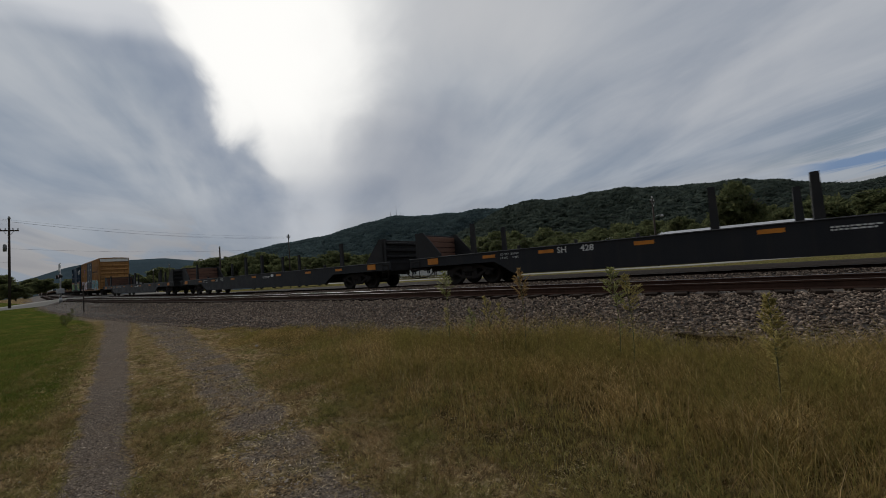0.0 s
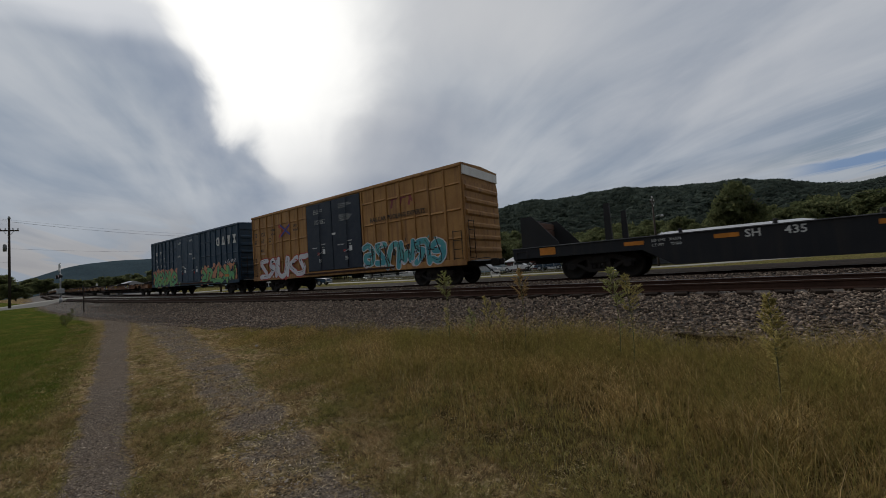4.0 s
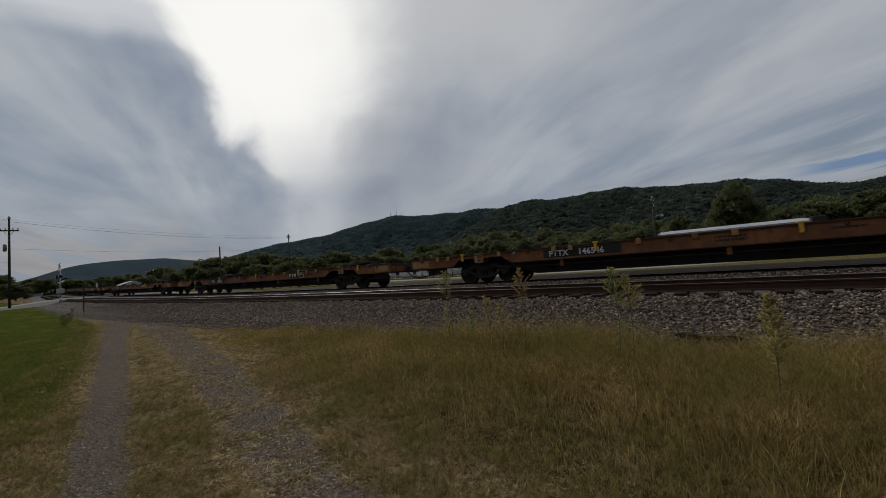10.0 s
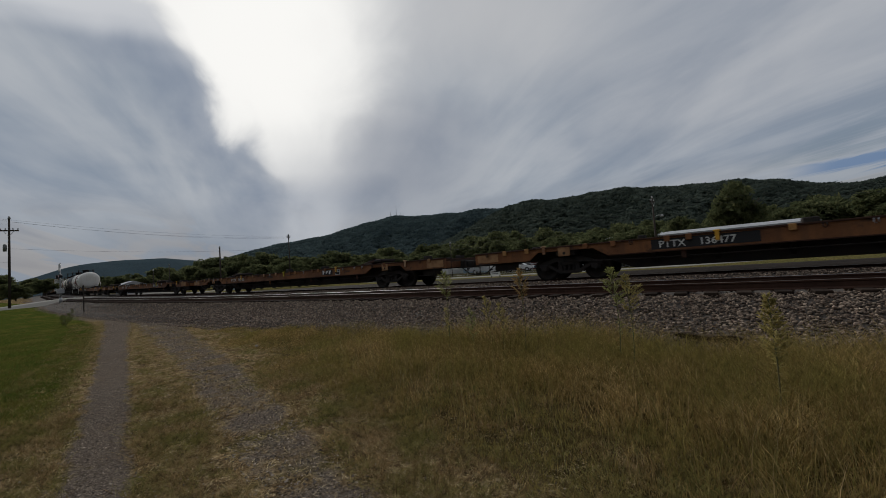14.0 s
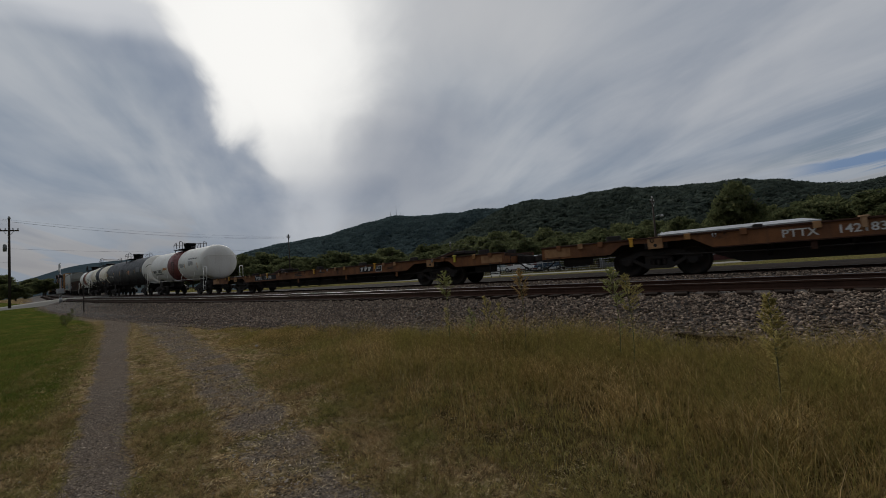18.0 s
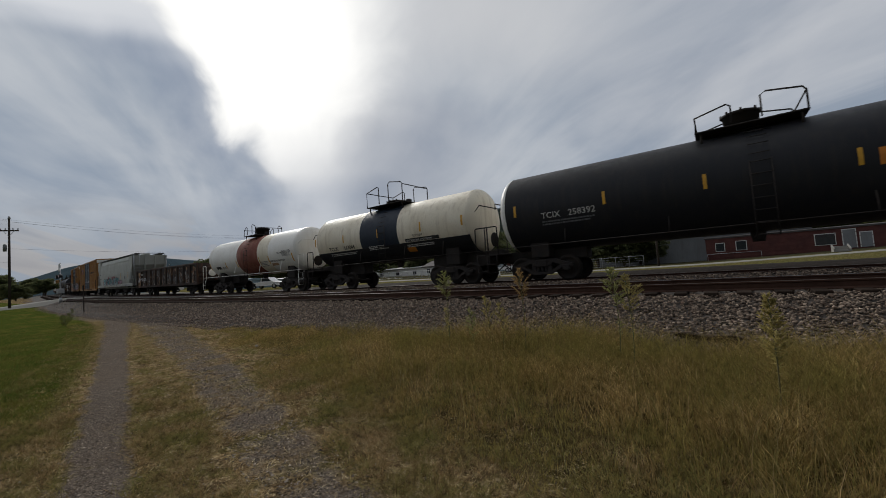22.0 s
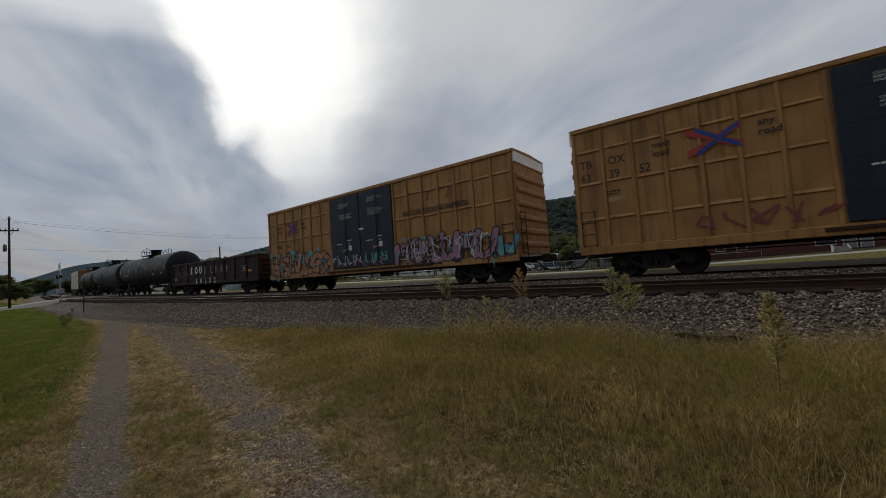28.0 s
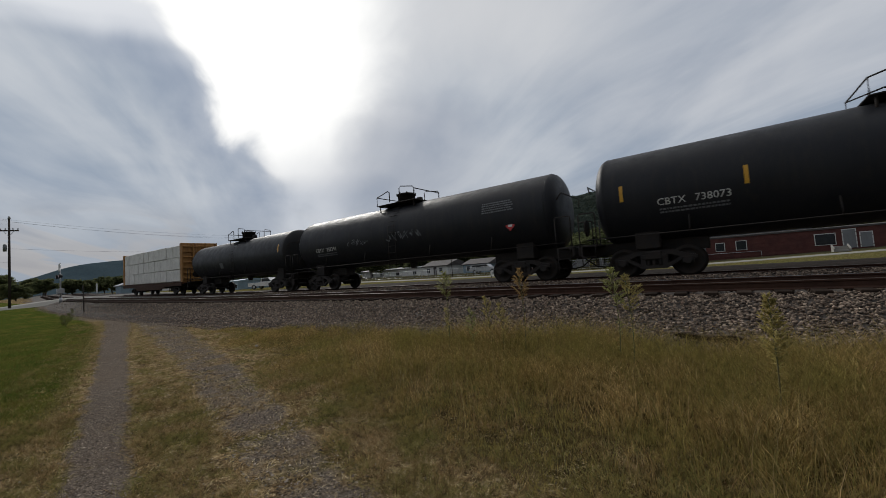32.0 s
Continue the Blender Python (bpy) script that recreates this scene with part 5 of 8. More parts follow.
def shell_text(car, text, x, z, size, mat, radius, axis_z, stretch=1.0, thick=0.0):
    y, lean = on_shell(radius, axis_z, z + size * 0.35)
    m = pose(x, y, z + size * 0.35, -lean, 0, 0) @ pose(0, 0, -size * 0.35, 90, 0, 0)
    return lettering(text, size, mat, car, m, stretch=stretch, thick=thick)


def shell_patch(car, x, z, w, h, mat, name, radius, axis_z, label="", rows=6):
    s = Shape()
    vs, fs = [], []
    for k in range(rows + 1):
        zz = z + h * k / rows
        y, _ = on_shell(radius, axis_z, zz)
        vs += [(x, y + 0.004, zz), (x + w, y + 0.004, zz)]
        if k:
            fs.append((2 * k - 2, 2 * k - 1, 2 * k + 1, 2 * k))
    return part(name, s.add(vs, fs), mat, car, label)


def shell_lines(car, x, z, w, rows, mat, radius, axis_z, h=0.05):
    rs = random.Random(int(x * 53 + z * 11))
    s = Shape()
    for r in range(rows):
        zz = z - r * h * 1.8
        y, _ = on_shell(radius, axis_z, zz)
        u, end = x, x + w * rs.uniform(0.75, 1.0)
        while u < end:
            l = rs.uniform(0.04, 0.12)
            y2, _ = on_shell(radius, axis_z, zz + h)
            s.add([(u, y, zz), (min(u + l, end), y, zz), (min(u + l, end), y2, zz + h), (u, y2, zz + h)], [(0, 1, 2, 3)])
            u += l + 0.025
    return tagged(part("stencil_block", s, mat, car), kind="stuff")


def pipe_flat(name, label, rear, front, number):
    """Black flat with deep side sills, posts along its sides and a braced timber bulkhead at each end."""
    car, h = car_base(name, label, rear, front, 2.9)
    deck = 1.22
    part("deck", Shape().box(-h, h, -1.36, 1.36, deck - 0.12, deck, 0.01), "black_flat", car)
    for sy in (-1, 1):
        y0, y1 = (-1.44, -1.36) if sy < 0 else (1.36, 1.44)
        poly = [(-h, 0.86), (-h + 4.3, 0.84), (-h + 5.1, 0.34), (h - 5.1, 0.34), (h - 4.3, 0.84), (h, 0.86), (h, deck + 0.03), (-h, deck + 0.03)]
        s = part("side_sill", Shape().prism(poly, "y", y0, y1), "black", car, "deep black side sill")
        part("sill_flange", Shape().box(-h, h, y0 - 0.05 if sy < 0 else y0, y1 if sy < 0 else y1 + 0.05, deck + 0.0, deck + 0.03, 0.006), "dull_edge" if sy < 0 else "black", s, "worn bare edge")
    part("centre_sill", Shape().box(-h + 0.4, h - 0.4, -0.35, 0.35, 0.62, deck - 0.12), "soot", car)
    post = Shape().prism([(-0.11, 0), (0.11, 0), (0.085, 1.22), (-0.085, 1.22)], "y", -0.06, 0.06).mesh("stake_post", MAT["black_flat"])
    stub = Shape().box(-0.05, 0.05, -0.05, 0.05, 0, 0.16, 0.012).mesh("stake_pocket", MAT["black_flat"])
    for y in (-1.36, 1.36):
        for x in (-9.15, -1.25, 0.85, 8.9):
            part("stake_post", post, None, car, at=pose(x, y, deck))
        for x in (-7.2, -5.1, -3.2, 3.4, 5.6, 7.4):
            part("stake_pocket", stub, None, car, at=pose(x, y, deck))
    for sg in (-1, 1):
        face = sg * (h - 0.45)
        w = part("bulkhead", Shape().box(min(face, face - sg * 0.14), max(face, face - sg * 0.14), -1.36, 1.36, deck, deck + 1.10, 0.02), "black_flat", car, "braced end bulkhead")
        for k in range(4):
            part("timber", Shape().box(min(face - sg * 0.14, face - sg * 0.21), max(face - sg * 0.14, face - sg * 0.21), -1.3, 1.3, deck + 0.04 + k * 0.25, deck + 0.27 + k * 0.25, 0.012), "wood", w)
        for y in (-1.33, 1.33):
            part("gusset", Shape().prism([(face + sg * 0.1, deck), (face + sg * 0.1, deck + 1.15), (face - sg * 0.35, deck + 1.15), (face - sg * 1.25, deck + 0.15), (face - sg * 1.25, deck)], "y", y - 0.03, y + 0.03), "black_flat", w)
        for z in (0.3, 0.62, 0.94):
            part("outer_rib", Shape().prism([(face, deck + z - 0.07), (face + sg * 0.12, deck + z - 0.04), (face + sg * 0.12, deck + z + 0.04), (face, deck + z + 0.07)], "y", -1.28, 1.28), "black_flat", w)
        plate(car, sg * 11.2 - 0.28, -1.452, 0.93, 0.56, 0.26, "placard", "placard", "orange reflective plate")
        ladder(car, sg * (h - 0.35), -1.47, 0.45, 1.1, 0.42, "soot", False, 2)
        coupler(car, sg * (h - 0.05), sg)
        part("end_sill", Shape().box(min(sg * (h - 0.1), sg * h), max(sg * (h - 0.1), sg * h), -1.4, 1.4, 0.8, deck, 0.02), "black_flat", car)
    for x in (-8.45, -6.15, -3.05, -0.1, 2.9, 5.95, 8.7):
        plate(car, x - 0.27, -1.452, 1.0, 0.55, 0.12, "placard", "reflector", "orange reflective strip")
    lettering("SH", 0.29, "mark_white", car, side(-5.75, -1.448, 0.97), thick=0.004)
    lettering(number, 0.29, "mark_white", car, side(-4.95, -1.448, 0.97), thick=0.004)
    lettering("LD LMT  206100", 0.11, "mark_white", car, side(-7.95, -1.448, 1.06))
    lettering("LT WT     77600", 0.11, "mark_white", car, side(-7.95, -1.448, 0.92))
    lines(car, 1.0, -1.448, 1.0, 0.9, 2, 0.04)
    plate(car, 2.0, -1.45, 0.98, 0.3, 0.16, "white_mark", "data_plate")
    return car


def spine_flat(name, label, rear, front, number, hitches, seed, dark=False):
    """Rusty orange trailer flat: a narrow side sill cut away over the trucks, tie-down tabs, yellow stake brackets and folded hitches."""
    car, h = car_base(name, label, rear, front, 3.55)
    rs = random.Random(seed)
    deck, low, cut = 1.17, 0.76, 1.03
    paint = "orange_flat"
    part("deck", Shape().box(-h, h, -1.22, 1.22, deck - 0.12, deck - 0.02, 0.01), "rail", car, "rust-brown deck plate")
    for sy in (-1, 1):
        y0, y1 = (-1.44, -1.36) if sy < 0 else (1.36, 1.44)
        poly = [(-h, low), (-h + 2.25, low), (-h + 2.6, cut), (-h + 4.5, cut), (-h + 4.95, low), (h - 4.95, low), (h - 4.5, cut), (h - 2.6, cut), (h - 2.25, low), (h, low), (h, deck), (-h, deck)]
        s = part("side_sill", Shape().prism(poly, "y", y0, y1), paint, car, "rust-streaked orange side sill")
        yf = y0 - 0.05 if sy < 0 else y0
        part("sill_flange", Shape().box(-h, h, yf, yf + 0.13, deck - 0.02, deck + 0.025, 0.006), "rail", s)
        part("lower_flange", Shape().box(-h + 4.95, h - 4.95, yf, yf + 0.13, low - 0.02, low + 0.01), "rail", s)
        yo = y0 - 0.075 if sy < 0 else y1 + 0.025
        for k in range(34):
            x = -h + 0.7 + (2 * h - 1.4) * k / 33 + rs.uniform(-0.15, 0.15)
            what = rs.random()
            if k % 7 == 3:
                part("stake_bracket", Shape().box(x - 0.05, x + 0.05, yo, yo + 0.05, deck - 0.22, deck + 0.06, 0.008).box(x - 0.085, x + 0.085, yo - 0.01, yo + 0.06, deck + 0.02, deck + 0.07, 0.01), rs.choice(("reflector", "yellow_mark", "tan")), s, "yellow stake bracket")
            elif what < 0.5:
                part("tie_down_tab", Shape().box(x - 0.075, x + 0.075, yo, yo + 0.05, deck - 0.14, deck + 0.035, 0.01), rs.choice((paint, "tan_tab", "yellow")), s)
            elif what < 0.85:
                part("tie_down_ring", Shape().tube([(x - 0.035, yo + 0.02, deck - 0.02), (x - 0.04, yo + 0.02, deck - 0.11), (x, yo + 0.02, deck - 0.14), (x + 0.04, yo + 0.02, deck - 0.11), (x + 0.035, yo + 0.02, deck - 0.02)], 0.014, 5), "galv" if what < 0.68 else "soot", s)
            if k % 5 == 2:
                w = rs.uniform(0.09, 0.2)
                part("winch", Shape().box(x + 0.2, x + 0.2 + 2 * w, yo + (0.06 if sy < 0 else -0.3), yo + (0.36 if sy < 0 else 0.0), deck + 0.0, deck + rs.uniform(0.08, 0.2), 0.02), "soot", s)
        for x in (-h + 6.6 + rs.uniform(0, 1), -1.2, 2.6 + rs.uniform(0, 1), h - 5.6):
            part("hanger", Shape().box(x - 0.06, x + 0.06, y0 + 0.01, y0 + 0.05, low - 0.24, low, 0.008), rs.choice((paint, "rail")), s)
        part("brake_pipe", Shape().tube([(-h + 3.2, sy * 1.1, 0.66), (-h + 6, sy * 1.25, 0.58), (h - 6, sy * 1.25, 0.58), (h - 3.2, sy * 1.1, 0.66)], 0.022), "soot", car)
    part("centre_sill", Shape().prism([(-h + 0.3, 0.72), (-h + 4.6, 0.72), (-h + 5.6, 0.30), (h - 5.6, 0.30), (h - 4.6, 0.72), (h - 0.3, 0.72), (h - 0.3, deck - 0.12), (-h + 0.3, deck - 0.12)], "y", -0.75, 0.75), "soot", car, "deep sooty centre sill")
    for k in range(9):
        x = -h + 6.2 + (2 * h - 12.4) * k / 8
        part("cross_bearer", Shape().prism([(-1.36, low + 0.05), (-0.75, 0.42), (0.75, 0.42), (1.36, low + 0.05), (1.36, deck - 0.12), (-1.36, deck - 0.12)], "x", x - 0.05, x + 0.05), "soot", car)
    for x in (-h + 3.55, h - 3.55):
        for ya in (-1.475, 1.44):
            p = part("truck_plate", Shape().box(x - 0.20, x + 0.20, ya, ya + 0.035, 0.84, deck + 0.03, 0.01), "tan_tab", car, "faded tan jacking plate")
            part("plate_hole", Shape().turned([(ya - 0.004, 0.05), (ya + 0.039, 0.05)], "y", (x, 0, 0.94), 10), "black_flat", p)
        part("body_bolster", Shape().box(x - 0.3, x + 0.3, -1.36, 1.36, 0.84, deck - 0.12, 0.02), "soot", car)
    for x in hitches:
        b = part("trailer_hitch", Shape().box(x - 0.9, x + 0.9, -0.55, 0.55, deck - 0.02, deck + 0.06, 0.01).prism([(x - 0.85, deck + 0.06), (x + 0.5, deck + 0.30), (x + 0.7, deck + 0.22), (x - 0.4, deck + 0.06)], "y", -0.45, 0.45), "rail", car, "folded steel trailer hitch")
        part("hitch_head", Shape().box(x + 0.35, x + 0.95, -0.5, 0.5, deck + 0.14, deck + 0.28, 0.03), "soot", b)
        part("hitch_leg", Shape().tube([(x - 0.7, -0.4, deck + 0.05), (x + 0.4, -0.4, deck + 0.34)], 0.035).tube([(x - 0.7, 0.4, deck + 0.05), (x + 0.4, 0.4, deck + 0.34)], 0.035), "soot", b)
    for sg in (-1, 1):
        part("end_sill", Shape().box(min(sg * (h - 0.12), sg * h), max(sg * (h - 0.12), sg * h), -1.36, 1.36, low, deck - 0.12, 0.02), "tan_tab" if sg < 0 else paint, car)
        part("end_panel", Shape().box(sg * (h - 0.55) - 0.45, sg * (h - 0.55) + 0.45, -1.452, -1.442, low + 0.06, deck - 0.06, 0.004), "tan_tab", car, "faded yellow end panel")
        part("bridge_plate", Shape().box(sg * (h - 1.0) - 0.7, sg * (h - 1.0) + 0.7, -1.2, -0.5, deck - 0.015, deck + 0.045, 0.01), "soot", car)
        ladder(car, sg * (h - 0.4), -1.47, 0.40, 0.76, 0.42, "soot", False, 1)
        part("brake_gear", Shape().box(sg * (h - 1.1) - 0.5, sg * (h - 1.1) + 0.5, -1.0, -0.9, 0.48, 0.72, 0.02).tube([(sg * (h - 1.8), -1.1, 0.5), (sg * (h - 0.4), -1.1, 0.45)], 0.02), "soot", car)
        part("cushion_housing", Shape().box(min(sg * h, sg * (h + 0.3)), max(sg * h, sg * (h + 0.3)), -0.3, 0.3, 0.7, 1.05, 0.03), "soot", car)
        coupler(car, sg * (h + 0.15), sg)
    if dark:
        plate(car, -h + 6.2, -1.443, 0.82, 2.55, 0.30, "black_flat", "number_panel", "black number panel")
    lettering("PTTX", 0.28, "mark_white", car, side(-h + 6.4, -1.45, 0.87), thick=0.004, stretch=1.0)
    lettering(number, 0.28, "mark_white", car, side(-h + 7.4, -1.45, 0.87), thick=0.004, stretch=1.0)
    p = plate(car, 4.2, -1.443, 0.84, 0.95, 0.26, "black_flat", "emblem_panel", "black panel with a white emblem")
    for k, (w, z0) in enumerate(((0.2, 0.88), (0.24, 0.90), (0.2, 0.87))):
        x = 4.3 + 0.27 * k
        part("emblem_bar", Shape().prism([(x, z0), (x + 0.08, z0), (x + w, 1.07), (x, 1.07)], "y", -1.452, -1.448), "mark_white", p)
    f = plate(car, 5.35, -1.446, 0.82, 0.42, 0.28, "mark_white", "data_frame", "white-edged data plate")
    part("data_panel", Shape().box(5.38, 5.74, -1.456, -1.451, 0.845, 1.075), "black_flat", f)
    lines(car, 5.42, -1.457, 1.02, 0.3, 2, 0.035)
    lettering("JSH908", 0.15, "mark_black", car, side(6.1, -1.45, 0.90))
    lines(car, -1.5, -1.446, 1.0, 0.9, 2, 0.06, "mark_black")
    lines(car, 0.8, -1.446, 0.98, 0.8, 1, 0.05, "mark_black")
    return car


def gondola(name, label, rear, front, paint, top, ribs):
    car, h = car_base(name, label, rear, front, 2.3)
    z0 = 1.02
    part("floor_plate", Shape().box(-h, h, -1.42, 1.42, z0, z0 + 0.08), "soot", car)
    for sy in (-1, 1):
        y0, y1 = (-1.46, -1.42) if sy < 0 else (1.42, 1.46)
        out = -1 if sy < 0 else 1
        w = part("side_wall", Shape().box(-h, h, y0, y1, z0 - 0.12, top), paint, car, "dented scrap-worn side")
        part("top_chord", Shape().box(-h, h, y0 - 0.08 if sy < 0 else y0 - 0.02, y1 + 0.02 if sy < 0 else y1 + 0.08, top - 0.12, top + 0.03, 0.02), paint, w)
        part("bottom_chord", Shape().box(-h, h, y0 - 0.07 if sy < 0 else y0, y1 if sy < 0 else y1 + 0.07, z0 - 0.18, z0 + 0.02, 0.02), paint, w)
        for k in range(ribs):
            x = -h + 0.12 + (2 * h - 0.24) * k / (ribs - 1)
            ya, yb = (y0 - 0.11, y0) if sy < 0 else (y1, y1 + 0.11)
            part("side_rib", Shape().prism([(x - 0.13, yb if sy < 0 else ya), (x - 0.08, ya if sy < 0 else yb), (x + 0.08, ya if sy < 0 else yb), (x + 0.13, yb if sy < 0 else ya)], "z", z0 - 0.05, top - 0.1), paint, w)
        for sg in (-1, 1):
            ladder(car, sg * (h - 0.35), y0 - 0.06 if sy < 0 else y1 + 0.06, 0.5, 2.3, 0.42, "soot", False, 5)
    for sg in (-1, 1):
        e = part("end_wall", Shape().box(min(sg * (h - 0.05), sg * h), max(sg * (h - 0.05), sg * h), -1.42, 1.42, z0 - 0.1, top - 0.02), paint, car)
        r = Shape()
        for k in range(4):
            z = z0 + 0.25 + k * (top - z0 - 0.3) / 4
            r.box(min(sg * h, sg * (h + 0.09)), max(sg * h, sg * (h + 0.09)), -1.36, 1.36, z - 0.06, z + 0.06, 0.02)
        part("end_rib", r, paint, e)
        coupler(car, sg * (h + 0.15), sg)
    part("centre_sill", Shape().box(-h + 0.2, h - 0.2, -0.32, 0.32, 0.68, z0), "soot", car)
    part("scrap_lip", Shape().box(-h + 0.1, h - 0.1, -1.40, 1.40, z0 + 0.1, z0 + 0.4), "rail", car, "rusty scrap residue on the floor")
    return car, h, -1.575


def covered_hopper(name, label, rear, front):
    car, h = car_base(name, label, rear, front, 2.35)
    top, sill = 4.42, 1.22
    a = h - 0.15
    side_y = [(1.05, sill - 0.35), (1.46, sill), (1.52, sill + 0.35), (1.54, 2.6), (1.52, 3.6), (1.46, 3.95), (1.34, top - 0.12), (1.0, top)]
    poly = [(-y, z) for y, z in side_y] + [(y, z) for y, z in reversed(side_y)]
    part("body", Shape().prism(poly, "x", -a + 1.35, a - 1.35), "grey_hopper", car, "light grey curved side")
    for sg in (-1, 1):
        # side sheets run to the end over the sloped hopper sheet, cut on the slant
        x0, x1 = sg * (a - 1.36), sg * a
        for sy in (-1, 1):
            y = 1.52 * sy
            part("end_side_sheet", Shape().prism([(x0, sill), (x0, top - 0.12), (x1, top - 0.12), (x1, 3.3), (sg * (a - 0.9), 2.5), (sg * (a - 1.3), sill + 0.25)], "y", y - 0.02, y + 0.02), "grey_hopper", car)
        part("slope_sheet", Shape().prism([(sg * (a - 1.36), sill + 0.2), (sg * (a - 1.30), sill + 0.2), (sg * (a - 0.05), 3.3), (sg * (a - 0.05), top - 0.1), (sg * (a - 1.36), top - 0.1)], "y", -1.50, 1.50), "grey_hopper", car)
        for y in (-1.35, -0.45, 0.45, 1.35):
            part("end_post", Shape().box(sg * a - 0.05, sg * a + 0.05, y - 0.05, y + 0.05, 1.1, top - 0.15, 0.01), "grey_hopper", car)
        part("brace", Shape().tube([(sg * a, -1.35, 1.2), (sg * (a - 1.0), -1.35, 2.5)], 0.04).tube([(sg * a, 1.35, 1.2), (sg * (a - 1.0), 1.35, 2.5)], 0.04), "grey_hopper", car)
        part("end_frame", Shape().box(min(sg * (h - 2.6), sg * h), max(sg * (h - 2.6), sg * h), -1.42, 1.42, 0.98, 1.16, 0.02), "soot", car)
        ladder(car, sg * (h - 0.05), -1.15, 1.2, top, 0.45, "galv", True, 9)
        ladder(car, sg * (h - 0.45), -1.56, 0.5, 2.6, 0.45, "galv", False, 6)
        s = Shape().tube([(sg * h, -1.4, 3.0), (sg * h, -1.4, top + 0.05), (sg * (h - 0.6), -1.4, top + 0.12)], 0.025)
        part("grab_rail", s, "galv", car)
        part("end_walk", Shape().box(min(sg * (a - 0.45), sg * (a + 0.02)), max(sg * (a - 0.45), sg * (a + 0.02)), -1.3, 1.3, top + 0.112, top + 0.15, 0.01), "asphalt", car, "grey grating end walkway")
        for y in (-1.3, 1.3):
            part("corner_post", Shape().tube([(sg * (h - 0.02), y * 1.1, 1.1), (sg * (h - 0.02), y * 1.1, top - 0.2), (sg * (a - 0.1), y, top + 0.08)], 0.035), "galv", car)
        coupler(car, sg * (h + 0.1), sg)
    for sy in (-1, 1):
        yb = sy * 1.50
        part("side_sill", Shape().box(-h + 0.05, h - 0.05, min(yb, yb + sy * 0.09), max(yb, yb + sy * 0.09), sill - 0.12, sill + 0.18, 0.02), "grey_hopper", car)
        for z in (3.86, 3.94, 4.02):
            part("side_bead", Shape().tube([(-a + 1.4, sy * (1.49 - (z - 3.86) * 0.6), z), (a - 1.4, sy * (1.49 - (z - 3.86) * 0.6), z)], 0.025), "grey_hopper", car)
        w = part("running_board", Shape().box(-a, a, min(sy * 0.85, sy * 1.3), max(sy * 0.85, sy * 1.3), top + 0.05, top + 0.11, 0.01), "asphalt", car, "grey grating roof walkway")
        for k in range(12):
            x = -h + 0.7 + (2 * h - 1.4) * k / 11
            part("walkway_bracket", Shape().box(x - 0.03, x + 0.03, min(sy * 0.85, sy * 1.28), max(sy * 0.85, sy * 1.28), top - 0.12, top + 0.05), "asphalt", w)
    for k in range(4):
        x = -a + 2.6 + (2 * a - 5.2) * k / 3
        part("discharge_hopper", Shape().prism([(x - 1.45, sill - 0.3), (x + 1.45, sill - 0.3), (x + 0.5, 0.42), (x - 0.5, 0.42)], "y", -0.85, 0.85).box(x - 0.6, x + 0.6, -1.0, 1.0, 0.34, 0.44), "soot", car)
        part("roof_hatch", Shape().box(x - 1.6, x + 1.6, -0.3, 0.3, top, top + 0.14, 0.03), "grey_hopper", car)
    part("centre_sill", Shape().box(-h + 0.2, h - 0.2, -0.3, 0.3, 0.72, 1.05), "soot", car)
    return car, h, -1.56


def lumber_car(name, label, rear, front):
    car, h = car_base(name, label, rear, front, 2.6)
    deck = 1.15
    part("deck", Shape().box(-h, h, -1.4, 1.4, deck - 0.14, deck, 0.02), "orange_flat", car)
    for sy in (-1, 1):
        part("side_sill", Shape().prism([(-h, 0.85), (-h + 4, 0.82), (-h + 5, 0.55), (h - 5, 0.55), (h - 4, 0.82), (h, 0.85), (h, deck + 0.02), (-h, deck + 0.02)], "y", min(sy * 1.38, sy * 1.46), max(sy * 1.38, sy * 1.46)), "rail", car)
    for sg in (-1, 1):
        e = part("bulkhead", Shape().box(min(sg * (h - 0.32), sg * h), max(sg * (h - 0.32), sg * h), -1.42, 1.42, deck, 4.5, 0.03), "yellow", car, "yellow end bulkhead")
        r = Shape()
        for k in range(7):
            z = deck + 0.3 + k * 0.46
            r.box(min(sg * h, sg * (h + 0.12)), max(sg * h, sg * (h + 0.12)), -1.38, 1.38, z - 0.06, z + 0.06, 0.02)
        for y in (-1.36, -0.5, 0.5, 1.36):
            r.box(min(sg * h, sg * (h + 0.14)), max(sg * h, sg * (h + 0.14)), y - 0.06, y + 0.06, deck, 4.5, 0.02)
        part("bulkhead_rib", r, "yellow", e)
        coupler(car, sg * (h + 0.1), sg)
    part("centre_sill", Shape().box(-h + 0.3, h - 0.3, -0.4, 0.4, 0.62, deck - 0.1), "soot", car)
    rs = random.Random(5)
    n = 5
    for k in range(n):
        x0 = -h + 0.4 + (2 * h - 0.8) * k / n
        x1 = -h + 0.4 + (2 * h - 0.8) * (k + 1) / n - 0.03
        for j in range(3):
            z = deck + 0.05 + j * 1.05
            for sy in (-1, 1):
                bw = part("lumber_pack", Shape().box(x0, x1 - rs.uniform(0, 0.05), min(sy * 0.05, sy * (1.38 + rs.uniform(-0.03, 0.02))), max(sy * 0.05, sy * 1.38), z, z + 1.045 + rs.uniform(-0.02, 0.015) + (0.1 * rs.random() if j == 2 else 0), 0.05), "wrap", car, "white wrapped lumber bundle")
                if sy < 0:
                    part("strap", Shape().box((x0 + x1) / 2 - 0.03, (x0 + x1) / 2 + 0.03, -1.408, -1.39, z, z + 1.04), "wrap", bw)
    return car, h


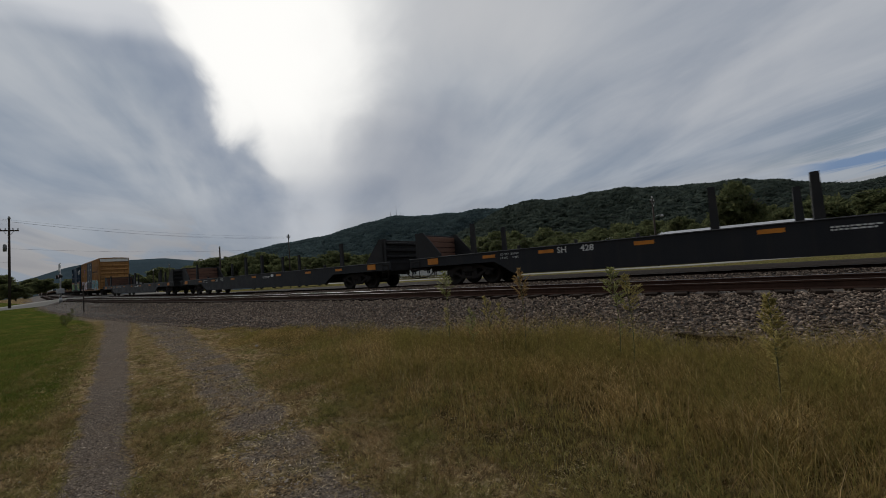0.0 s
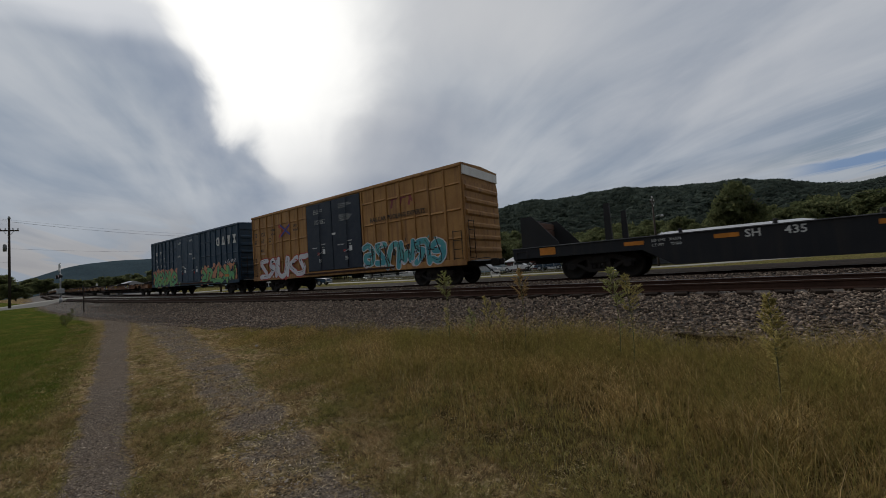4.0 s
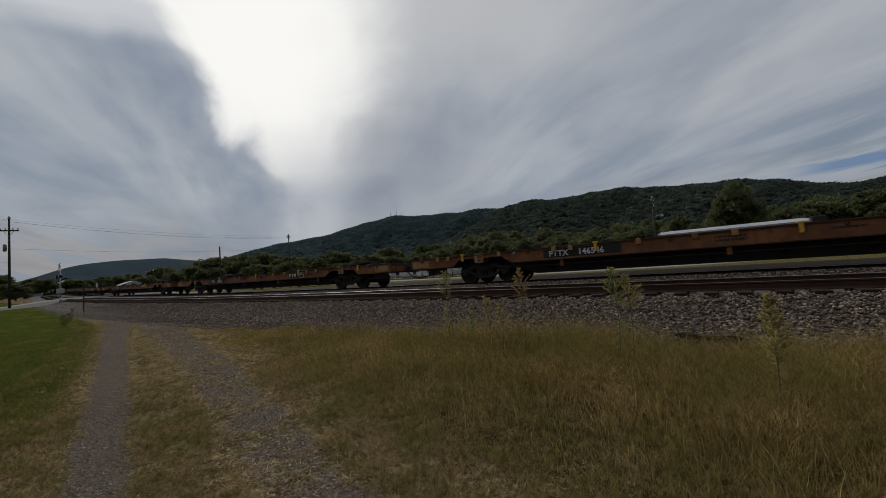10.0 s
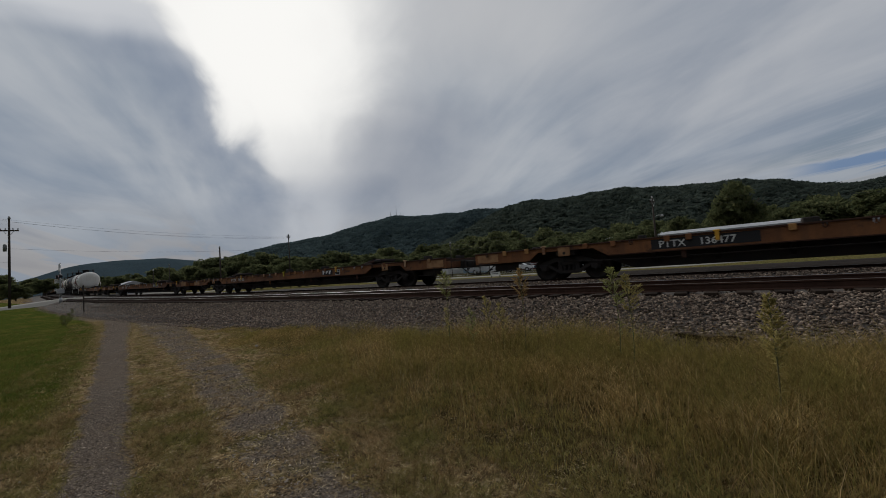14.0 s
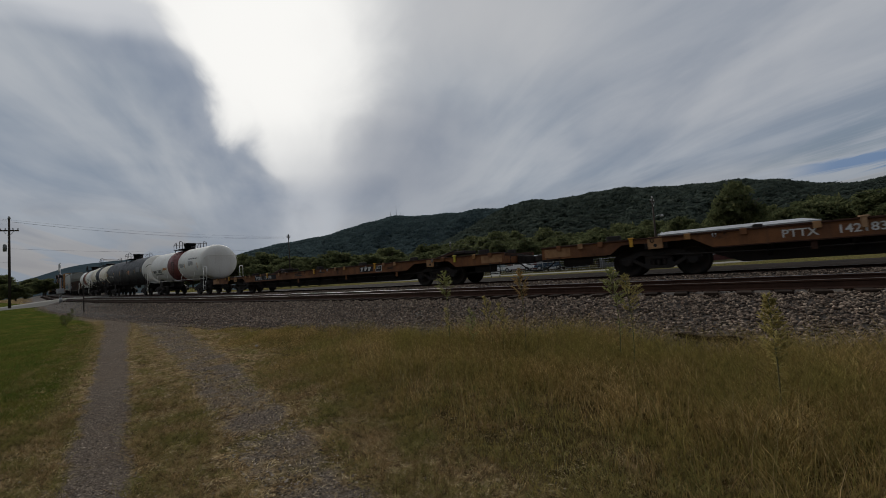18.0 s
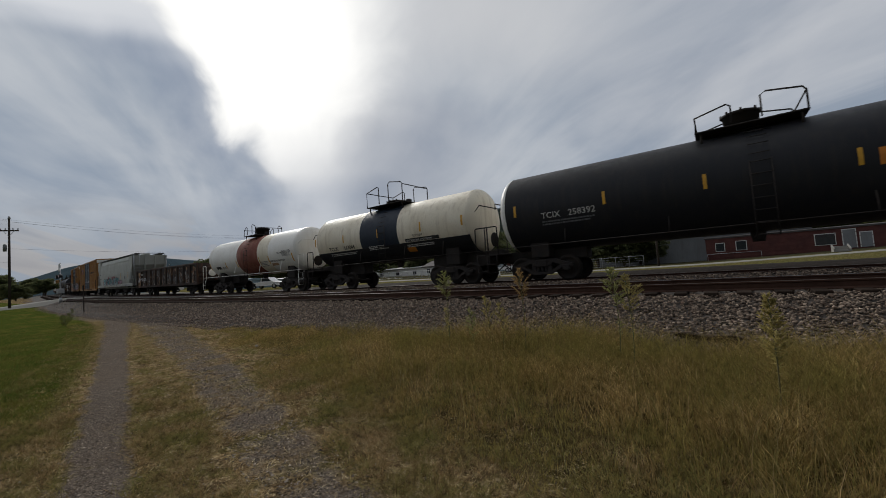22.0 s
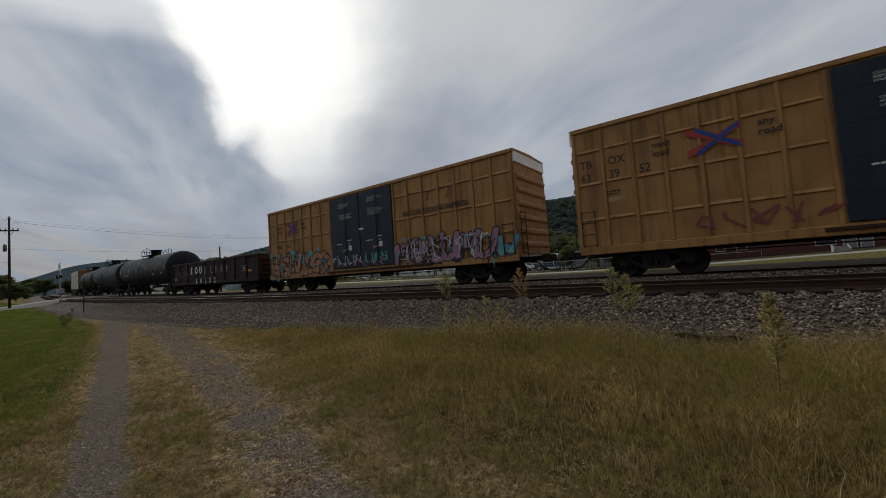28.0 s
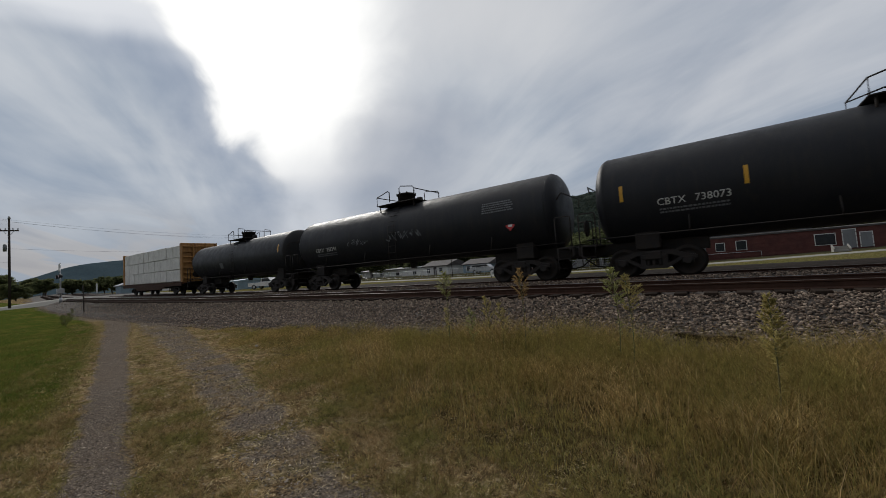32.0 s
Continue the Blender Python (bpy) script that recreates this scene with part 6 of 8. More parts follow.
# ---- the train, from its head to its tail ----
for rear, front, number in ((-10.05, 15.0, "428"), (-36.25, -11.25, "432"), (-62.5, -37.45, "435")):
    pipe_flat("pipe_flatcar", "black flatcar with side posts and braced timber end bulkheads", rear, front, number)

def yellow_boxcar(rear, front, number, label, mark=(0.22, 3.64), crest_x=3.85):
    """mark: where the reporting mark starts, from the rear end and above the rail; crest_x: where the crest stands."""
    car, h, y = boxcar("boxcar", label, rear, front, "yellow", "navy_dark", 5.06, (-2.25, 2.3), (7, 7), (1.95, 3.12, 4.2))
    b = -1.49 - 0.004
    mx, mz = mark
    pitch = (h - 2.25 - 0.14) / 7
    lettering("TB", 0.36, "mark_black", car, side(-h + mx, b, mz), stretch=0.9, thick=0.004)
    lettering("OX", 0.36, "mark_black", car, side(-h + mx + pitch, b, mz), stretch=0.9, thick=0.004)
    for i in range(3):
        lettering(number[2 * i:2 * i + 2], 0.38, "mark_black", car, side(-h + mx + pitch * i, b, mz - 0.44), stretch=0.85, thick=0.004)
    x, z = -h + crest_x, 3.74
    for k, (mat, sg) in enumerate((("logo_red", -1), ("blue_mark", 1))):
        c = Shape()
        yy = y - 0.003 - 0.002 * k
        for up in (-1, 1):
            for x0, x1, tip in ((-0.62 + 0.22 * k, 0.02 + 0.1 * k, 0.42), (0.62 - 0.04 * k, 0.06 + 0.06 * k, 0.36)):
                c.add([(x + x0, yy, z + up * tip), (x + x0, yy, z + up * (tip - 0.19 + 0.05 * k)), (x + x1, yy, z - up * 0.05), (x + x1, yy, z + up * (0.12 - 0.04 * k))], [(0, 1, 2, 3)])
        part("crest_bar", c, mat, car, "painted crossing-track crest")
    lettering("next\nload", 0.26, "mark_black", car, side(x - 1.5, y - 0.003, 3.85), thick=0.004)
    lettering("any\nroad", 0.26, "mark_black", car, side(x + 0.95, y - 0.003, 3.85), thick=0.004)
    x, b2 = 4.3, b - 0.001
    for k in range(3):
        e = x + 0.55 * k
        em = Shape().prism([(e, 3.72), (e + 0.12, 3.72), (e + 0.26, 4.2), (e + 0.14, 4.2)], "y", b2 - 0.003, b2)
        em.prism([(e + 0.02, 4.08), (e + 0.48, 4.08), (e + 0.48, 4.2), (e + 0.02, 4.2)] if k < 2 else [(e + 0.34, 3.72), (e + 0.46, 3.72), (e + 0.12, 4.2), (e, 4.2)], "y", b2 - 0.006, b2 - 0.004)
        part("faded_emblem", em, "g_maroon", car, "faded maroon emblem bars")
    lettering("RAILCAR POOLING EXPERTS", 0.30, "mark_black", car, side(2.95, y - 0.003, 3.22), stretch=0.9, thick=0.005)
    yd = y - 0.024
    for dx, z, text in ((-1.75, 4.42, "CLOSE THIS DOOR\nBEFORE CLOSING\nMAIN DOOR"), (-1.7, 3.84, "CIERRE ESTA PUERTA\nANTES DE CERRAR\nLA PUERTA PRINCIPAL"),
                        (0.45, 4.46, "CLOSE AND LOCK\nBOTH DOORS BEFORE\nMOVING CAR"), (0.45, 3.88, "CIERRE Y PONGA\nEL SEGURO EN AMBAS\nPUERTAS ANTES DE\nMOVER EL CARRO")):
        lettering(text, 0.09, "mark_white", car, side(dx + 0.2, yd, z), name="door_notice", stretch=1.1)
    plate(car, 0.0, yd, 2.95, 0.3, 0.1, "white_mark", "sticker")
    for dx in (-1.3, 0.9):
        lettering("ASD", 0.10, "mark_white", car, side(dx + 0.42, yd, 2.32), name="door_notice")
        lines(car, dx + 0.35, yd, 2.5, 0.45, 1, 0.05)
        plate(car, dx + 0.45, yd, 2.0, 0.22, 0.26, "white_mark", "sticker")
        plate(car, dx, yd, 1.95, 0.16, 0.15, "red_mark", "sticker")
        lines(car, dx - 0.45, yd, 2.35, 0.5, 1, 0.05)
        lines(car, dx + 0.1, yd, 1.7, 0.3, 3, 0.04)
    plate(car, h - 1.45, y, 1.1, 0.34, 0.32, "placard", "placard", "orange plate")
    lines(car, -h + 0.95, b, 2.75, 0.5, 2, 0.05, "mark_black")
    plate(car, -h + 1.0, b, 2.45, 0.5, 0.14, "tan", "data_panel")
    return car, h, y


car, h, y = yellow_boxcar(-81.25, -64.5, "676050", "yellow boxcar with dark doors and pale graffiti along its foot")
graffiti(car, -h + 0.9, -2.35, 0.92, 2.2, y, "g_white", "logo_red", "g_black", 5, 21, None, "large white sprayed lettering edged in red")
graffiti(car, 2.3, h - 1.0, 0.95, 2.2, y, "g_teal", "g_white", "g_black", 6, 22, None)
scrawl(car, 2.4, 1.0, 4.9, 1.15, y - 0.013, "g_black", 95, 11, 0.02)

car, h, y = boxcar("boxcar", "tall navy blue boxcar with green and orange graffiti", -100.34, -83.2, "navy", "navy", 5.03, (-2.3, 2.3), (7, 7), (1.9, 2.98, 4.05), "navy", False)
b = -1.49 - 0.004
marks = (([(0.10, 0), (0.40, 0), (0.50, 0.12), (0.50, 0.50), (0.40, 0.62), (0.10, 0.62), (0, 0.50), (0, 0.12)], [(0.16, 0.14), (0.34, 0.14), (0.34, 0.48), (0.16, 0.48)]),
         ([(0, 0), (0.54, 0), (0.36, 0.62), (0.18, 0.62)], [(0.21, 0.18), (0.33, 0.18), (0.29, 0.44), (0.25, 0.44)]),
         ([(0.18, 0), (0.36, 0), (0.48, 0.62), (0.06, 0.62)], ()),
         ([(0, 0), (0.54, 0), (0.33, 0.31), (0.54, 0.62), (0, 0.62), (0.21, 0.31)], ()))
for k, (block, core) in enumerate(marks):
    x = 5.28 + k * 0.84
    e = part("emblem_bar", Shape().add([(x + u, y - 0.002, 3.6 + v) for u, v in block], [tuple(range(len(block)))]), "mark_white", car, "bold white emblem block")
    if core:
        part("emblem_core", Shape().add([(x + u, y - 0.004, 3.6 + v) for u, v in core], [tuple(range(len(core)))]), "navy", e)
for i, (a, c) in enumerate((("BK", "15"), ("TY", "77"), ("", "67"))):
    if a:
        lettering(a, 0.42, "mark_white", car, side(-h + 1.35 + 0.95 * i, y - 0.003, 3.72), stretch=0.8)
    lettering(c, 0.42, "mark_white", car, side(-h + 1.35 + 0.95 * i, y - 0.003, 3.12), stretch=0.8)
    lines(car, -h + 1.35 + 0.95 * i, b, 2.75, 0.4, 3, 0.05)
graffiti(car, -h + 0.75, -1.9, 0.86, 2.15, y, "g_green", "g_black", "g_black", 6, 31, "g_orange", "green sprayed lettering with orange flames", None, 26)
graffiti(car, 2.65, 8.05, 0.90, 2.05, y, "g_green", "g_black", "g_black", 5, 32, "g_orange", "large green sprayed lettering on an orange cloud", None, 26)
scrawl(car, 6.6, 2.2, 0.75, 0.3, y - 0.003, "g_white", 3, 4, 0.016)
scrawl(car, 7.45, 2.25, 0.7, 0.28, y - 0.003, "g_white", 4, 4, 0.016)
scrawl(car, 7.7, 1.1, 0.6, 0.2, y - 0.003, "g_white", 5, 3, 0.012)
for dx, z in ((-1.9, 4.45), (0.5, 4.5), (-2.0, 3.35), (0.4, 3.4), (1.0, 3.0), (-1.2, 2.4)):
    lines(car, dx, y - 0.03, z, 0.62, 3, 0.03)
for dx in (-1.1, 1.2):
    plate(car, dx, y - 0.03, 1.75, 0.16, 0.16, "red_mark", "sticker")
    plate(car, dx + 0.45, y - 0.03, 1.85, 0.26, 0.24, "white_mark", "sticker")
    lines(car, dx + 0.4, y - 0.03, 2.2, 0.4, 1, 0.06)
plate(car, 6.5, y - 0.013, 1.28, 0.58, 0.17, "placard", "placard", "orange plate")

ends = [(-126.9, -101.55), (-153.5, -128.2), (-180.2, -154.85), (-206.9, -181.65), (-233.7, -208.4), (-260.3, -235.1), (-286.4, -261.8)]
numbers = ["137278", "146546", "146407", "136477", "147305", "142183", "137578"]
for k, ((rear, front), number) in enumerate(zip(ends, numbers)):
    spine_flat("trailer_flatcar", "empty rusty orange trailer flatcar with tie-down tabs", rear, front, number, [(-4.0, 8.2), (3.2,), (9.0, -6.0), (5.5,), (-8.0, 7.0), (2.0,), (-5.0, 9.0)][k], 40 + k, k in (0, 1, 2, 3, 6))

R1, Z1 = 1.42, 2.62
car, h, a = tank_car("tank_car", "clean white tank car with an oxide red middle band", -301.1, -287.55, [(-20, -1.3, "white"), (-1.3, 1.15, "red_band"), (1.15, 20, "white")], R1, Z1, "white", 0.75, hatch=0.0, rail_mat="white", platform="black_flat", plat=1.02)
shell_text(car, "GBRX", -5.0, 2.14, 0.36, "mark_black", R1, Z1, 0.9, 0.006)
shell_text(car, "718526", -3.85, 2.14, 0.36, "mark_black", R1, Z1, 0.9, 0.006)
shell_lines(car, -4.7, 2.02, 2.3, 2, "mark_black", R1, Z1, 0.04)
shell_text(car, "HYDROCHLORIC ACID", 3.25, 2.95, 0.165, "mark_black", R1, Z1, 1.0)
shell_lines(car, 3.3, 2.78, 1.05, 6, "mark_grey", R1, Z1, 0.035)
for x in (-5.35, -2.6, -1.6, 1.3, 2.5, 5.0):
    shell_patch(car, x, 2.2, 0.09, 0.42, "reflector", "reflector", R1, Z1)
shell_patch(car, -2.42, 2.32, 0.7, 0.22, "placard", "placard", R1, Z1)
shell_lines(car, 1.5, 2.65, 0.95, 5, "mark_grey", R1, Z1, 0.04)
shell_patch(car, 4.62, 2.02, 0.32, 0.32, "white_mark", "diamond_placard", R1, Z1, "white hazard placard", 4)

R2, Z2 = 1.50, 2.62
car, h, a = tank_car("tank_car", "long black tank car with white heads", -318.0, -300.95 - 0.25, [(-20, 20, "black")], R2, Z2, "white", 0.62, hatch=0.0)
shell_text(car, "TCIX", -5.95, 2.22, 0.30, "mark_white", R2, Z2, 1.0)
shell_text(car, "258392", -5.0, 2.22, 0.30, "mark_white", R2, Z2, 1.0)
shell_lines(car, -5.95, 2.08, 1.9, 2, "mark_grey", R2, Z2)
for x in (-6.98, -3.86, -1.17, 1.84, 4.6, 7.0):
    shell_patch(car, x, 2.40, 0.09, 0.42, "reflector", "reflector", R2, Z2)
shell_patch(car, a - 5.6, 2.35, 0.62, 0.4, "placard", "placard", R2, Z2, "yellow notice", 3)
shell_lines(car, -a + 10.2, 2.6, 1.5, 5, "mark_grey", R2, Z2)
shell_patch(car, a - 2.6, 2.5, 1.2, 0.5, "mark_grey", "notice_panel", R2, Z2)

R3, Z3 = 1.40, 2.68
car, h, a = tank_car("tank_car", "cream tank car with a black middle band and black underside", -329.72, -317.77, [(-20, -1.42, "cream"), (-1.42, 1.15, "navy_dark"), (1.15, 20, "cream")], R3, Z3, "cream", 0.65, hatch=0.05, tall=True, dome_z=0.22)
arc = [math.radians(d) for d in range(207, 334, 7)]
skirt = [((R3 + 0.012) * math.cos(t), Z3 + (R3 + 0.012) * math.sin(t)) for t in arc] + [((R3 - 0.02) * math.cos(t), Z3 + (R3 - 0.02) * math.sin(t)) for t in reversed(arc)]
part("dark_underside", Shape().prism(skirt, "x", -a + 0.3, a - 0.3), "black", car, "black lower shell")
shell_text(car, "TCLX", -3.95, 2.10, 0.28, "mark_black", R3 + 0.006, Z3, 1.0, 0.004)
shell_text(car, "163044", -2.75, 2.10, 0.28, "mark_black", R3 + 0.006, Z3, 1.0, 0.004)
shell_patch(car, 1.55, 2.06, 1.95, 0.15, "mark_black", "name_panel", R3, Z3)
shell_text(car, "SODIUM", 2.05, 2.27, 0.15, "mark_black", R3, Z3, 1.0)
shell_text(car, "HYDROXIDE SOLUTION", 1.62, 2.07, 0.135, "mark_white", R3 + 0.008, Z3)
for x in (-a + 0.2, -2.75, -0.2, 2.5, a - 0.6):
    shell_patch(car, x, 2.45, 0.09, 0.42, "reflector", "reflector", R3, Z3)
shell_lines(car, -3.95, 1.9, 2.2, 2, "mark_white", R3 + 0.02, Z3, 0.04)
shell_lines(car, -0.9, 2.05, 1.3, 3, "mark_white", R3 + 0.02, Z3, 0.04)
shell_lines(car, 1.6, 1.9, 1.6, 2, "mark_white", R3 + 0.02, Z3, 0.04)
shell_patch(car, 1.5, 1.62, 0.5, 0.2, "placard", "placard", R3 + 0.02, Z3, "orange plate", 3)

R4, Z4 = 1.36, 2.62
car, h, a = tank_car("tank_car", "stained white tank car with a rusty red middle band", -343.6, -330.0, [(-20, -1.35, "white"), (-1.35, 1.44, "rust_band"), (1.44, 2.8, "cream"), (2.8, 20, "white")], R4, Z4, "white", 0.72, hatch=-0.1, rail_mat="white", plat=0.8)
shell_patch(car, -4.8, 1.86, 0.75, 0.2, "mark_black", "emblem_bar", R4, Z4, "", 3)
shell_text(car, "63222", -3.9, 1.84, 0.28, "mark_black", R4, Z4, 0.95)
shell_text(car, "FRA AIP", 3.85, 2.4, 0.15, "mark_black", R4, Z4)
shell_text(car, "HYDROCHLORIC ACID", 2.8, 1.95, 0.165, "mark_black", R4, Z4)
shell_patch(car, 2.85, 1.72, 0.75, 0.15, "tan", "placard", R4, Z4)
shell_lines(car, 4.35, 2.55, 1.0, 6, "mark_grey", R4, Z4, 0.035)
for x in (-a + 0.4, -3.2, -1.55, 1.55, 2.7, a - 0.7):
    shell_patch(car, x, 1.85, 0.10, 0.5, "reflector", "reflector", R4, Z4)
shell_lines(car, 1.6, 2.0, 1.0, 4, "mark_grey", R4, Z4)

car, h, y = gondola("gondola_car", "scrap-battered black gondola with tan patches and graffiti", -359.25, -344.3, "gond_dark", 2.58, 12)
y -= 0.004
lettering("NSSX", 0.24, "mark_white", car, side(-h + 1.62, y - 0.008, 2.05), thick=0.004, stretch=1.1)
lettering("920 072", 0.40, "g_white", car, side(-h + 1.68, y - 0.008, 1.5), thick=0.005, stretch=1.1)
panel = (2 * h - 0.24) / 11
for k in range(11):
    a, b = -h + 0.12 + panel * k + 0.15, -h + 0.12 + panel * (k + 1) - 0.15
    peel(car, a, b, 0.92, 2.35 if k > 2 else 1.5, y + 0.112, ("gond_brown", "tan_tab", "soot", "mark_grey", "mark_faint", "rail", "gond_dark"), 9 if k > 1 else 4, 51 + k, (0.03, 0.15), (0.06, 0.42))
    if k > 5:
        scrawl(car, a, 1.1, b - a, 0.95, y + 0.100, "mark_faint" if k in (8, 9, 10) else "mark_grey", 80 + k, 2, 0.03 if k > 8 else 0.016)
part("tan_panel", Shape().box(-h + 0.27, -h + 0.12 + panel - 0.15, y + 0.108, y + 0.113, 0.95, 2.35), "tan", car, "tan primed end panel")
peel(car, -h + 0.28, -h + 0.1 + panel - 0.16, 0.95, 2.35, y + 0.104, ("gond_dark", "orange_flat"), 9, 54, (0.04, 0.16), (0.06, 0.25))
peel(car, h - 1.3, h - 0.2, 0.95, 2.3, y + 0.100, ("tan", "orange_flat"), 6, 53, (0.05, 0.2), (0.05, 0.3))
scrawl(car, -h + 3.6, 1.2, 8.0, 0.9, y + 0.108, "mark_grey", 8, 11, 0.014)
scrawl(car, -h + 0.7, 1.35, 0.8, 0.6, y - 0.01, "g_white", 7, 4)

car, h, y = covered_hopper("covered_hopper", "light grey covered hopper with a long colourful graffiti piece", -377.2, -360.4)
lettering("SHPX", 0.24, "mark_black", car, side(-7.05, y, 2.65))
lettering("458479", 0.24, "mark_black", car, side(-7.0, y, 2.12))
graffiti(car, -4.9, 2.4, 1.14, 2.15, y - 0.02, "g_teal", "g_black", "g_white", 8, 61, "g_maroon", "teal and mauve sprayed lettering", "g_purple")
scrawl(car, -4.8, 1.15, 7.1, 0.95, y - 0.034, "g_black", 93, 15, 0.018)
scrawl(car, -4.7, 1.2, 6.9, 0.8, y - 0.0355, "g_white", 94, 10, 0.013)
graffiti(car, 2.7, 4.2, 1.12, 1.8, y - 0.02, "g_purple", "g_black", "g_white", 2, 62)
scrawl(car, 4.6, 1.14, 2.6, 0.16, y - 0.05, "g_black", 9, 9, 0.012)
scrawl(car, -h + 0.8, 3.1, 0.7, 0.3, y - 0.02, "g_black", 10, 3)
plate(car, 5.0, y - 0.02, 1.95, 0.4, 0.25, "mark_grey", "data_panel")
for x in (3.5, 6.3):
    plate(car, x, y - 0.02, 1.9, 0.10, 0.7, "reflector", "reflector")

car, h, y = yellow_boxcar(-395.4, -378.5, "633952", "yellow boxcar with dark doors and a red and blue crest")
scrawl(car, -5.2, 1.2, 3.0, 0.55, y - 0.003, "g_maroon", 12, 5, 0.028)
car, h, y = yellow_boxcar(-414.6, -397.6, "664435", "yellow boxcar with dark doors and graffiti the length of its foot", (1.04, 2.64), 2.57)
graffiti(car, -h + 0.25, -2.1, 0.9, 2.25, y, "g_rust", "g_black", "g_black", 6, 71, "g_teal", "orange sprayed lettering edged in black over teal", "g_orange", 7)
scrawl(car, -2.2, 1.2, 2.4, 0.6, y - 0.05, "g_white", 75, 6, 0.016)
scrawl(car, 0.3, 1.25, 1.7, 0.55, y - 0.05, "g_teal", 76, 5, 0.03)
scrawl(car, -1.8, 1.1, 3.6, 0.4, y - 0.052, "g_purple", 77, 6, 0.014)
graffiti(car, 2.3, 7.6, 0.95, 2.2, y, "g_purple", "g_black", "g_black", 6, 73, None, "mauve sprayed lettering edged in white", "g_teal")
scrawl(car, 2.4, 1.0, 5.2, 1.2, y - 0.013, "g_black", 90, 11, 0.022)
scrawl(car, 2.6, 1.1, 4.8, 1.0, y - 0.0145, "g_white", 91, 8, 0.016)
scrawl(car, -h + 0.4, 0.95, 5.9, 1.25, y - 0.013, "g_black", 92, 13, 0.018)
graffiti(car, 7.65, h - 0.05, 0.95, 1.75, y, "g_teal", "g_maroon", "g_white", 1, 74)

car, h, y = gondola("gondola_car", "dark brown gondola with faded white lettering and scrawls", -430.7, -416.0, "gond_brown", 2.62, 10)
y -= 0.004
for k, ch in enumerate("SOU"):
    lettering(ch, 0.72, "mark_white", car, side(-3.2 + 0.80 * k, y - 0.002, 1.72), thick=0.042, stretch=0.9)
for k, ch in enumerate("SCRAP"):
    lettering(ch, 0.74, "mark_grey" if k == 0 else "mark_faint", car, side(-0.55 + 0.87 * k, y - 0.008, 1.62), stretch=0.8)
for k, ch in enumerate("66132"):
    lettering(ch, 0.58, "mark_white", car, side(-2.25 + 0.80 * k, y - 0.002, 0.92), thick=0.022, stretch=0.9)
scrawl(car, -h + 1.0, 1.2, 2.8, 1.0, y - 0.008, "mark_grey", 14, 4, 0.012)
peel(car, -h + 0.2, h - 0.2, 0.95, 2.4, y + 0.108, ("gond_dark", "soot", "gond_brown"), 22, 55)
f = plate(car, 5.2, y, 1.55, 0.62, 0.36, "mark_faint", "data_frame", "white-edged data panel")
part("data_panel", Shape().box(5.23, 5.79, y - 0.012, y - 0.006, 1.58, 1.88), "gond_brown", f)
lines(car, 5.45, y - 0.014, 1.74, 0.3, 2, 0.05)
arrow = Shape().tube([(-0.62, y - 0.012, 2.2), (-0.35, y - 0.012, 2.12), (-0.62, y - 0.012, 1.8), (-0.42, y - 0.012, 0.85)], 0.018, 4)
part("sprayed_arrow", arrow.tube([(-0.58, y - 0.012, 1.02), (-0.42, y - 0.012, 0.85), (-0.28, y - 0.012, 1.04)], 0.018, 4), "mark_white", car, "thin white sprayed arrow")
plate(car, 6.1, y, 1.48, 0.42, 0.16, "placard", "placard", "orange plate")
plate(car, -h + 0.8, y, 1.3, 0.42, 0.16, "placard", "placard", "orange plate")

R5, Z5 = 1.50, 2.60
for rear, front, number, R, label, faded in ((-448.05, -431.3, "738073", 1.50, "long black tank car with yellow reflector strips", False), (-464.9, -448.2, "737391", 1.45, "weathered black tank car with a red placard", True)):
    car, h, a = tank_car("tank_car", label, rear, front, [(-20, 20, "black")], R, Z5, "black", 0.55, hatch=-0.1)
    shell_text(car, "CBTX", -5.95, 2.12, 0.30, "mark_white", R, Z5, 0.95)
    shell_text(car, number, -5.0, 2.12, 0.30, "mark_white", R, Z5, 0.95)
    shell_lines(car, -5.9, 1.98, 1.9, 2, "mark_grey", R, Z5)
    for x in ((-6.95, -3.86, -1.27, 1.7, 4.48, 7.0) if not faded else ()):
        shell_patch(car, x, 2.38, 0.10, 0.5, "reflector", "reflector", R, Z5)
    shell_patch(car, 3.5, 1.98, 0.5, 0.26, "yellow_mark" if not faded else "black", "notice", R, Z5, "", 3)
    shell_lines(car, a - 2.9, 3.1, 1.4, 5, "mark_grey", R, Z5)
    yy = on_shell(R, Z5, 2.15)[0]
    dm = part("diamond_placard", Shape().add([(a - 1.75, yy, 1.95), (a - 1.55, yy, 2.15), (a - 1.75, yy, 2.35), (a - 1.95, yy, 2.15)], [(0, 1, 2, 3)]), "red_mark", car, "small red hazard placard")
    part("placard_band", Shape().add([(a - 1.83, yy - 0.003, 2.11), (a - 1.67, yy - 0.003, 2.11), (a - 1.67, yy - 0.003, 2.19), (a - 1.83, yy - 0.003, 2.19)], [(0, 1, 2, 3)]), "white_mark", dm)
    if faded:
        scrawl(car, -a + 4.6, 2.2, 1.6, 0.35, -R - 0.02, "mark_grey", 16, 5, 0.012)
        scrawl(car, -a + 7.4, 2.1, 2.2, 0.5, -R - 0.02, "mark_grey", 17, 6, 0.012)
car, h, a = tank_car("tank_car", "older dull black tank car with a grey sheen", -480.3, -465.0, [(-20, 20, "black")], 1.38, 2.55, "black_flat", 0.6, hatch=0.1)
shell_patch(car, -a + 5.2, 1.9, 0.5, 0.4, "mark_grey", "rust_patch", 1.38, 2.55)
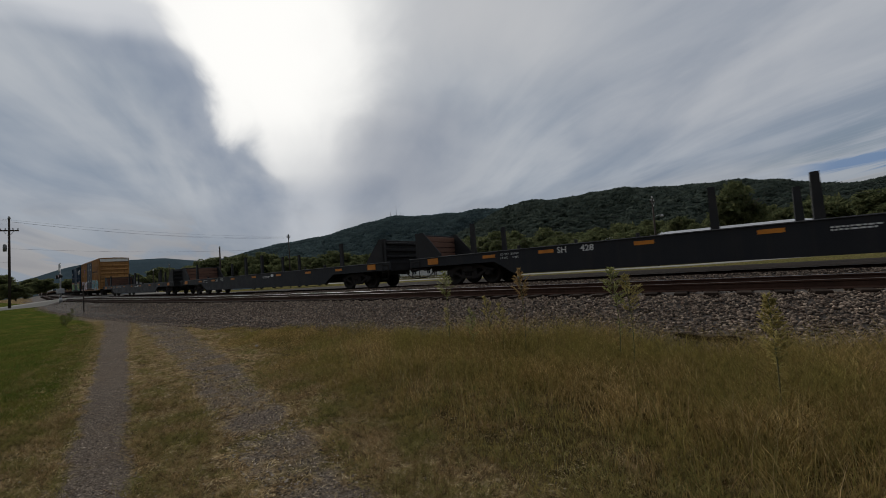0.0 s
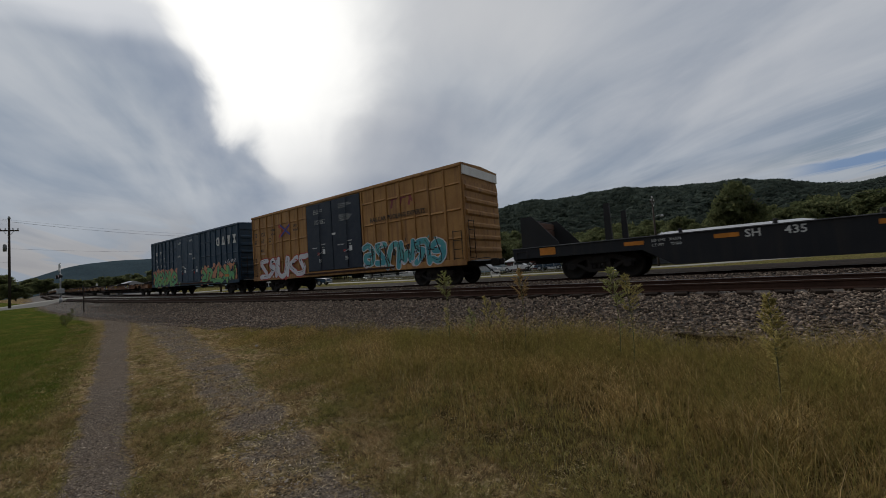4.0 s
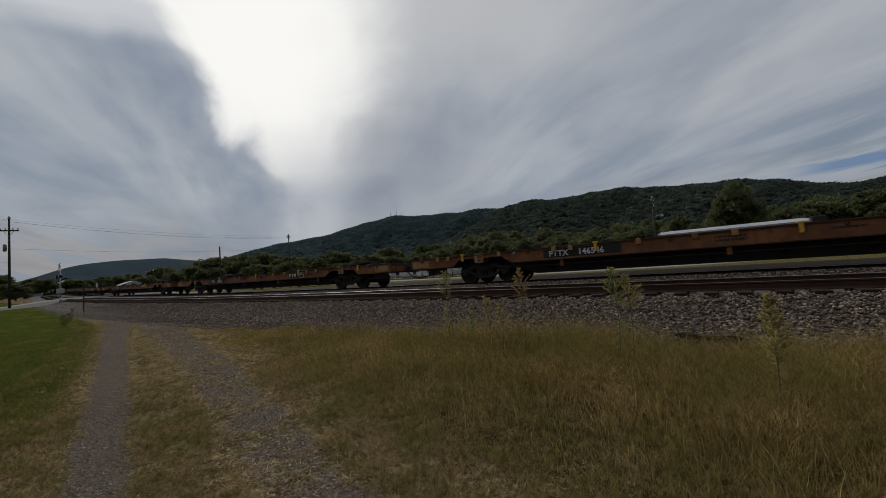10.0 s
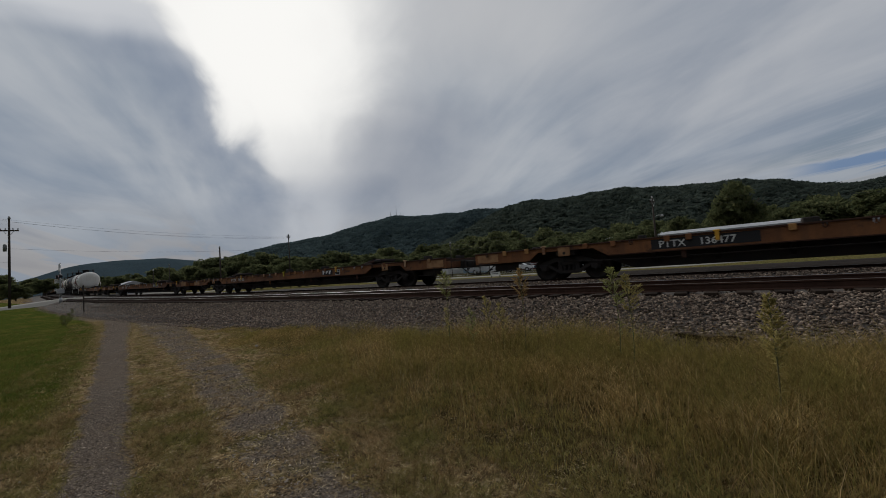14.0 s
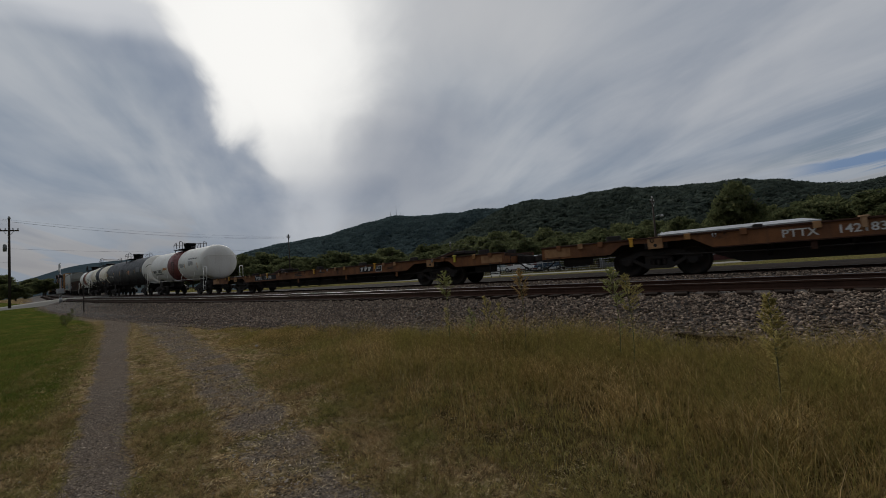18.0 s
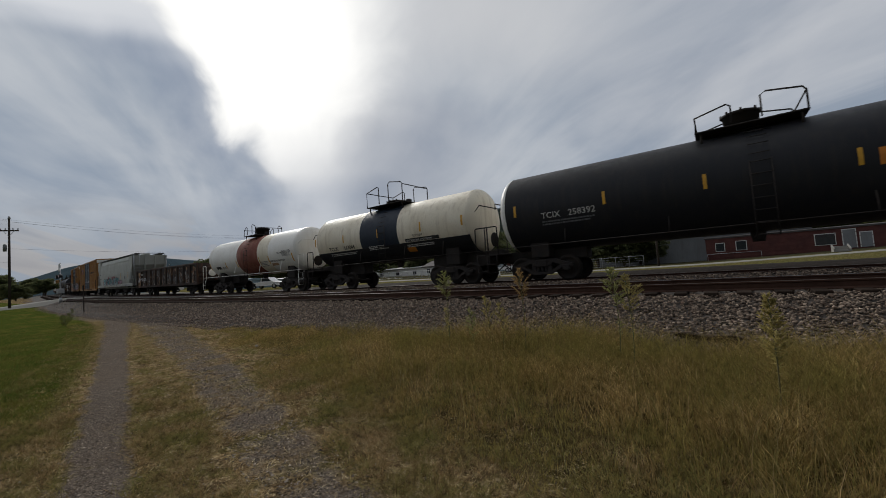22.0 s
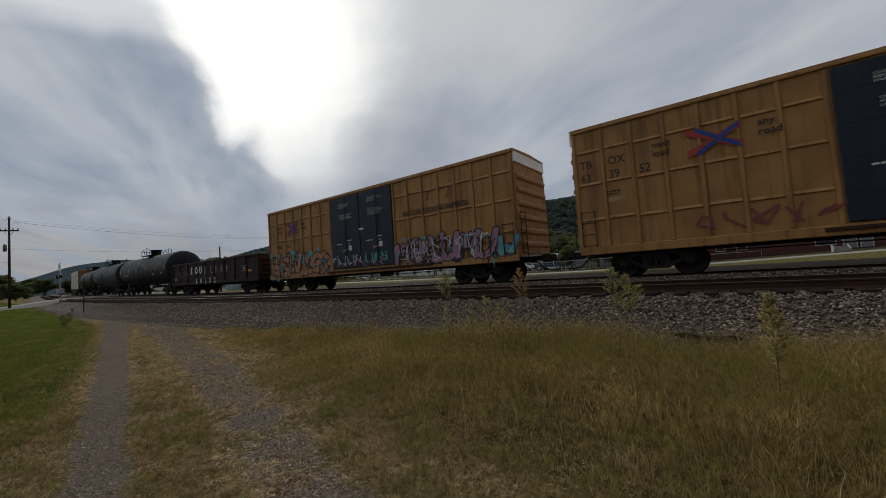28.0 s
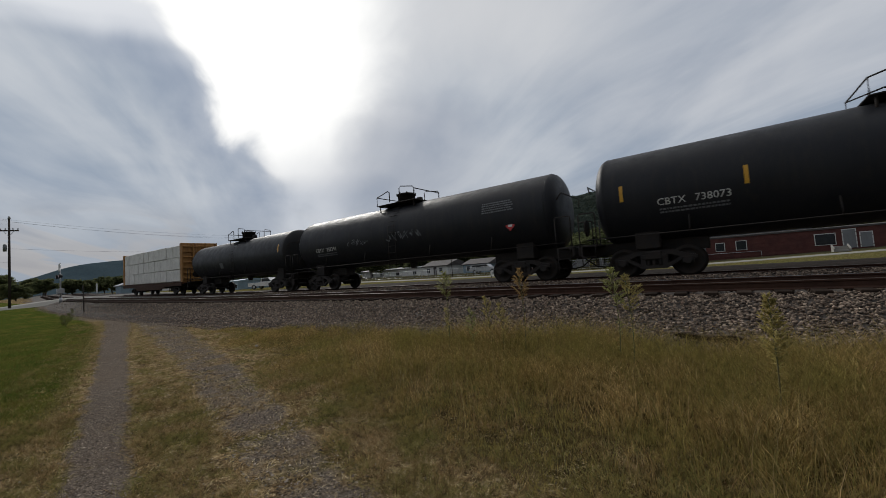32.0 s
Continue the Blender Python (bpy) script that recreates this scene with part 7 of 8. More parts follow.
shell_patch(car, a - 0.9, 2.5, 0.1, 0.5, "reflector", "reflector", 1.38, 2.55)
car, h = lumber_car("lumber_car", "bulkhead flatcar stacked with white wrapped lumber", -498.2, -481.35)

# ---- trees ----
def tree_meshes(seed, tall=10.0, wide=8.0):
    """A tapered trunk with limbs, and a crown of many small clumps and loose leaves."""
    rs = np.random.RandomState(seed)
    t = Shape().tube([(0, 0, -0.4), (0.05, 0.02, tall * 0.2), (0.1, -0.1, tall * 0.45), (0.0, 0.1, tall * 0.75)], 0.22, 8)
    for k in range(6):
        a, z = rs.rand() * 6.28, tall * rs.uniform(0.25, 0.6)
        r = wide * rs.uniform(0.2, 0.38)
        t.tube([(0, 0, z), (math.cos(a) * r * 0.5, math.sin(a) * r * 0.5, z + r * 0.45), (math.cos(a) * r, math.sin(a) * r, z + r * 0.9)], 0.09, 5)
    lobes = [(rs.uniform(-0.3, 0.3) * wide, rs.uniform(-0.3, 0.3) * wide, tall * rs.uniform(0.38, 0.86), wide * rs.uniform(0.18, 0.30)) for _ in range(11)]
    lobes.append((0, 0, tall * 0.80, wide * 0.24))
    P, Sz = [], []
    for x, y, z, r in lobes:
        for _ in range(40):
            d = rs.randn(3)
            d /= np.linalg.norm(d)
            q = np.array([x, y, z]) + d * r * rs.uniform(0.65, 1.08) * [1, 1, 0.9]
            P.append(q)
            s = rs.uniform(0.045, 0.10) * wide
            Sz.append([s, s, s * 0.75])
    V, F = scatter([bunch(13, 30 + k, 0.6) for k in range(4)], np.array(P), np.array(Sz), seed)
    # loose leaves round the clumps
    n = 2200
    pick = rs.randint(0, len(P), n)
    d = rs.randn(n, 3)
    d /= np.linalg.norm(d, axis=1)[:, None]
    c = np.array(P)[pick] + d * np.array(Sz)[pick] * rs.uniform(0.9, 1.5, (n, 1))
    u, w = rs.randn(n, 3) * 0.17, rs.randn(n, 3) * 0.17
    LV = np.stack([c - u, c + u, c + w], 1).reshape(-1, 3)
    LF = np.arange(n * 3).reshape(-1, 3) + len(V)
    crown = bulk("crown", np.concatenate([V, LV]), np.concatenate([F, LF]), LEAF_TREE)
    return t.mesh("trunk", MAT["bark"]), crown


TREES = [tree_meshes(s, 10, w) for s, w in ((101, 8.0), (102, 7.0), (103, 9.0), (104, 7.5), (105, 6.0))]


def plant_tree(turn, reach, height, k, label="broad dark green tree beyond the railway", wide=1.0):
    x, y = -math.sin(radians(turn)) * reach, math.cos(radians(turn)) * reach
    z = float(ground_height(x, y)) - 0.2 * height
    s = height * 1.2 / 10.0
    ob = thing("tree", label, "tree", "trees beyond the railway", pose(x, y, z, 0, 0, turn * 37 % 360) @ Matrix.Diagonal((s * wide, s * wide, s, 1)))
    part("trunk", TREES[k][0], None, ob)
    part("crown", TREES[k][1], None, ob)


def plant_all():
    rs = random.Random(8)
    plant_tree(-2.2, 112, 16.2, 0, "tall broad oak standing over the buildings", 0.75)
    for turn, reach, height, k in ((13.8, 54, 4.6, 1), (10.6, 55, 4.5, 3), (17.4, 56, 3.6, 4), (8.6, 56, 4.9, 0)):
        plant_tree(turn, reach, height, k, "light green bushy tree beside the street", 1.3)
    belt = [(88, 2.3), (85, 2.35), (80, 1.6), (77, 2.0), (71, 3.0), (64, 3.9), (57, 3.2), (48, 3.6), (40, 3.8), (30, 4.8), (18, 5.2), (10, 4.4), (4, 4.6), (-6, 5.0), (-14, 4.6), (-30, 4.2)]
    xs, es = [-b[0] for b in belt], [b[1] for b in belt]
    turn = 87.0
    while turn > -24:
        for row in range(2):
            reach = rs.uniform(95, 125) if row == 0 else rs.uniform(135, 190)
            if turn > 62:
                reach += 30
            e = float(np.interp(-turn, xs, es)) * (rs.uniform(0.55, 0.85) if row == 0 else rs.uniform(0.75, 1.08))
            height = max(3.0, math.tan(radians(e)) * reach + 0.8)
            if not (row == 0 and turn < 14):
                plant_tree(turn + rs.uniform(-0.6, 0.6), reach, height, rs.randrange(5), wide=rs.uniform(0.85, 1.25) * (1.25 if height < 7 else 1.0))
        turn -= rs.uniform(1.2, 1.9)


plant_all()


# ---- poles and wires ----
def utility_pole(label, x, y, base, top, arm=0.0, arm_drop=1.0, lean=0.0, turn=0.0, transformer=False, lamp=False, thick=0.15):
    ob = thing("utility_pole", label, "pole", "utility poles", pose(x, y, base, 0, 0, turn))
    hgt = top - base
    part("shaft", Shape().turned([(-0.3, thick), (hgt * 0.5, thick * 0.85), (hgt, thick * 0.66)], "z", (0, 0, 0), 10), "pole", ob)
    if arm:
        a = part("crossarm", Shape().box(-arm / 2, arm / 2, -0.06, 0.06, hgt - arm_drop - 0.06, hgt - arm_drop + 0.06, 0.01), "pole", ob)
        ins = Shape()
        for k in (-0.46, -0.2, 0.2, 0.46):
            ins.turned([(hgt - arm_drop + 0.06, 0.03), (hgt - arm_drop + 0.2, 0.05), (hgt - arm_drop + 0.26, 0.02)], "z", (k * arm, 0, 0), 8)
        part("insulator", ins, "galv", a)
        part("arm_brace", Shape().tube([(-arm * 0.3, -0.07, hgt - arm_drop), (0, -0.1, hgt - arm_drop - 0.6), (arm * 0.3, -0.07, hgt - arm_drop)], 0.025), "galv", ob)
    part("pole_cap", Shape().turned([(hgt, 0.12), (hgt + 0.25, 0.06)], "z", (0, 0, 0), 8), "galv", ob)
    if transformer:
        part("transformer", Shape().turned([(hgt * 0.62, 0.13), (hgt * 0.62 + 0.6, 0.14), (hgt * 0.62 + 0.7, 0.06)], "z", (-0.3, 0, 0), 12), "grey_wall", ob)
    if lamp:
        part("lamp_arm", Shape().tube([(0, 0, hgt * 0.72), (0.3, -0.3, hgt * 0.75), (0.45, -0.6, hgt * 0.74)], 0.03).turned([(hgt * 0.72, 0.16), (hgt * 0.75, 0.1)], "z", (0.45, -0.65, 0), 10), "galv", ob)
    return ob


utility_pole("tall dark timber pole with one crossarm at the lane", -54.8, 4.77, 1.2, 9.5, 1.3, 1.15, turn=65, transformer=True, thick=0.11)
utility_pole("slender timber pole beyond the train", -50.97, 31.65, 0.6, 8.3, 0.5, 0.2, turn=70, thick=0.09)
utility_pole("bare dark post beyond the train", -50.5, 21.85, 0.7, 6.35, thick=0.11)
utility_pole("timber pole with a street lamp by the street", -5.1, 44.7, 0.35, 7.5, 1.2, 0.35, turn=80, lamp=True, thick=0.11)
utility_pole("grey pole far beyond the train", -34.3, 49.3, 0.7, 5.8, 0.4, 0.2, thick=0.05)
utility_pole("thin grey pole far beyond the train", -76.1, 24.7, 1.2, 5.8, thick=0.07)
utility_pole("thin grey pole far beyond the train", -76.7, 22.6, 1.2, 4.95, thick=0.07)


def wires(label, spans):
    ob = thing("power_lines", label, "cables")
    for a, b, sag, r in spans:
        pts = []
        for k in range(15):
            t = k / 14
            p = Vector(a).lerp(Vector(b), t)
            p.z -= sag * 4 * t * (1 - t)
            pts.append(p)
        part("wire", Shape().tube(pts, r, 4), "wire", ob)


wires("thin dark power lines strung between poles", [
    ((-54.8, 4.3, 9.45), (-50.9, 31.6, 8.25), 0.5, 0.006), ((-54.8, 4.8, 9.2), (-50.9, 31.6, 8.1), 0.6, 0.006), ((-54.8, 5.2, 9.2), (-50.9, 31.6, 7.95), 0.6, 0.006),
    ((-54.8, 4.8, 6.6), (-50.9, 31.6, 6.5), 0.45, 0.007), ((-54.8, 4.8, 9.3), (-56.0, -14.0, 9.4), 0.3, 0.006), ((-54.8, 4.8, 9.0), (-56.0, -14.0, 9.0), 0.3, 0.006), ((-54.8, 4.8, 5.3), (-56, -14, 5.0), 0.3, 0.007),
    ((-5.1, 44.7, 7.0), (-34.3, 49.3, 5.7), 0.5, 0.006), ((-5.1, 44.7, 6.5), (-34.3, 49.3, 5.3), 0.5, 0.006), ((-5.1, 44.7, 5.9), (-34.3, 49.3, 4.7), 0.6, 0.007), ((-5.1, 44.7, 7.1), (30, 45, 5.6), 0.4, 0.006), ((-5.1, 44.7, 6.6), (30, 45, 4.7), 0.4, 0.006)])


def radio_mast(x, y, z, top):
    ob = thing("radio_mast", "thin radio mast on the mountain's crest", "mast", "masts on the crest", pose(x, y, z))
    part("lattice", Shape().tube([(0.9, 0, -6), (0.1, 0, top)], 0.28, 5).tube([(-0.9, 0, -6), (-0.1, 0, top)], 0.28, 5), "galv", ob)


radio_mast(-738.8, 801.4, 166, 32)
radio_mast(-751, 790, 166, 14)
radio_mast(-729.5, 810, 166, 11)


# ---- the grade crossing ----
def crossing():
    mast = thing("crossing_signal", "railway crossing signal mast with crossed boards and lamps", "signal", at=pose(-61.3, 9.2, 1.05))
    part("mast", Shape().turned([(0, 0.09), (4.55, 0.05)], "z", (0, 0, 0), 10).turned([(-0.1, 0.16), (0.5, 0.14)], "z", (0, 0, 0), 10), "galv", mast)
    for tilt in (48, -48):
        part("crossbuck_board", Shape().box(-0.55, 0.55, -0.02, 0.02, -0.09, 0.09, 0.01), "sign_white", mast, at=pose(0, -0.1, 4.0, 0, tilt, 0) @ pose(0, 0, 0, 0, 0, 0))
    for x in (-0.75, 0.75):
        l = part("lamp_hood", Shape().turned([(0.0, 0.26), (0.06, 0.26), (0.30, 0.16)], "y", (x, -0.25, 2.95), 14), "black_flat", mast)
        part("lens", Shape().turned([(-0.02, 0.10), (0.0, 0.10)], "y", (x, -0.25, 2.95), 12), "signal_red", l)
    part("lamp_arm", Shape().tube([(-0.75, -0.05, 2.95), (0.75, -0.05, 2.95)], 0.04), "galv", mast)
    part("gate_motor", Shape().box(-0.25, 0.25, -0.3, 0.3, 1.0, 1.55, 0.03), "galv", mast)
    part("raised_gate", Shape().tube([(-0.3, 0, 1.3), (-0.75, 0.1, 4.4)], 0.028), "galv", mast)
    post = thing("marker_post", "short dark marker post beside the ballast", "post", at=pose(-39.36, 7.15, 0.45))
    part("shaft", Shape().box(-0.03, 0.03, -0.03, 0.03, -0.2, 1.95, 0.01), "pole", post)
    part("plate", Shape().box(-0.06, 0.06, -0.05, -0.03, 1.6, 1.9, 0.01), "black_flat", post)
    wp = thing("white_marker", "white marker standing beyond the crossing", "post", at=pose(-88.2, 17.75, 2.0))
    part("panel", Shape().box(-0.15, 0.15, -0.1, 0.1, 0, 1.6, 0.05), "sign_white", wp)
    V, n = [], 40
    for k in range(n):
        y = -40 + 90 * k / (n - 1)
        x = -68 - 0.12 * (y - 10)
        z = max(float(ground_height(x - 3, y)), float(ground_height(x + 3, y)))
        if 5 < y < 23:
            z = max(z, RAIL_Z + climb(x) - 0.0 - 0.35 * max(0, abs(y - 14 - bend(x)[0]) - 4.5) * 0.3)
        V += [(x - 4.6, y, z - 0.7), (x - 3.2, y, z + 0.03), (x + 3.2, y, z + 0.03), (x + 4.6, y, z - 0.7)]
    i = np.arange(n - 1)[:, None] * 4 + np.arange(3)[None, :]
    F = np.stack([i, i + 4, i + 5, i + 1], -1).reshape(-1, 4)
    tagged(new("crossing_road", bulk("crossing_road", V, F, MAT["concrete"])), "pale road that crosses the tracks", "road", kind="structure")


crossing()


# ---- buildings across the tracks ----
def window_at(parent, x, y, z, w, h, mat="glass", frame_mat="white_wall"):
    f = part("window", Shape().box(x - w / 2 - 0.07, x + w / 2 + 0.07, y - 0.05, y, z - 0.07, z + h + 0.07, 0.01), frame_mat, parent)
    part("pane", Shape().box(x - w / 2, x + w / 2, y - 0.065, y - 0.05, z, z + h), mat, f)


def shed(name, label, x0, x1, y0, y1, top, wall, roof, rise=0.8, over=0.4, windows=(), doors=(), category="building", ridge_x=True):
    base = min(float(ground_height(x, y)) for x in (x0, x1) for y in (y0, y1)) - 0.2
    ob = thing(name, label, category, at=pose((x0 + x1) / 2, y0, base))
    hx, d, t = (x1 - x0) / 2, y1 - y0, top - base
    part("wall", Shape().box(-hx, hx, 0, 0.25, 0, t), wall, ob)
    part("wall", Shape().box(-hx, hx, d - 0.25, d, 0, t), wall, ob)
    part("wall", Shape().box(-hx, -hx + 0.25, 0.25, d - 0.25, 0, t), wall, ob)
    part("wall", Shape().box(hx - 0.25, hx, 0.25, d - 0.25, 0, t), wall, ob)
    if ridge_x:
        r = Shape().prism([(-over, t), (-over, t + 0.16), (d / 2, t + rise + 0.16), (d + over, t + 0.16), (d + over, t)], "x", -hx - over, hx + over)
    else:
        r = Shape().prism([(-hx - over, t), (-hx - over, t + 0.14), (0, t + rise + 0.14), (hx + over, t + 0.14), (hx + over, t)], "y", -over, d + over)
    part("roof", r, roof, ob)
    for x, z, w, h in windows:
        window_at(ob, x - (x0 + x1) / 2, 0, z - base, w, h)
    for x, z, w, h, mat in doors:
        dd = part("door", Shape().box(x - (x0 + x1) / 2 - w / 2, x - (x0 + x1) / 2 + w / 2, -0.04, 0.0, z - base, z - base + h, 0.01), mat, ob)
        part("door_frame", Shape().box(x - (x0 + x1) / 2 - w / 2 - 0.08, x - (x0 + x1) / 2 + w / 2 + 0.08, -0.025, 0.0, z - base, z - base + h + 0.08), "white_wall", dd)
    return ob, base


wh, b0 = shed("warehouse", "long grey metal warehouse under a white roof", -14.2, 8.6, 58, 78, 4.02, "grey_wall", "white_roof", 0.9, 0.7)
for k in range(20):
    x = -11 + 22.0 * k / 19
    part("wall_rib", Shape().box(x - 0.05, x + 0.05, -0.06, 0.0, 0, 4.02 - b0), "grey_wall", wh)
bb, b0 = shed("brick_building", "low red brick building with dark windows", -1.2, 17.0, 56.2, 57.8, 3.0, "brick", "dark_roof", 0.1, 0.1,
     windows=[(0.2, 1.5, 0.8, 0.9), (2.2, 1.5, 0.9, 1.0), (9.2, 1.4, 1.5, 1.1), (14.2, 1.5, 0.9, 1.0)], doors=[(11.0, 0.9, 0.9, 1.9, "grey_wall"), (12.2, 0.9, 0.8, 1.5, "grey_wall")])
for k in range(5):
    part("brick_course", Shape().box(-9.1, 9.1, -0.03, 0, 0.45 + 0.45 * k, 0.50 + 0.45 * k), "brick", bb)
part("handrail", Shape().tube([(-9.0, -0.5, 0.95), (-4.0, -0.5, 0.95)], 0.03).tube([(-9, -0.5, 0.1), (-9, -0.5, 0.95)], 0.03).tube([(-4, -0.5, 0.1), (-4, -0.5, 0.95)], 0.02), "galv", bb)
st = thing("entrance_steps", "pale concrete steps up the bank", "steps", at=pose(8.7, 47.0, 0.72))
for k in range(3):
    part("tread", Shape().box(-0.45, 0.45, 0.3 * k, 0.3 * k + 0.32, 0, 0.16 * (k + 1), 0.01), "concrete", st)
for x in (-0.55, 0.47):
    part("cheek_wall", Shape().prism([(0, 0), (0, 0.3), (0.95, 0.66), (0.95, 0)], "x", x, x + 0.1), "concrete", st)

shed("white_warehouse", "long low white warehouse with a pale roof", -84, -60, 75, 88, 2.7, "white_wall", "white_roof", 0.5, 0.4, windows=[(-80, 1.1, 1.2, 0.8), (-76, 1.1, 1.2, 0.8), (-70, 1.1, 1.2, 0.8), (-64, 1.1, 1.2, 0.8)])
shed("cottage", "small white house with a dark roof", -57, -50, 70, 78, 2.6, "white_wall", "dark_roof", 1.3, 0.4, windows=[(-55.4, 1.2, 0.9, 1.0), (-51.8, 1.2, 0.9, 1.0)], doors=[(-53.5, 0.6, 0.9, 1.9, "dark_roof")], category="house")
shed("cottage", "small pale blue house with a dark roof", -47, -40.5, 72, 80, 2.4, "blue_wall", "dark_roof", 1.2, 0.4, windows=[(-45.6, 1.1, 0.9, 1.0), (-42, 1.1, 0.9, 1.0)], category="house")
shed("cottage", "small red-brown house with a pale roof", -37, -30, 74, 82, 2.3, "brick", "white_roof", 1.0, 0.4, windows=[(-35, 1.0, 1.0, 0.9), (-32, 1.0, 1.0, 0.9)], category="house")
shed("garage", "low grey garage with a white door", -27, -20, 66, 74, 2.6, "grey_wall", "white_roof", 0.5, 0.3, doors=[(-23.5, 0.5, 2.8, 1.9, "white_wall")])
shed("blue_shed", "pale blue metal shed beyond the train", -70.0, -65.5, 31, 37, 2.15, "blue_wall", "blue_wall", 0.3, 0.1)
shed("grey_shed", "low dull grey shed beyond the train", -67.5, -60.0, 38, 46, 2.0, "grey_wall", "grey_wall", 0.3, 0.2, windows=[(-65, 1.2, 0.8, 0.6), (-62, 1.2, 0.8, 0.6)])
shed("blue_building", "small blue building beyond the crossing", -100, -96.5, 23, 27, 3.0, "blue_wall", "white_roof", 0.8, 0.3)


def fence(label, x0, x1, y, n):
    ob = thing("chain_fence", label, "fence", at=pose(0, 0, 0))
    zs = [(x0 + (x1 - x0) * k / n, float(ground_height(x0 + (x1 - x0) * k / n, y))) for k in range(n + 1)]
    post = Shape().turned([(-0.2, 0.035), (1.25, 0.035), (1.3, 0.02)], "z", (0, 0, 0), 7).mesh("post", MAT["galv"])
    for x, z in zs:
        part("post", post, None, ob, at=pose(x, y, z))
    part("top_rail", Shape().tube([(x, y, z + 1.22) for x, z in zs], 0.025, 5), "galv", ob)
    part("bottom_wire", Shape().tube([(x, y, z + 0.15) for x, z in zs], 0.012, 4), "galv", ob)
    for w in (0.42, 0.68, 0.95):
        part("strand", Shape().tube([(x, y, z + w) for x, z in zs], 0.008, 4), "galv", ob)


fence("low galvanised fence along the street", -58, -7, 48.5, 34)

sg = thing("notice_board", "white notice board on two short posts by the street", "sign", at=pose(-19.45, 36.0, 0.30))
part("board", Shape().box(-0.58, 0.58, -0.02, 0.02, 0.34, 0.86, 0.01), "sign_white", sg)
part("notice_lines", Shape().box(-0.42, 0.42, -0.026, -0.02, 0.66, 0.74).box(-0.35, 0.38, -0.026, -0.02, 0.48, 0.55), "mark_grey", sg)
for x in (-0.5, 0.5):
    part("post", Shape().box(x - 0.035, x + 0.035, 0.02, 0.08, -0.2, 0.8), "pole", sg)


def pickup(label, x, y, turn, mat="car_white", box=False, name="pickup_truck"):
    z = float(ground_height(x, y)) + 0.06
    ob = thing(name, label, "car", "parked vehicles", pose(x, y, z, 0, 0, turn))
    low = [(-2.6, 0.45), (-2.65, 0.95), (-0.55, 1.0), (-0.5, 1.0), (1.15, 1.02), (2.45, 0.92), (2.6, 0.75), (2.6, 0.42)]
    part("body", Shape().prism(low, "y", -0.9, 0.9), mat, ob)
    cab = [(-0.6, 0.99), (-0.45, 1.62), (0.65, 1.64), (1.35, 1.02)] if not box else [(-2.5, 0.95), (-2.35, 1.6), (0.65, 1.64), (1.35, 1.02)]
    part("cab", Shape().prism(cab, "y", -0.8, 0.8), mat, ob)
    gl = [(-0.42, 1.08), (-0.36, 1.54), (0.60, 1.55), (1.12, 1.08)] if not box else [(-2.2, 1.08), (-2.1, 1.52), (0.60, 1.55), (1.12, 1.08)]
    part("side_window", Shape().prism(gl, "y", -0.81, -0.80), "glass", ob)
    part("side_window", Shape().prism(gl, "y", 0.80, 0.81), "glass", ob)
    for px in (-1.65, 1.65):
        for py in (-0.82, 0.82):
            w = part("wheel", Shape().turned([(-0.1, 0.2), (-0.1, 0.34), (-0.06, 0.36), (0.06, 0.36), (0.1, 0.34), (0.1, 0.2)], "y", (px, py, 0.36), 16), "rubber", ob)
            part("rim", Shape().turned([(-0.105, 0.2), (0.105, 0.2)], "y", (px, py, 0.36), 12), "galv", w)
    part("bumper", Shape().box(2.58, 2.68, -0.85, 0.85, 0.42, 0.6, 0.03), "galv", ob)
    part("headlight", Shape().box(2.55, 2.62, -0.8, -0.5, 0.68, 0.82, 0.02), "sign_white", ob)
    part("headlight", Shape().box(2.55, 2.62, 0.5, 0.8, 0.68, 0.82, 0.02), "sign_white", ob)


pickup("white pickup truck parked beyond the train", -54.3, 30.0, 25)
pickup("dark blue estate car parked beyond the train", -47.5, 33.0, 20, "navy", box=True, name="estate_car")
pickup("white pickup truck parked by the houses", -27.0, 58.0, 10)
pickup("grey estate car parked by the houses", -33.0, 57.5, 5, "galv", True, "estate_car")
pickup("dark estate car parked by the houses", -21.5, 58.5, 170, "navy", True, "estate_car")
pickup("pale van parked beyond the crossing", -84.5, 27.0, 70, "car_white", True, "estate_car")

# ---- grass, weeds and stones ----
TALL_GRASS = island_material("tall_dry_grass", [(0.125, 0.089, 0.030), (0.265, 0.177, 0.066), (0.46, 0.32, 0.133), (0.133, 0.111, 0.034), (0.66, 0.48, 0.23), (0.205, 0.134, 0.048)], 0.9, 0.35, grain=15.0, spec=0.0, patch=(0.21, 0.183, 0.052), patch_scale=1.1, depth=0.75)
SHORT_GRASS = island_material("short_dry_grass", [(0.13, 0.085, 0.037), (0.26, 0.17, 0.08), (0.46, 0.33, 0.175), (0.12, 0.095, 0.036), (0.66, 0.53, 0.32)], 0.9, 0.35, grain=17.0, spec=0.0, patch=(0.17, 0.165, 0.05), patch_scale=2.3, depth=0.8)
LAWN_GRASS = island_material("lawn_grass", [(0.058, 0.080, 0.014), (0.090, 0.108, 0.020), (0.145, 0.137, 0.034), (0.070, 0.090, 0.017)], 0.9, 0.35, grain=9.0, spec=0.0, patch=(0.19, 0.145, 0.05), patch_scale=0.8, depth=0.6)
WEED_GREEN = island_material("green_weed_leaves", [(0.20, 0.23, 0.075), (0.28, 0.29, 0.11), (0.36, 0.33, 0.14)], 0.85, 0.45)
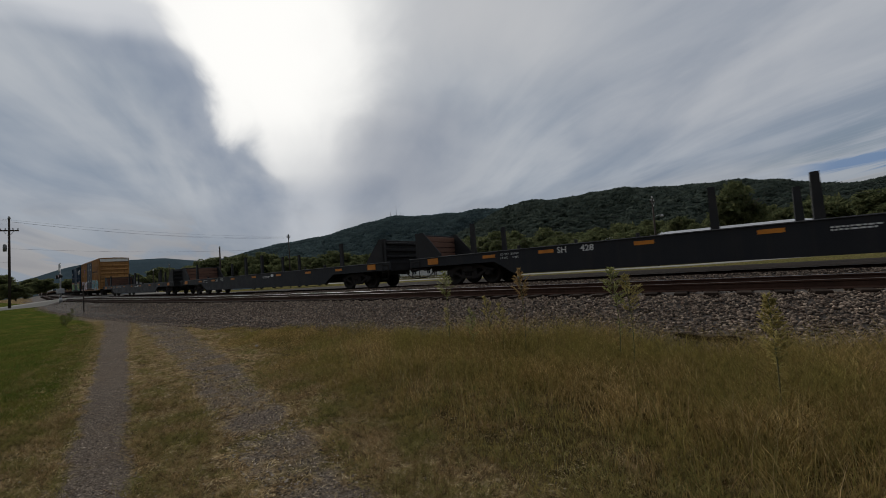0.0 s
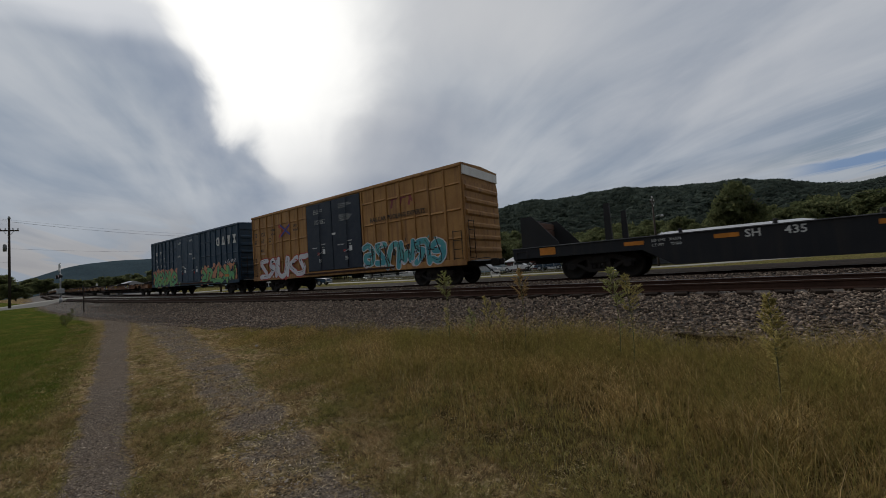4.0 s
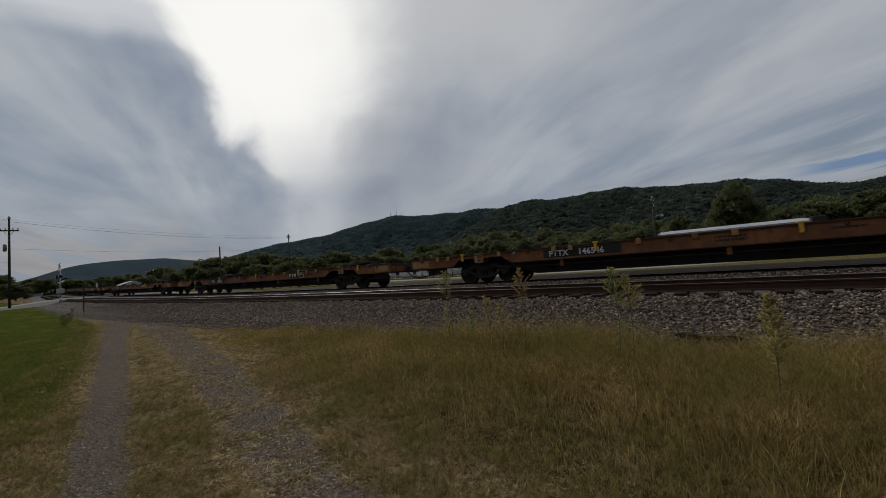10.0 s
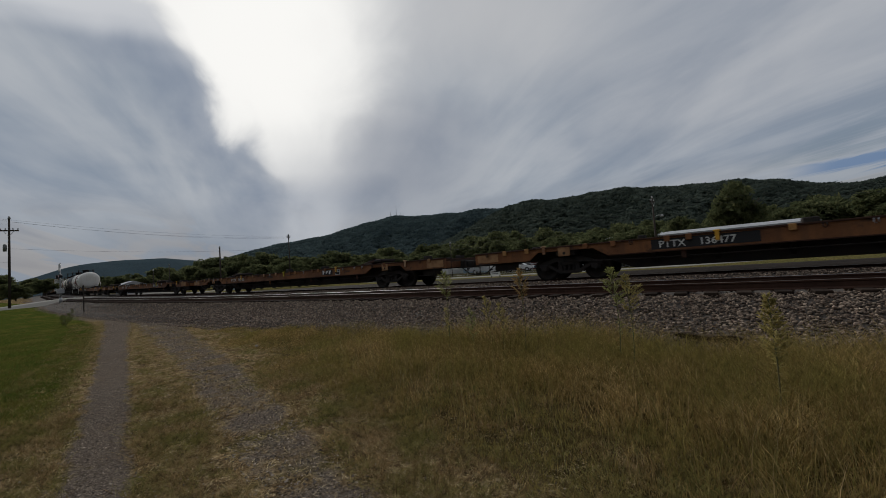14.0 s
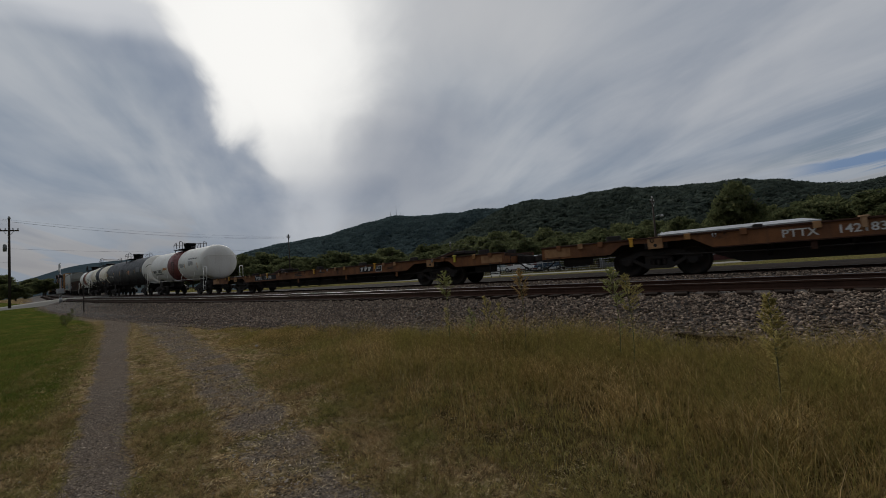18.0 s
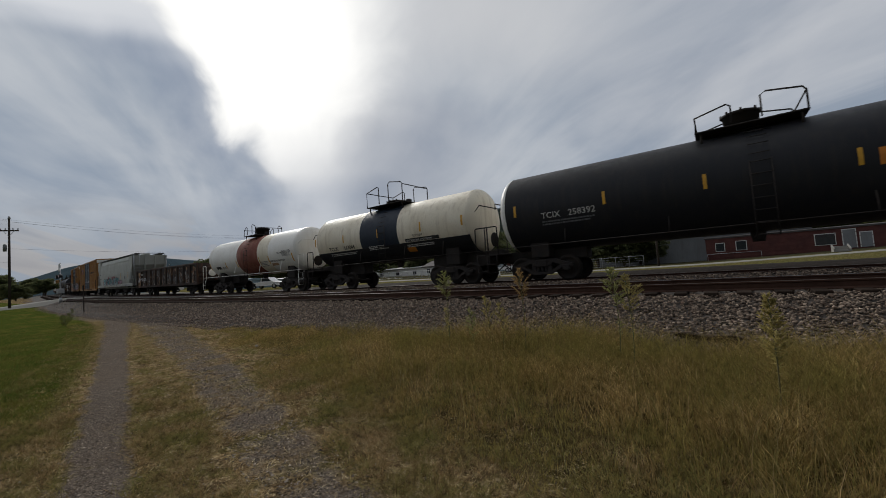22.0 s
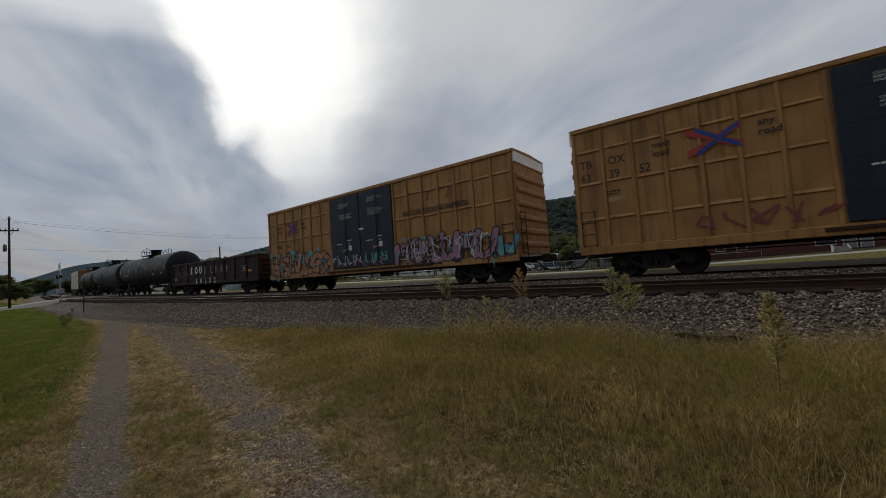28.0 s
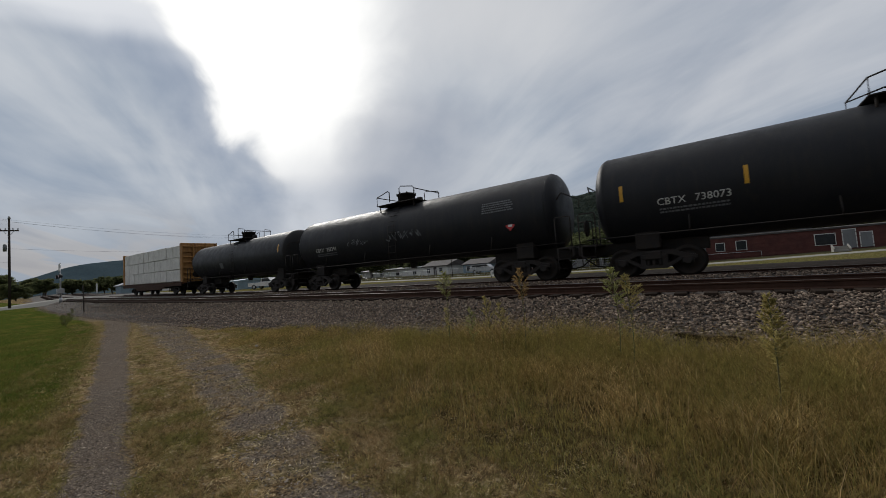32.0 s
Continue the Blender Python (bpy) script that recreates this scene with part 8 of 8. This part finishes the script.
WEED_GOLD = island_material("golden_weed_leaves", [(0.34, 0.29, 0.10), (0.43, 0.34, 0.13), (0.29, 0.27, 0.10)], 0.85, 0.45)
WEED_LAWN = island_material("lawn_weed_leaves", [(0.07, 0.10, 0.02), (0.11, 0.13, 0.03), (0.15, 0.15, 0.045)], 0.85, 0.35)
WEED_BROWN = island_material("brown_weed_leaves", [(0.29, 0.18, 0.075), (0.37, 0.24, 0.10), (0.23, 0.16, 0.06)], 0.85, 0.4)
STONES = island_material("ballast_stones", [(0.028, 0.022, 0.018), (0.12, 0.092, 0.07), (0.22, 0.165, 0.125), (0.07, 0.047, 0.034), (0.37, 0.29, 0.22), (0.04, 0.032, 0.027), (0.17, 0.12, 0.088)], 0.9, grain=14)


STRAW = island_material("pale_straw", [(0.25, 0.19, 0.09), (0.50, 0.40, 0.22), (0.68, 0.57, 0.36), (0.34, 0.25, 0.125)], 0.9, spec=0.0, grain=8.0)
GRIT = island_material("lane_grit", [(0.06, 0.05, 0.043), (0.17, 0.145, 0.122), (0.44, 0.37, 0.30), (0.09, 0.074, 0.062), (0.26, 0.215, 0.17)], 0.95, grain=14)


def blades(x, y, height, width, lean, seed, z=None):
    """Bent, tapering blades: corners and triangles."""
    rs = np.random.RandomState(seed)
    n = len(x)
    z = ground_height(x, y) - 0.01 if z is None else z
    a, b = rs.rand(n) * 6.283, rs.rand(n) * 6.283
    dx, dy = np.cos(a) * width / 2, np.sin(a) * width / 2
    lx, ly = np.cos(b) * lean * height, np.sin(b) * lean * height
    base = np.stack([x, y, z], -1)
    side_v = np.stack([dx, dy, 0 * dx], -1)
    mid = base + np.stack([lx * 0.3, ly * 0.3, height * 0.55], -1)
    tip = base + np.stack([lx, ly, height], -1)
    V = np.stack([base - side_v, base + side_v, mid - side_v * 0.75, mid + side_v * 0.75, tip], 1).reshape(-1, 3)
    F = np.array([[0, 1, 3], [0, 3, 2], [2, 3, 4]])[None] + (np.arange(n) * 5)[:, None, None]
    return V, F.reshape(-1, 3)


def patchy(x, y, f=1.0, p=0.0):
    return 0.5 + 0.25 * np.sin(x * 1.9 * f + 1.3 * np.sin(y * 1.1 * f + p)) + 0.25 * np.sin(y * 2.3 * f + 1.7 * np.sin(x * 0.9 * f + p))


def tufts(rs, x, y, each, spread):
    """Gathers blades round tuft centres; also gives each blade its tuft's own size."""
    n = len(x)
    big = np.repeat(rs.uniform(0.45, 1.45, n), each)
    return np.repeat(x, each) + rs.randn(n * each) * spread * big, np.repeat(y, each) + rs.randn(n * each) * spread * big, big


def grow_grass():
    rs = np.random.RandomState(4)
    n = 19000
    x, y, big = tufts(rs, rs.uniform(-14.5, 7.5, n), rs.uniform(1.2, 7.2, n), 24, 0.06)
    n = len(x)
    inner = y - tall_front(x) + 0.9 * (patchy(x, y, 0.8) - 0.5)
    keep = (inner > 0) & (rs.rand(n) < 0.35 + 0.65 * patchy(x, y, 1.4, 2)) & (y < 6.65 + 0.45 * patchy(x, x, 1.2))
    x, y, inner, big = x[keep], y[keep], inner[keep], big[keep]
    tall = np.clip(0.08 + inner * 0.14, 0.06, 0.42) * rs.uniform(0.35, 1.1, len(x)) * big * (0.7 + 0.6 * patchy(x, y, 0.5, 1))
    tall *= np.interp(x, [-14, -9, -5, 8], [0.45, 0.6, 1.0, 1.1])
    V, F = blades(x, y, tall, rs.uniform(0.003, 0.006, len(x)) * np.interp(y, [2, 6], [0.85, 1.35]), rs.uniform(0.2, 1.3, len(x)), 5)
    tagged(new("tall_grass", bulk("tall_grass", V, F, TALL_GRASS)), "tall seeding grass, olive green and straw yellow", "grass", kind="stuff")
    # taller seed stalks that stand above the rest
    n = 9000
    x, y = rs.uniform(-10, 7.5, n), rs.uniform(2.4, 6.9, n)
    keep = (y - tall_front(x) > 0.5) & (rs.rand(n) < patchy(x, y, 0.9, 3))
    x, y = x[keep], y[keep]
    V, F = blades(x, y, rs.uniform(0.35, 0.62, len(x)) * np.interp(x, [-10, -5, 8], [0.6, 1.0, 1.05]), rs.uniform(0.003, 0.005, len(x)), rs.uniform(0.05, 0.6, len(x)), 15)
    tagged(new("seed_stalks", bulk("seed_stalks", V, F, SHORT_GRASS)), "thin straw-coloured seed stalks in the tall grass", "grass", kind="stuff")
    # short dry turf round the lane, in tufts
    n = 34000
    cx = np.where(rs.rand(n) < 0.62, rs.uniform(-7, 4.5, n), rs.uniform(-28, -5, n))
    cy = np.where(cx > -7, rs.uniform(-0.4, 4.8, n), rs.uniform(-1.5, 7.2, n))
    ruts = rut_masks(cx, cy)
    tuft = patchy(cx, cy, 3.1, 1) * 0.6 + patchy(cx, cy, 1.2, 4) * 0.6
    keep = (rs.rand(n) < np.clip(tuft + 0.06, 0.1, 1)) & (ruts < 0.12 + 0.7 * rs.rand(n) * tuft) & (cy > lawn_edge(cx) - 0.9) & (cy - tall_front(cx) < 1.6)
    x, y, big = tufts(rs, cx[keep], cy[keep], 22, 0.035)
    V, F = blades(x, y, rs.uniform(0.02, 0.085, len(x)) * big ** 2 * np.interp(x, [-20, -6], [0.7, 1.0]), rs.uniform(0.0025, 0.005, len(x)), rs.uniform(0.5, 2.4, len(x)), 6)
    tagged(new("short_turf", bulk("short_turf", V, F, SHORT_GRASS)), "short trodden dry turf beside the lane", "grass", kind="stuff")
    # loose straw lying on the ground
    n = 125000
    x = np.where(rs.rand(n) < 0.7, rs.uniform(-7, 4.5, n), rs.uniform(-20, -5, n))
    y = np.where(x > -7, rs.uniform(-0.6, 4.4, n), rs.uniform(-0.5, 6.8, n))
    keep = (rs.rand(n) < 0.25 + 0.75 * patchy(x, y, 2.2, 5)) & (rut_masks(x, y) < 0.3 + 0.5 * rs.rand(n)) & (y > lawn_edge(x) - 0.4) & (y - tall_front(x) < 0.9)
    x, y = x[keep], y[keep]
    V, F = blades(x, y, rs.uniform(0.012, 0.03, len(x)), rs.uniform(0.003, 0.0065, len(x)), rs.uniform(2.0, 5.0, len(x)), 8)
    tagged(new("straw_litter", bulk("straw_litter", V, F, STRAW)), "pale dead straw scattered over the trodden ground", "straw", kind="stuff")
    n = 150000
    x, y = -np.abs(rs.exponential(9, n)) - 3.0, rs.uniform(-3, 8, n)
    keep = (x > -45) & (y < lawn_edge(x) + 0.5 * (rs.rand(n) - 0.4))
    x, y = x[keep], y[keep]
    V, F = blades(x, y, rs.uniform(0.03, 0.075, len(x)), rs.uniform(0.005, 0.012, len(x)), rs.uniform(0.2, 0.9, len(x)), 7)
    tagged(new("mown_lawn", bulk("mown_lawn", V, F, LAWN_GRASS)), "short mown green lawn", "grass", kind="stuff")


grow_grass()


def tall_weed(label, x, y, top, plume_from, wide, mat, seed, n=420, bow=0.04, branches=34):
    """A stem set with narrow leaves and, above, rising feathery side branches that shorten to the tip."""
    z = float(ground_height(x, y))
    h = top - z
    rs = np.random.RandomState(seed)
    ob = thing("tall_weed", label, "weed", "weeds along the ballast", pose(x, y, z))
    pts = [(bow * math.sin(k * 0.5), bow * 0.5 * math.sin(k * 0.8), -0.05 + (h + 0.03) * k / 6) for k in range(7)]
    part("stem", Shape().tube(pts, 0.006, 5), "stem", ob)
    tw = Shape()
    P, D = [], []
    for k in range(branches):
        t = (k + rs.rand()) / branches
        zz = plume_from * h + (1 - plume_from) * h * t
        r = wide * rs.uniform(0.65, 1.1) * (1.02 - t) ** 0.8 * min(1.0, 0.35 + 2.2 * t)
        a = rs.rand() * 6.283
        bx, by = bow * math.sin(zz / h * 3), bow * 0.5 * math.sin(zz / h * 4.8)
        e = (bx + math.cos(a) * r, by + math.sin(a) * r, zz + r * rs.uniform(0.5, 1.1))
        tw.tube([(bx, by, zz), ((bx + e[0]) / 2, (by + e[1]) / 2, zz + (e[2] - zz) * 0.62), e], 0.0022, 4)
        for _ in range(max(2, n // branches)):
            u = rs.uniform(0.2, 1.05)
            P.append((bx + (e[0] - bx) * u, by + (e[1] - by) * u, zz + (e[2] - zz) * (u * 1.25 - 0.25 * u * u)))
            D.append((math.cos(a) * 0.6, math.sin(a) * 0.6, 0.5))
    for k in range(46):
        t = rs.uniform(0.18, plume_from + 0.1)
        a = rs.rand() * 6.283
        P.append((bow * math.sin(t * 3), bow * 0.5 * math.sin(t * 4.8), t * h))
        D.append((math.cos(a) * 1.6, math.sin(a) * 1.6, 0.5))
    tagged(part("twig", tw, "stem", ob), kind="stuff")
    P, D = np.array(P), np.array(D)
    m = len(P)
    d = D + rs.randn(m, 3) * 0.5
    d /= np.linalg.norm(d, axis=1)[:, None]
    w = np.cross(d, rs.randn(m, 3))
    w /= np.linalg.norm(w, axis=1)[:, None]
    l = rs.uniform(0.02, 0.05, (m, 1)) * np.where(np.arange(m) >= m - 46, 1.7, 1.0)[:, None]
    V = np.stack([P - w * 0.006, P + w * 0.006, P + d * l], 1).reshape(-1, 3)
    part("plume", bulk("plume", V, np.arange(m * 3).reshape(-1, 3), mat), None, ob)["kind"] = "stuff"


tall_weed("tall pale green weed with a feathery plume", -4.24, 5.8, 1.52, 0.68, 0.23, WEED_GREEN, 1, 900)
tall_weed("tall brown weed gone to seed", -2.66, 5.7, 1.48, 0.66, 0.25, WEED_BROWN, 2, 1000)
tall_weed("tall green weed with a loose top", -1.24, 5.58, 1.42, 0.62, 0.26, WEED_GREEN, 3, 1000, 0.06)
tall_weed("tall golden weed leaning on its neighbour", -1.05, 5.54, 1.31, 0.62, 0.27, WEED_GOLD, 4, 1000)
tall_weed("slender pale weed standing in the tall grass", 0.30, 4.3, 1.13, 0.48, 0.17, WEED_GOLD, 5, 1500, 0.02, 60)
tall_weed("short golden weed at the foot of the ballast", -3.55, 6.1, 1.02, 0.35, 0.22, WEED_GOLD, 6, 800)
tall_weed("short golden weed at the foot of the ballast", -3.2, 5.95, 0.92, 0.35, 0.20, WEED_GOLD, 8, 700)
tall_weed("short olive weed at the foot of the ballast", -3.85, 6.0, 0.82, 0.30, 0.18, WEED_GREEN, 9, 600)
tall_weed("short golden weed at the foot of the ballast", -4.55, 6.2, 0.80, 0.40, 0.11, WEED_GOLD, 7, 260)
for k, (x, y, top) in enumerate(((-28.2, 4.3, 0.62), (-27.4, 4.25, 0.5), (-29.5, 4.6, 0.55), (-31, 5.0, 0.6), (-34, 5.6, 0.75))):
    tall_weed("low green weed at the lawn's edge", x, y, top, 0.08, 0.4, WEED_LAWN, 20 + k, 500)


def stone_at(x, y):
    """Height of the ballast bed's surface."""
    off = y - bend_np(x) - NEAR_Y
    u = np.array([-3.9, -3.35, -2.2, -1.6, -1.27, 0, 1.27, 1.65, 2.05, 2.45, 2.85, 4.05, 5.3])
    w = np.array([-0.98, -0.70, -0.44, -0.27, -0.215, -0.20, -0.21, -0.05, 0.01, -0.01, -0.17, -0.22, -0.28])
    return np.interp(off, u, w) + RAIL_Z + climb_np(x)


def lay_stones():
    rs = np.random.RandomState(9)
    shapes = []
    for k in range(7):
        bm = bmesh.new()
        bmesh.ops.create_icosphere(bm, subdivisions=1, radius=1)
        r2 = np.random.RandomState(k)
        v = np.array([q.co[:] for q in bm.verts]) * r2.uniform(0.65, 1.25, (len(bm.verts), 1)) * [1.0, 0.8, 0.66]
        f = np.array([[q.index for q in g.verts] for g in bm.faces])
        bm.free()
        shapes.append((v, f))
    n = 50000
    x = np.concatenate([rs.uniform(-13, 6.5, 32000), -13 - rs.exponential(13, 18000)])
    y = rs.uniform(6.25, 9.3, n) + bend_np(x)
    s = rs.uniform(0.014, 0.038, n) * np.where(x < -13, 1.25, 1.0)
    x2 = rs.uniform(-24, 7, 12000)
    y2 = np.where(rs.rand(12000) < 0.85, rs.uniform(11.65, 13.1, 12000), rs.uniform(9.2, 11.3, 12000))
    X, Y = np.concatenate([x, x2]), np.concatenate([y, y2])
    S = np.concatenate([s, rs.uniform(0.02, 0.045, 12000)])
    Z = np.maximum(stone_at(X, Y), ground_height(X, Y)) + S * 0.15
    V, F = scatter(shapes, np.stack([X, Y, Z], -1), S[:, None] * rs.uniform(0.75, 1.25, (len(S), 3)), 10)
    tagged(new("ballast_stones", bulk("ballast_stones", V, F, STONES)), "loose grey and tan ballast stones", "stones", kind="stuff")
    n = 110000
    x, y = np.concatenate([rs.uniform(-8, 3, 75000), rs.uniform(-26, -8, 35000)]), rs.uniform(-1.5, 7.5, n)
    m = (rut_masks(x, y) > 0.12 + 0.5 * rs.rand(n)) | (rs.rand(n) < np.where(y < tall_front(x) - 0.2, 0.10, 0.03) * (y > lawn_edge(x) + 0.3))
    x, y = x[m], y[m]
    s = rs.gamma(1.7, 0.0040, len(x)) * np.interp(x, [-20, -6], [1.7, 1.0]) * np.where(rut_masks(x, y) > 0.66, 0.45, 1.0) + 0.003
    s = np.minimum(s, np.interp(x, [-20, -6], [0.03, 0.015]))
    pebbles = []
    for k in range(4):
        v = np.array([(1, 0, 0), (-1, 0, 0), (0, 1, 0), (0, -1, 0), (0, 0, 1), (0, 0, -1)]) * np.random.RandomState(k).uniform(0.7, 1.25, (6, 1)) * [1.0, 0.85, 0.7]
        pebbles.append((v, np.array([(0, 2, 4), (2, 1, 4), (1, 3, 4), (3, 0, 4), (2, 0, 5), (1, 2, 5), (3, 1, 5), (0, 3, 5)])))
    V, F = scatter(pebbles, np.stack([x, y, ground_height(x, y) + s * 0.2], -1), s[:, None] * rs.uniform(0.7, 1.3, (len(s), 3)), 12)
    tagged(new("lane_gravel", bulk("lane_gravel", V, F, GRIT)), "loose grey gravel in the lane's wheel tracks", "gravel", kind="stuff")
    d = thing("timber_scrap", "rotten dark timber lying at the ballast's foot", "debris", at=pose(-0.28, 6.85, 0.27, 0, 4, -9))
    part("beam", Shape().prism([(-0.42, 0.0), (-0.30, 0.045), (0.05, 0.035), (0.30, 0.05), (0.44, 0.01), (0.2, -0.03), (-0.2, -0.04)], "y", -0.06, 0.06), "tie", d)
    part("splinter", Shape().prism([(0.1, 0.05), (0.35, 0.09), (0.52, 0.05), (0.3, 0.03)], "y", -0.04, 0.02), "tie", d)
    r = thing("pale_rock", "pale rock lying in the dry grass", "rock", at=pose(-9.16, 4.72, 0.06))
    part("rock_body", bulk("rock_body", shapes[0][0] * 0.055, shapes[0][1], MAT["concrete"], False), None, r)


lay_stones()

# ---- what moves ----
def motions():
    times = [float(t) for t in range(0, 33)]
    for car, middle, half in moving:
        walk(car, [(t, ride(middle + run(t), half)) for t in times])
    for w, middle, off in wheel_runs:
        # the wheels turn while they can be seen; far off they stand
        x0 = w.matrix_basis.translation.x
        rows, turn, last = [], 0.0, None
        t = 0.0
        while t <= SECONDS + 1e-6:
            x = middle + off + run(t)
            if -24 < x < 9:
                if last is not None:
                    turn += math.degrees((x - last) / WHEEL_R)
                rows.append((t, pose(x0, 0, WHEEL_R, 0, turn, 0)))
                last = x
                t += 1 / 30
            else:
                last = None
                if t in (0.0, SECONDS) or abs(t - SECONDS) < 1e-6:
                    rows.append((t, pose(x0, 0, WHEEL_R, 0, turn, 0)))
                t += 1 / 30
        if len(rows) > 2:
            if rows[-1][0] < SECONDS - 0.05:
                rows.append((SECONDS, rows[-1][1]))
            walk(w, rows)


motions()
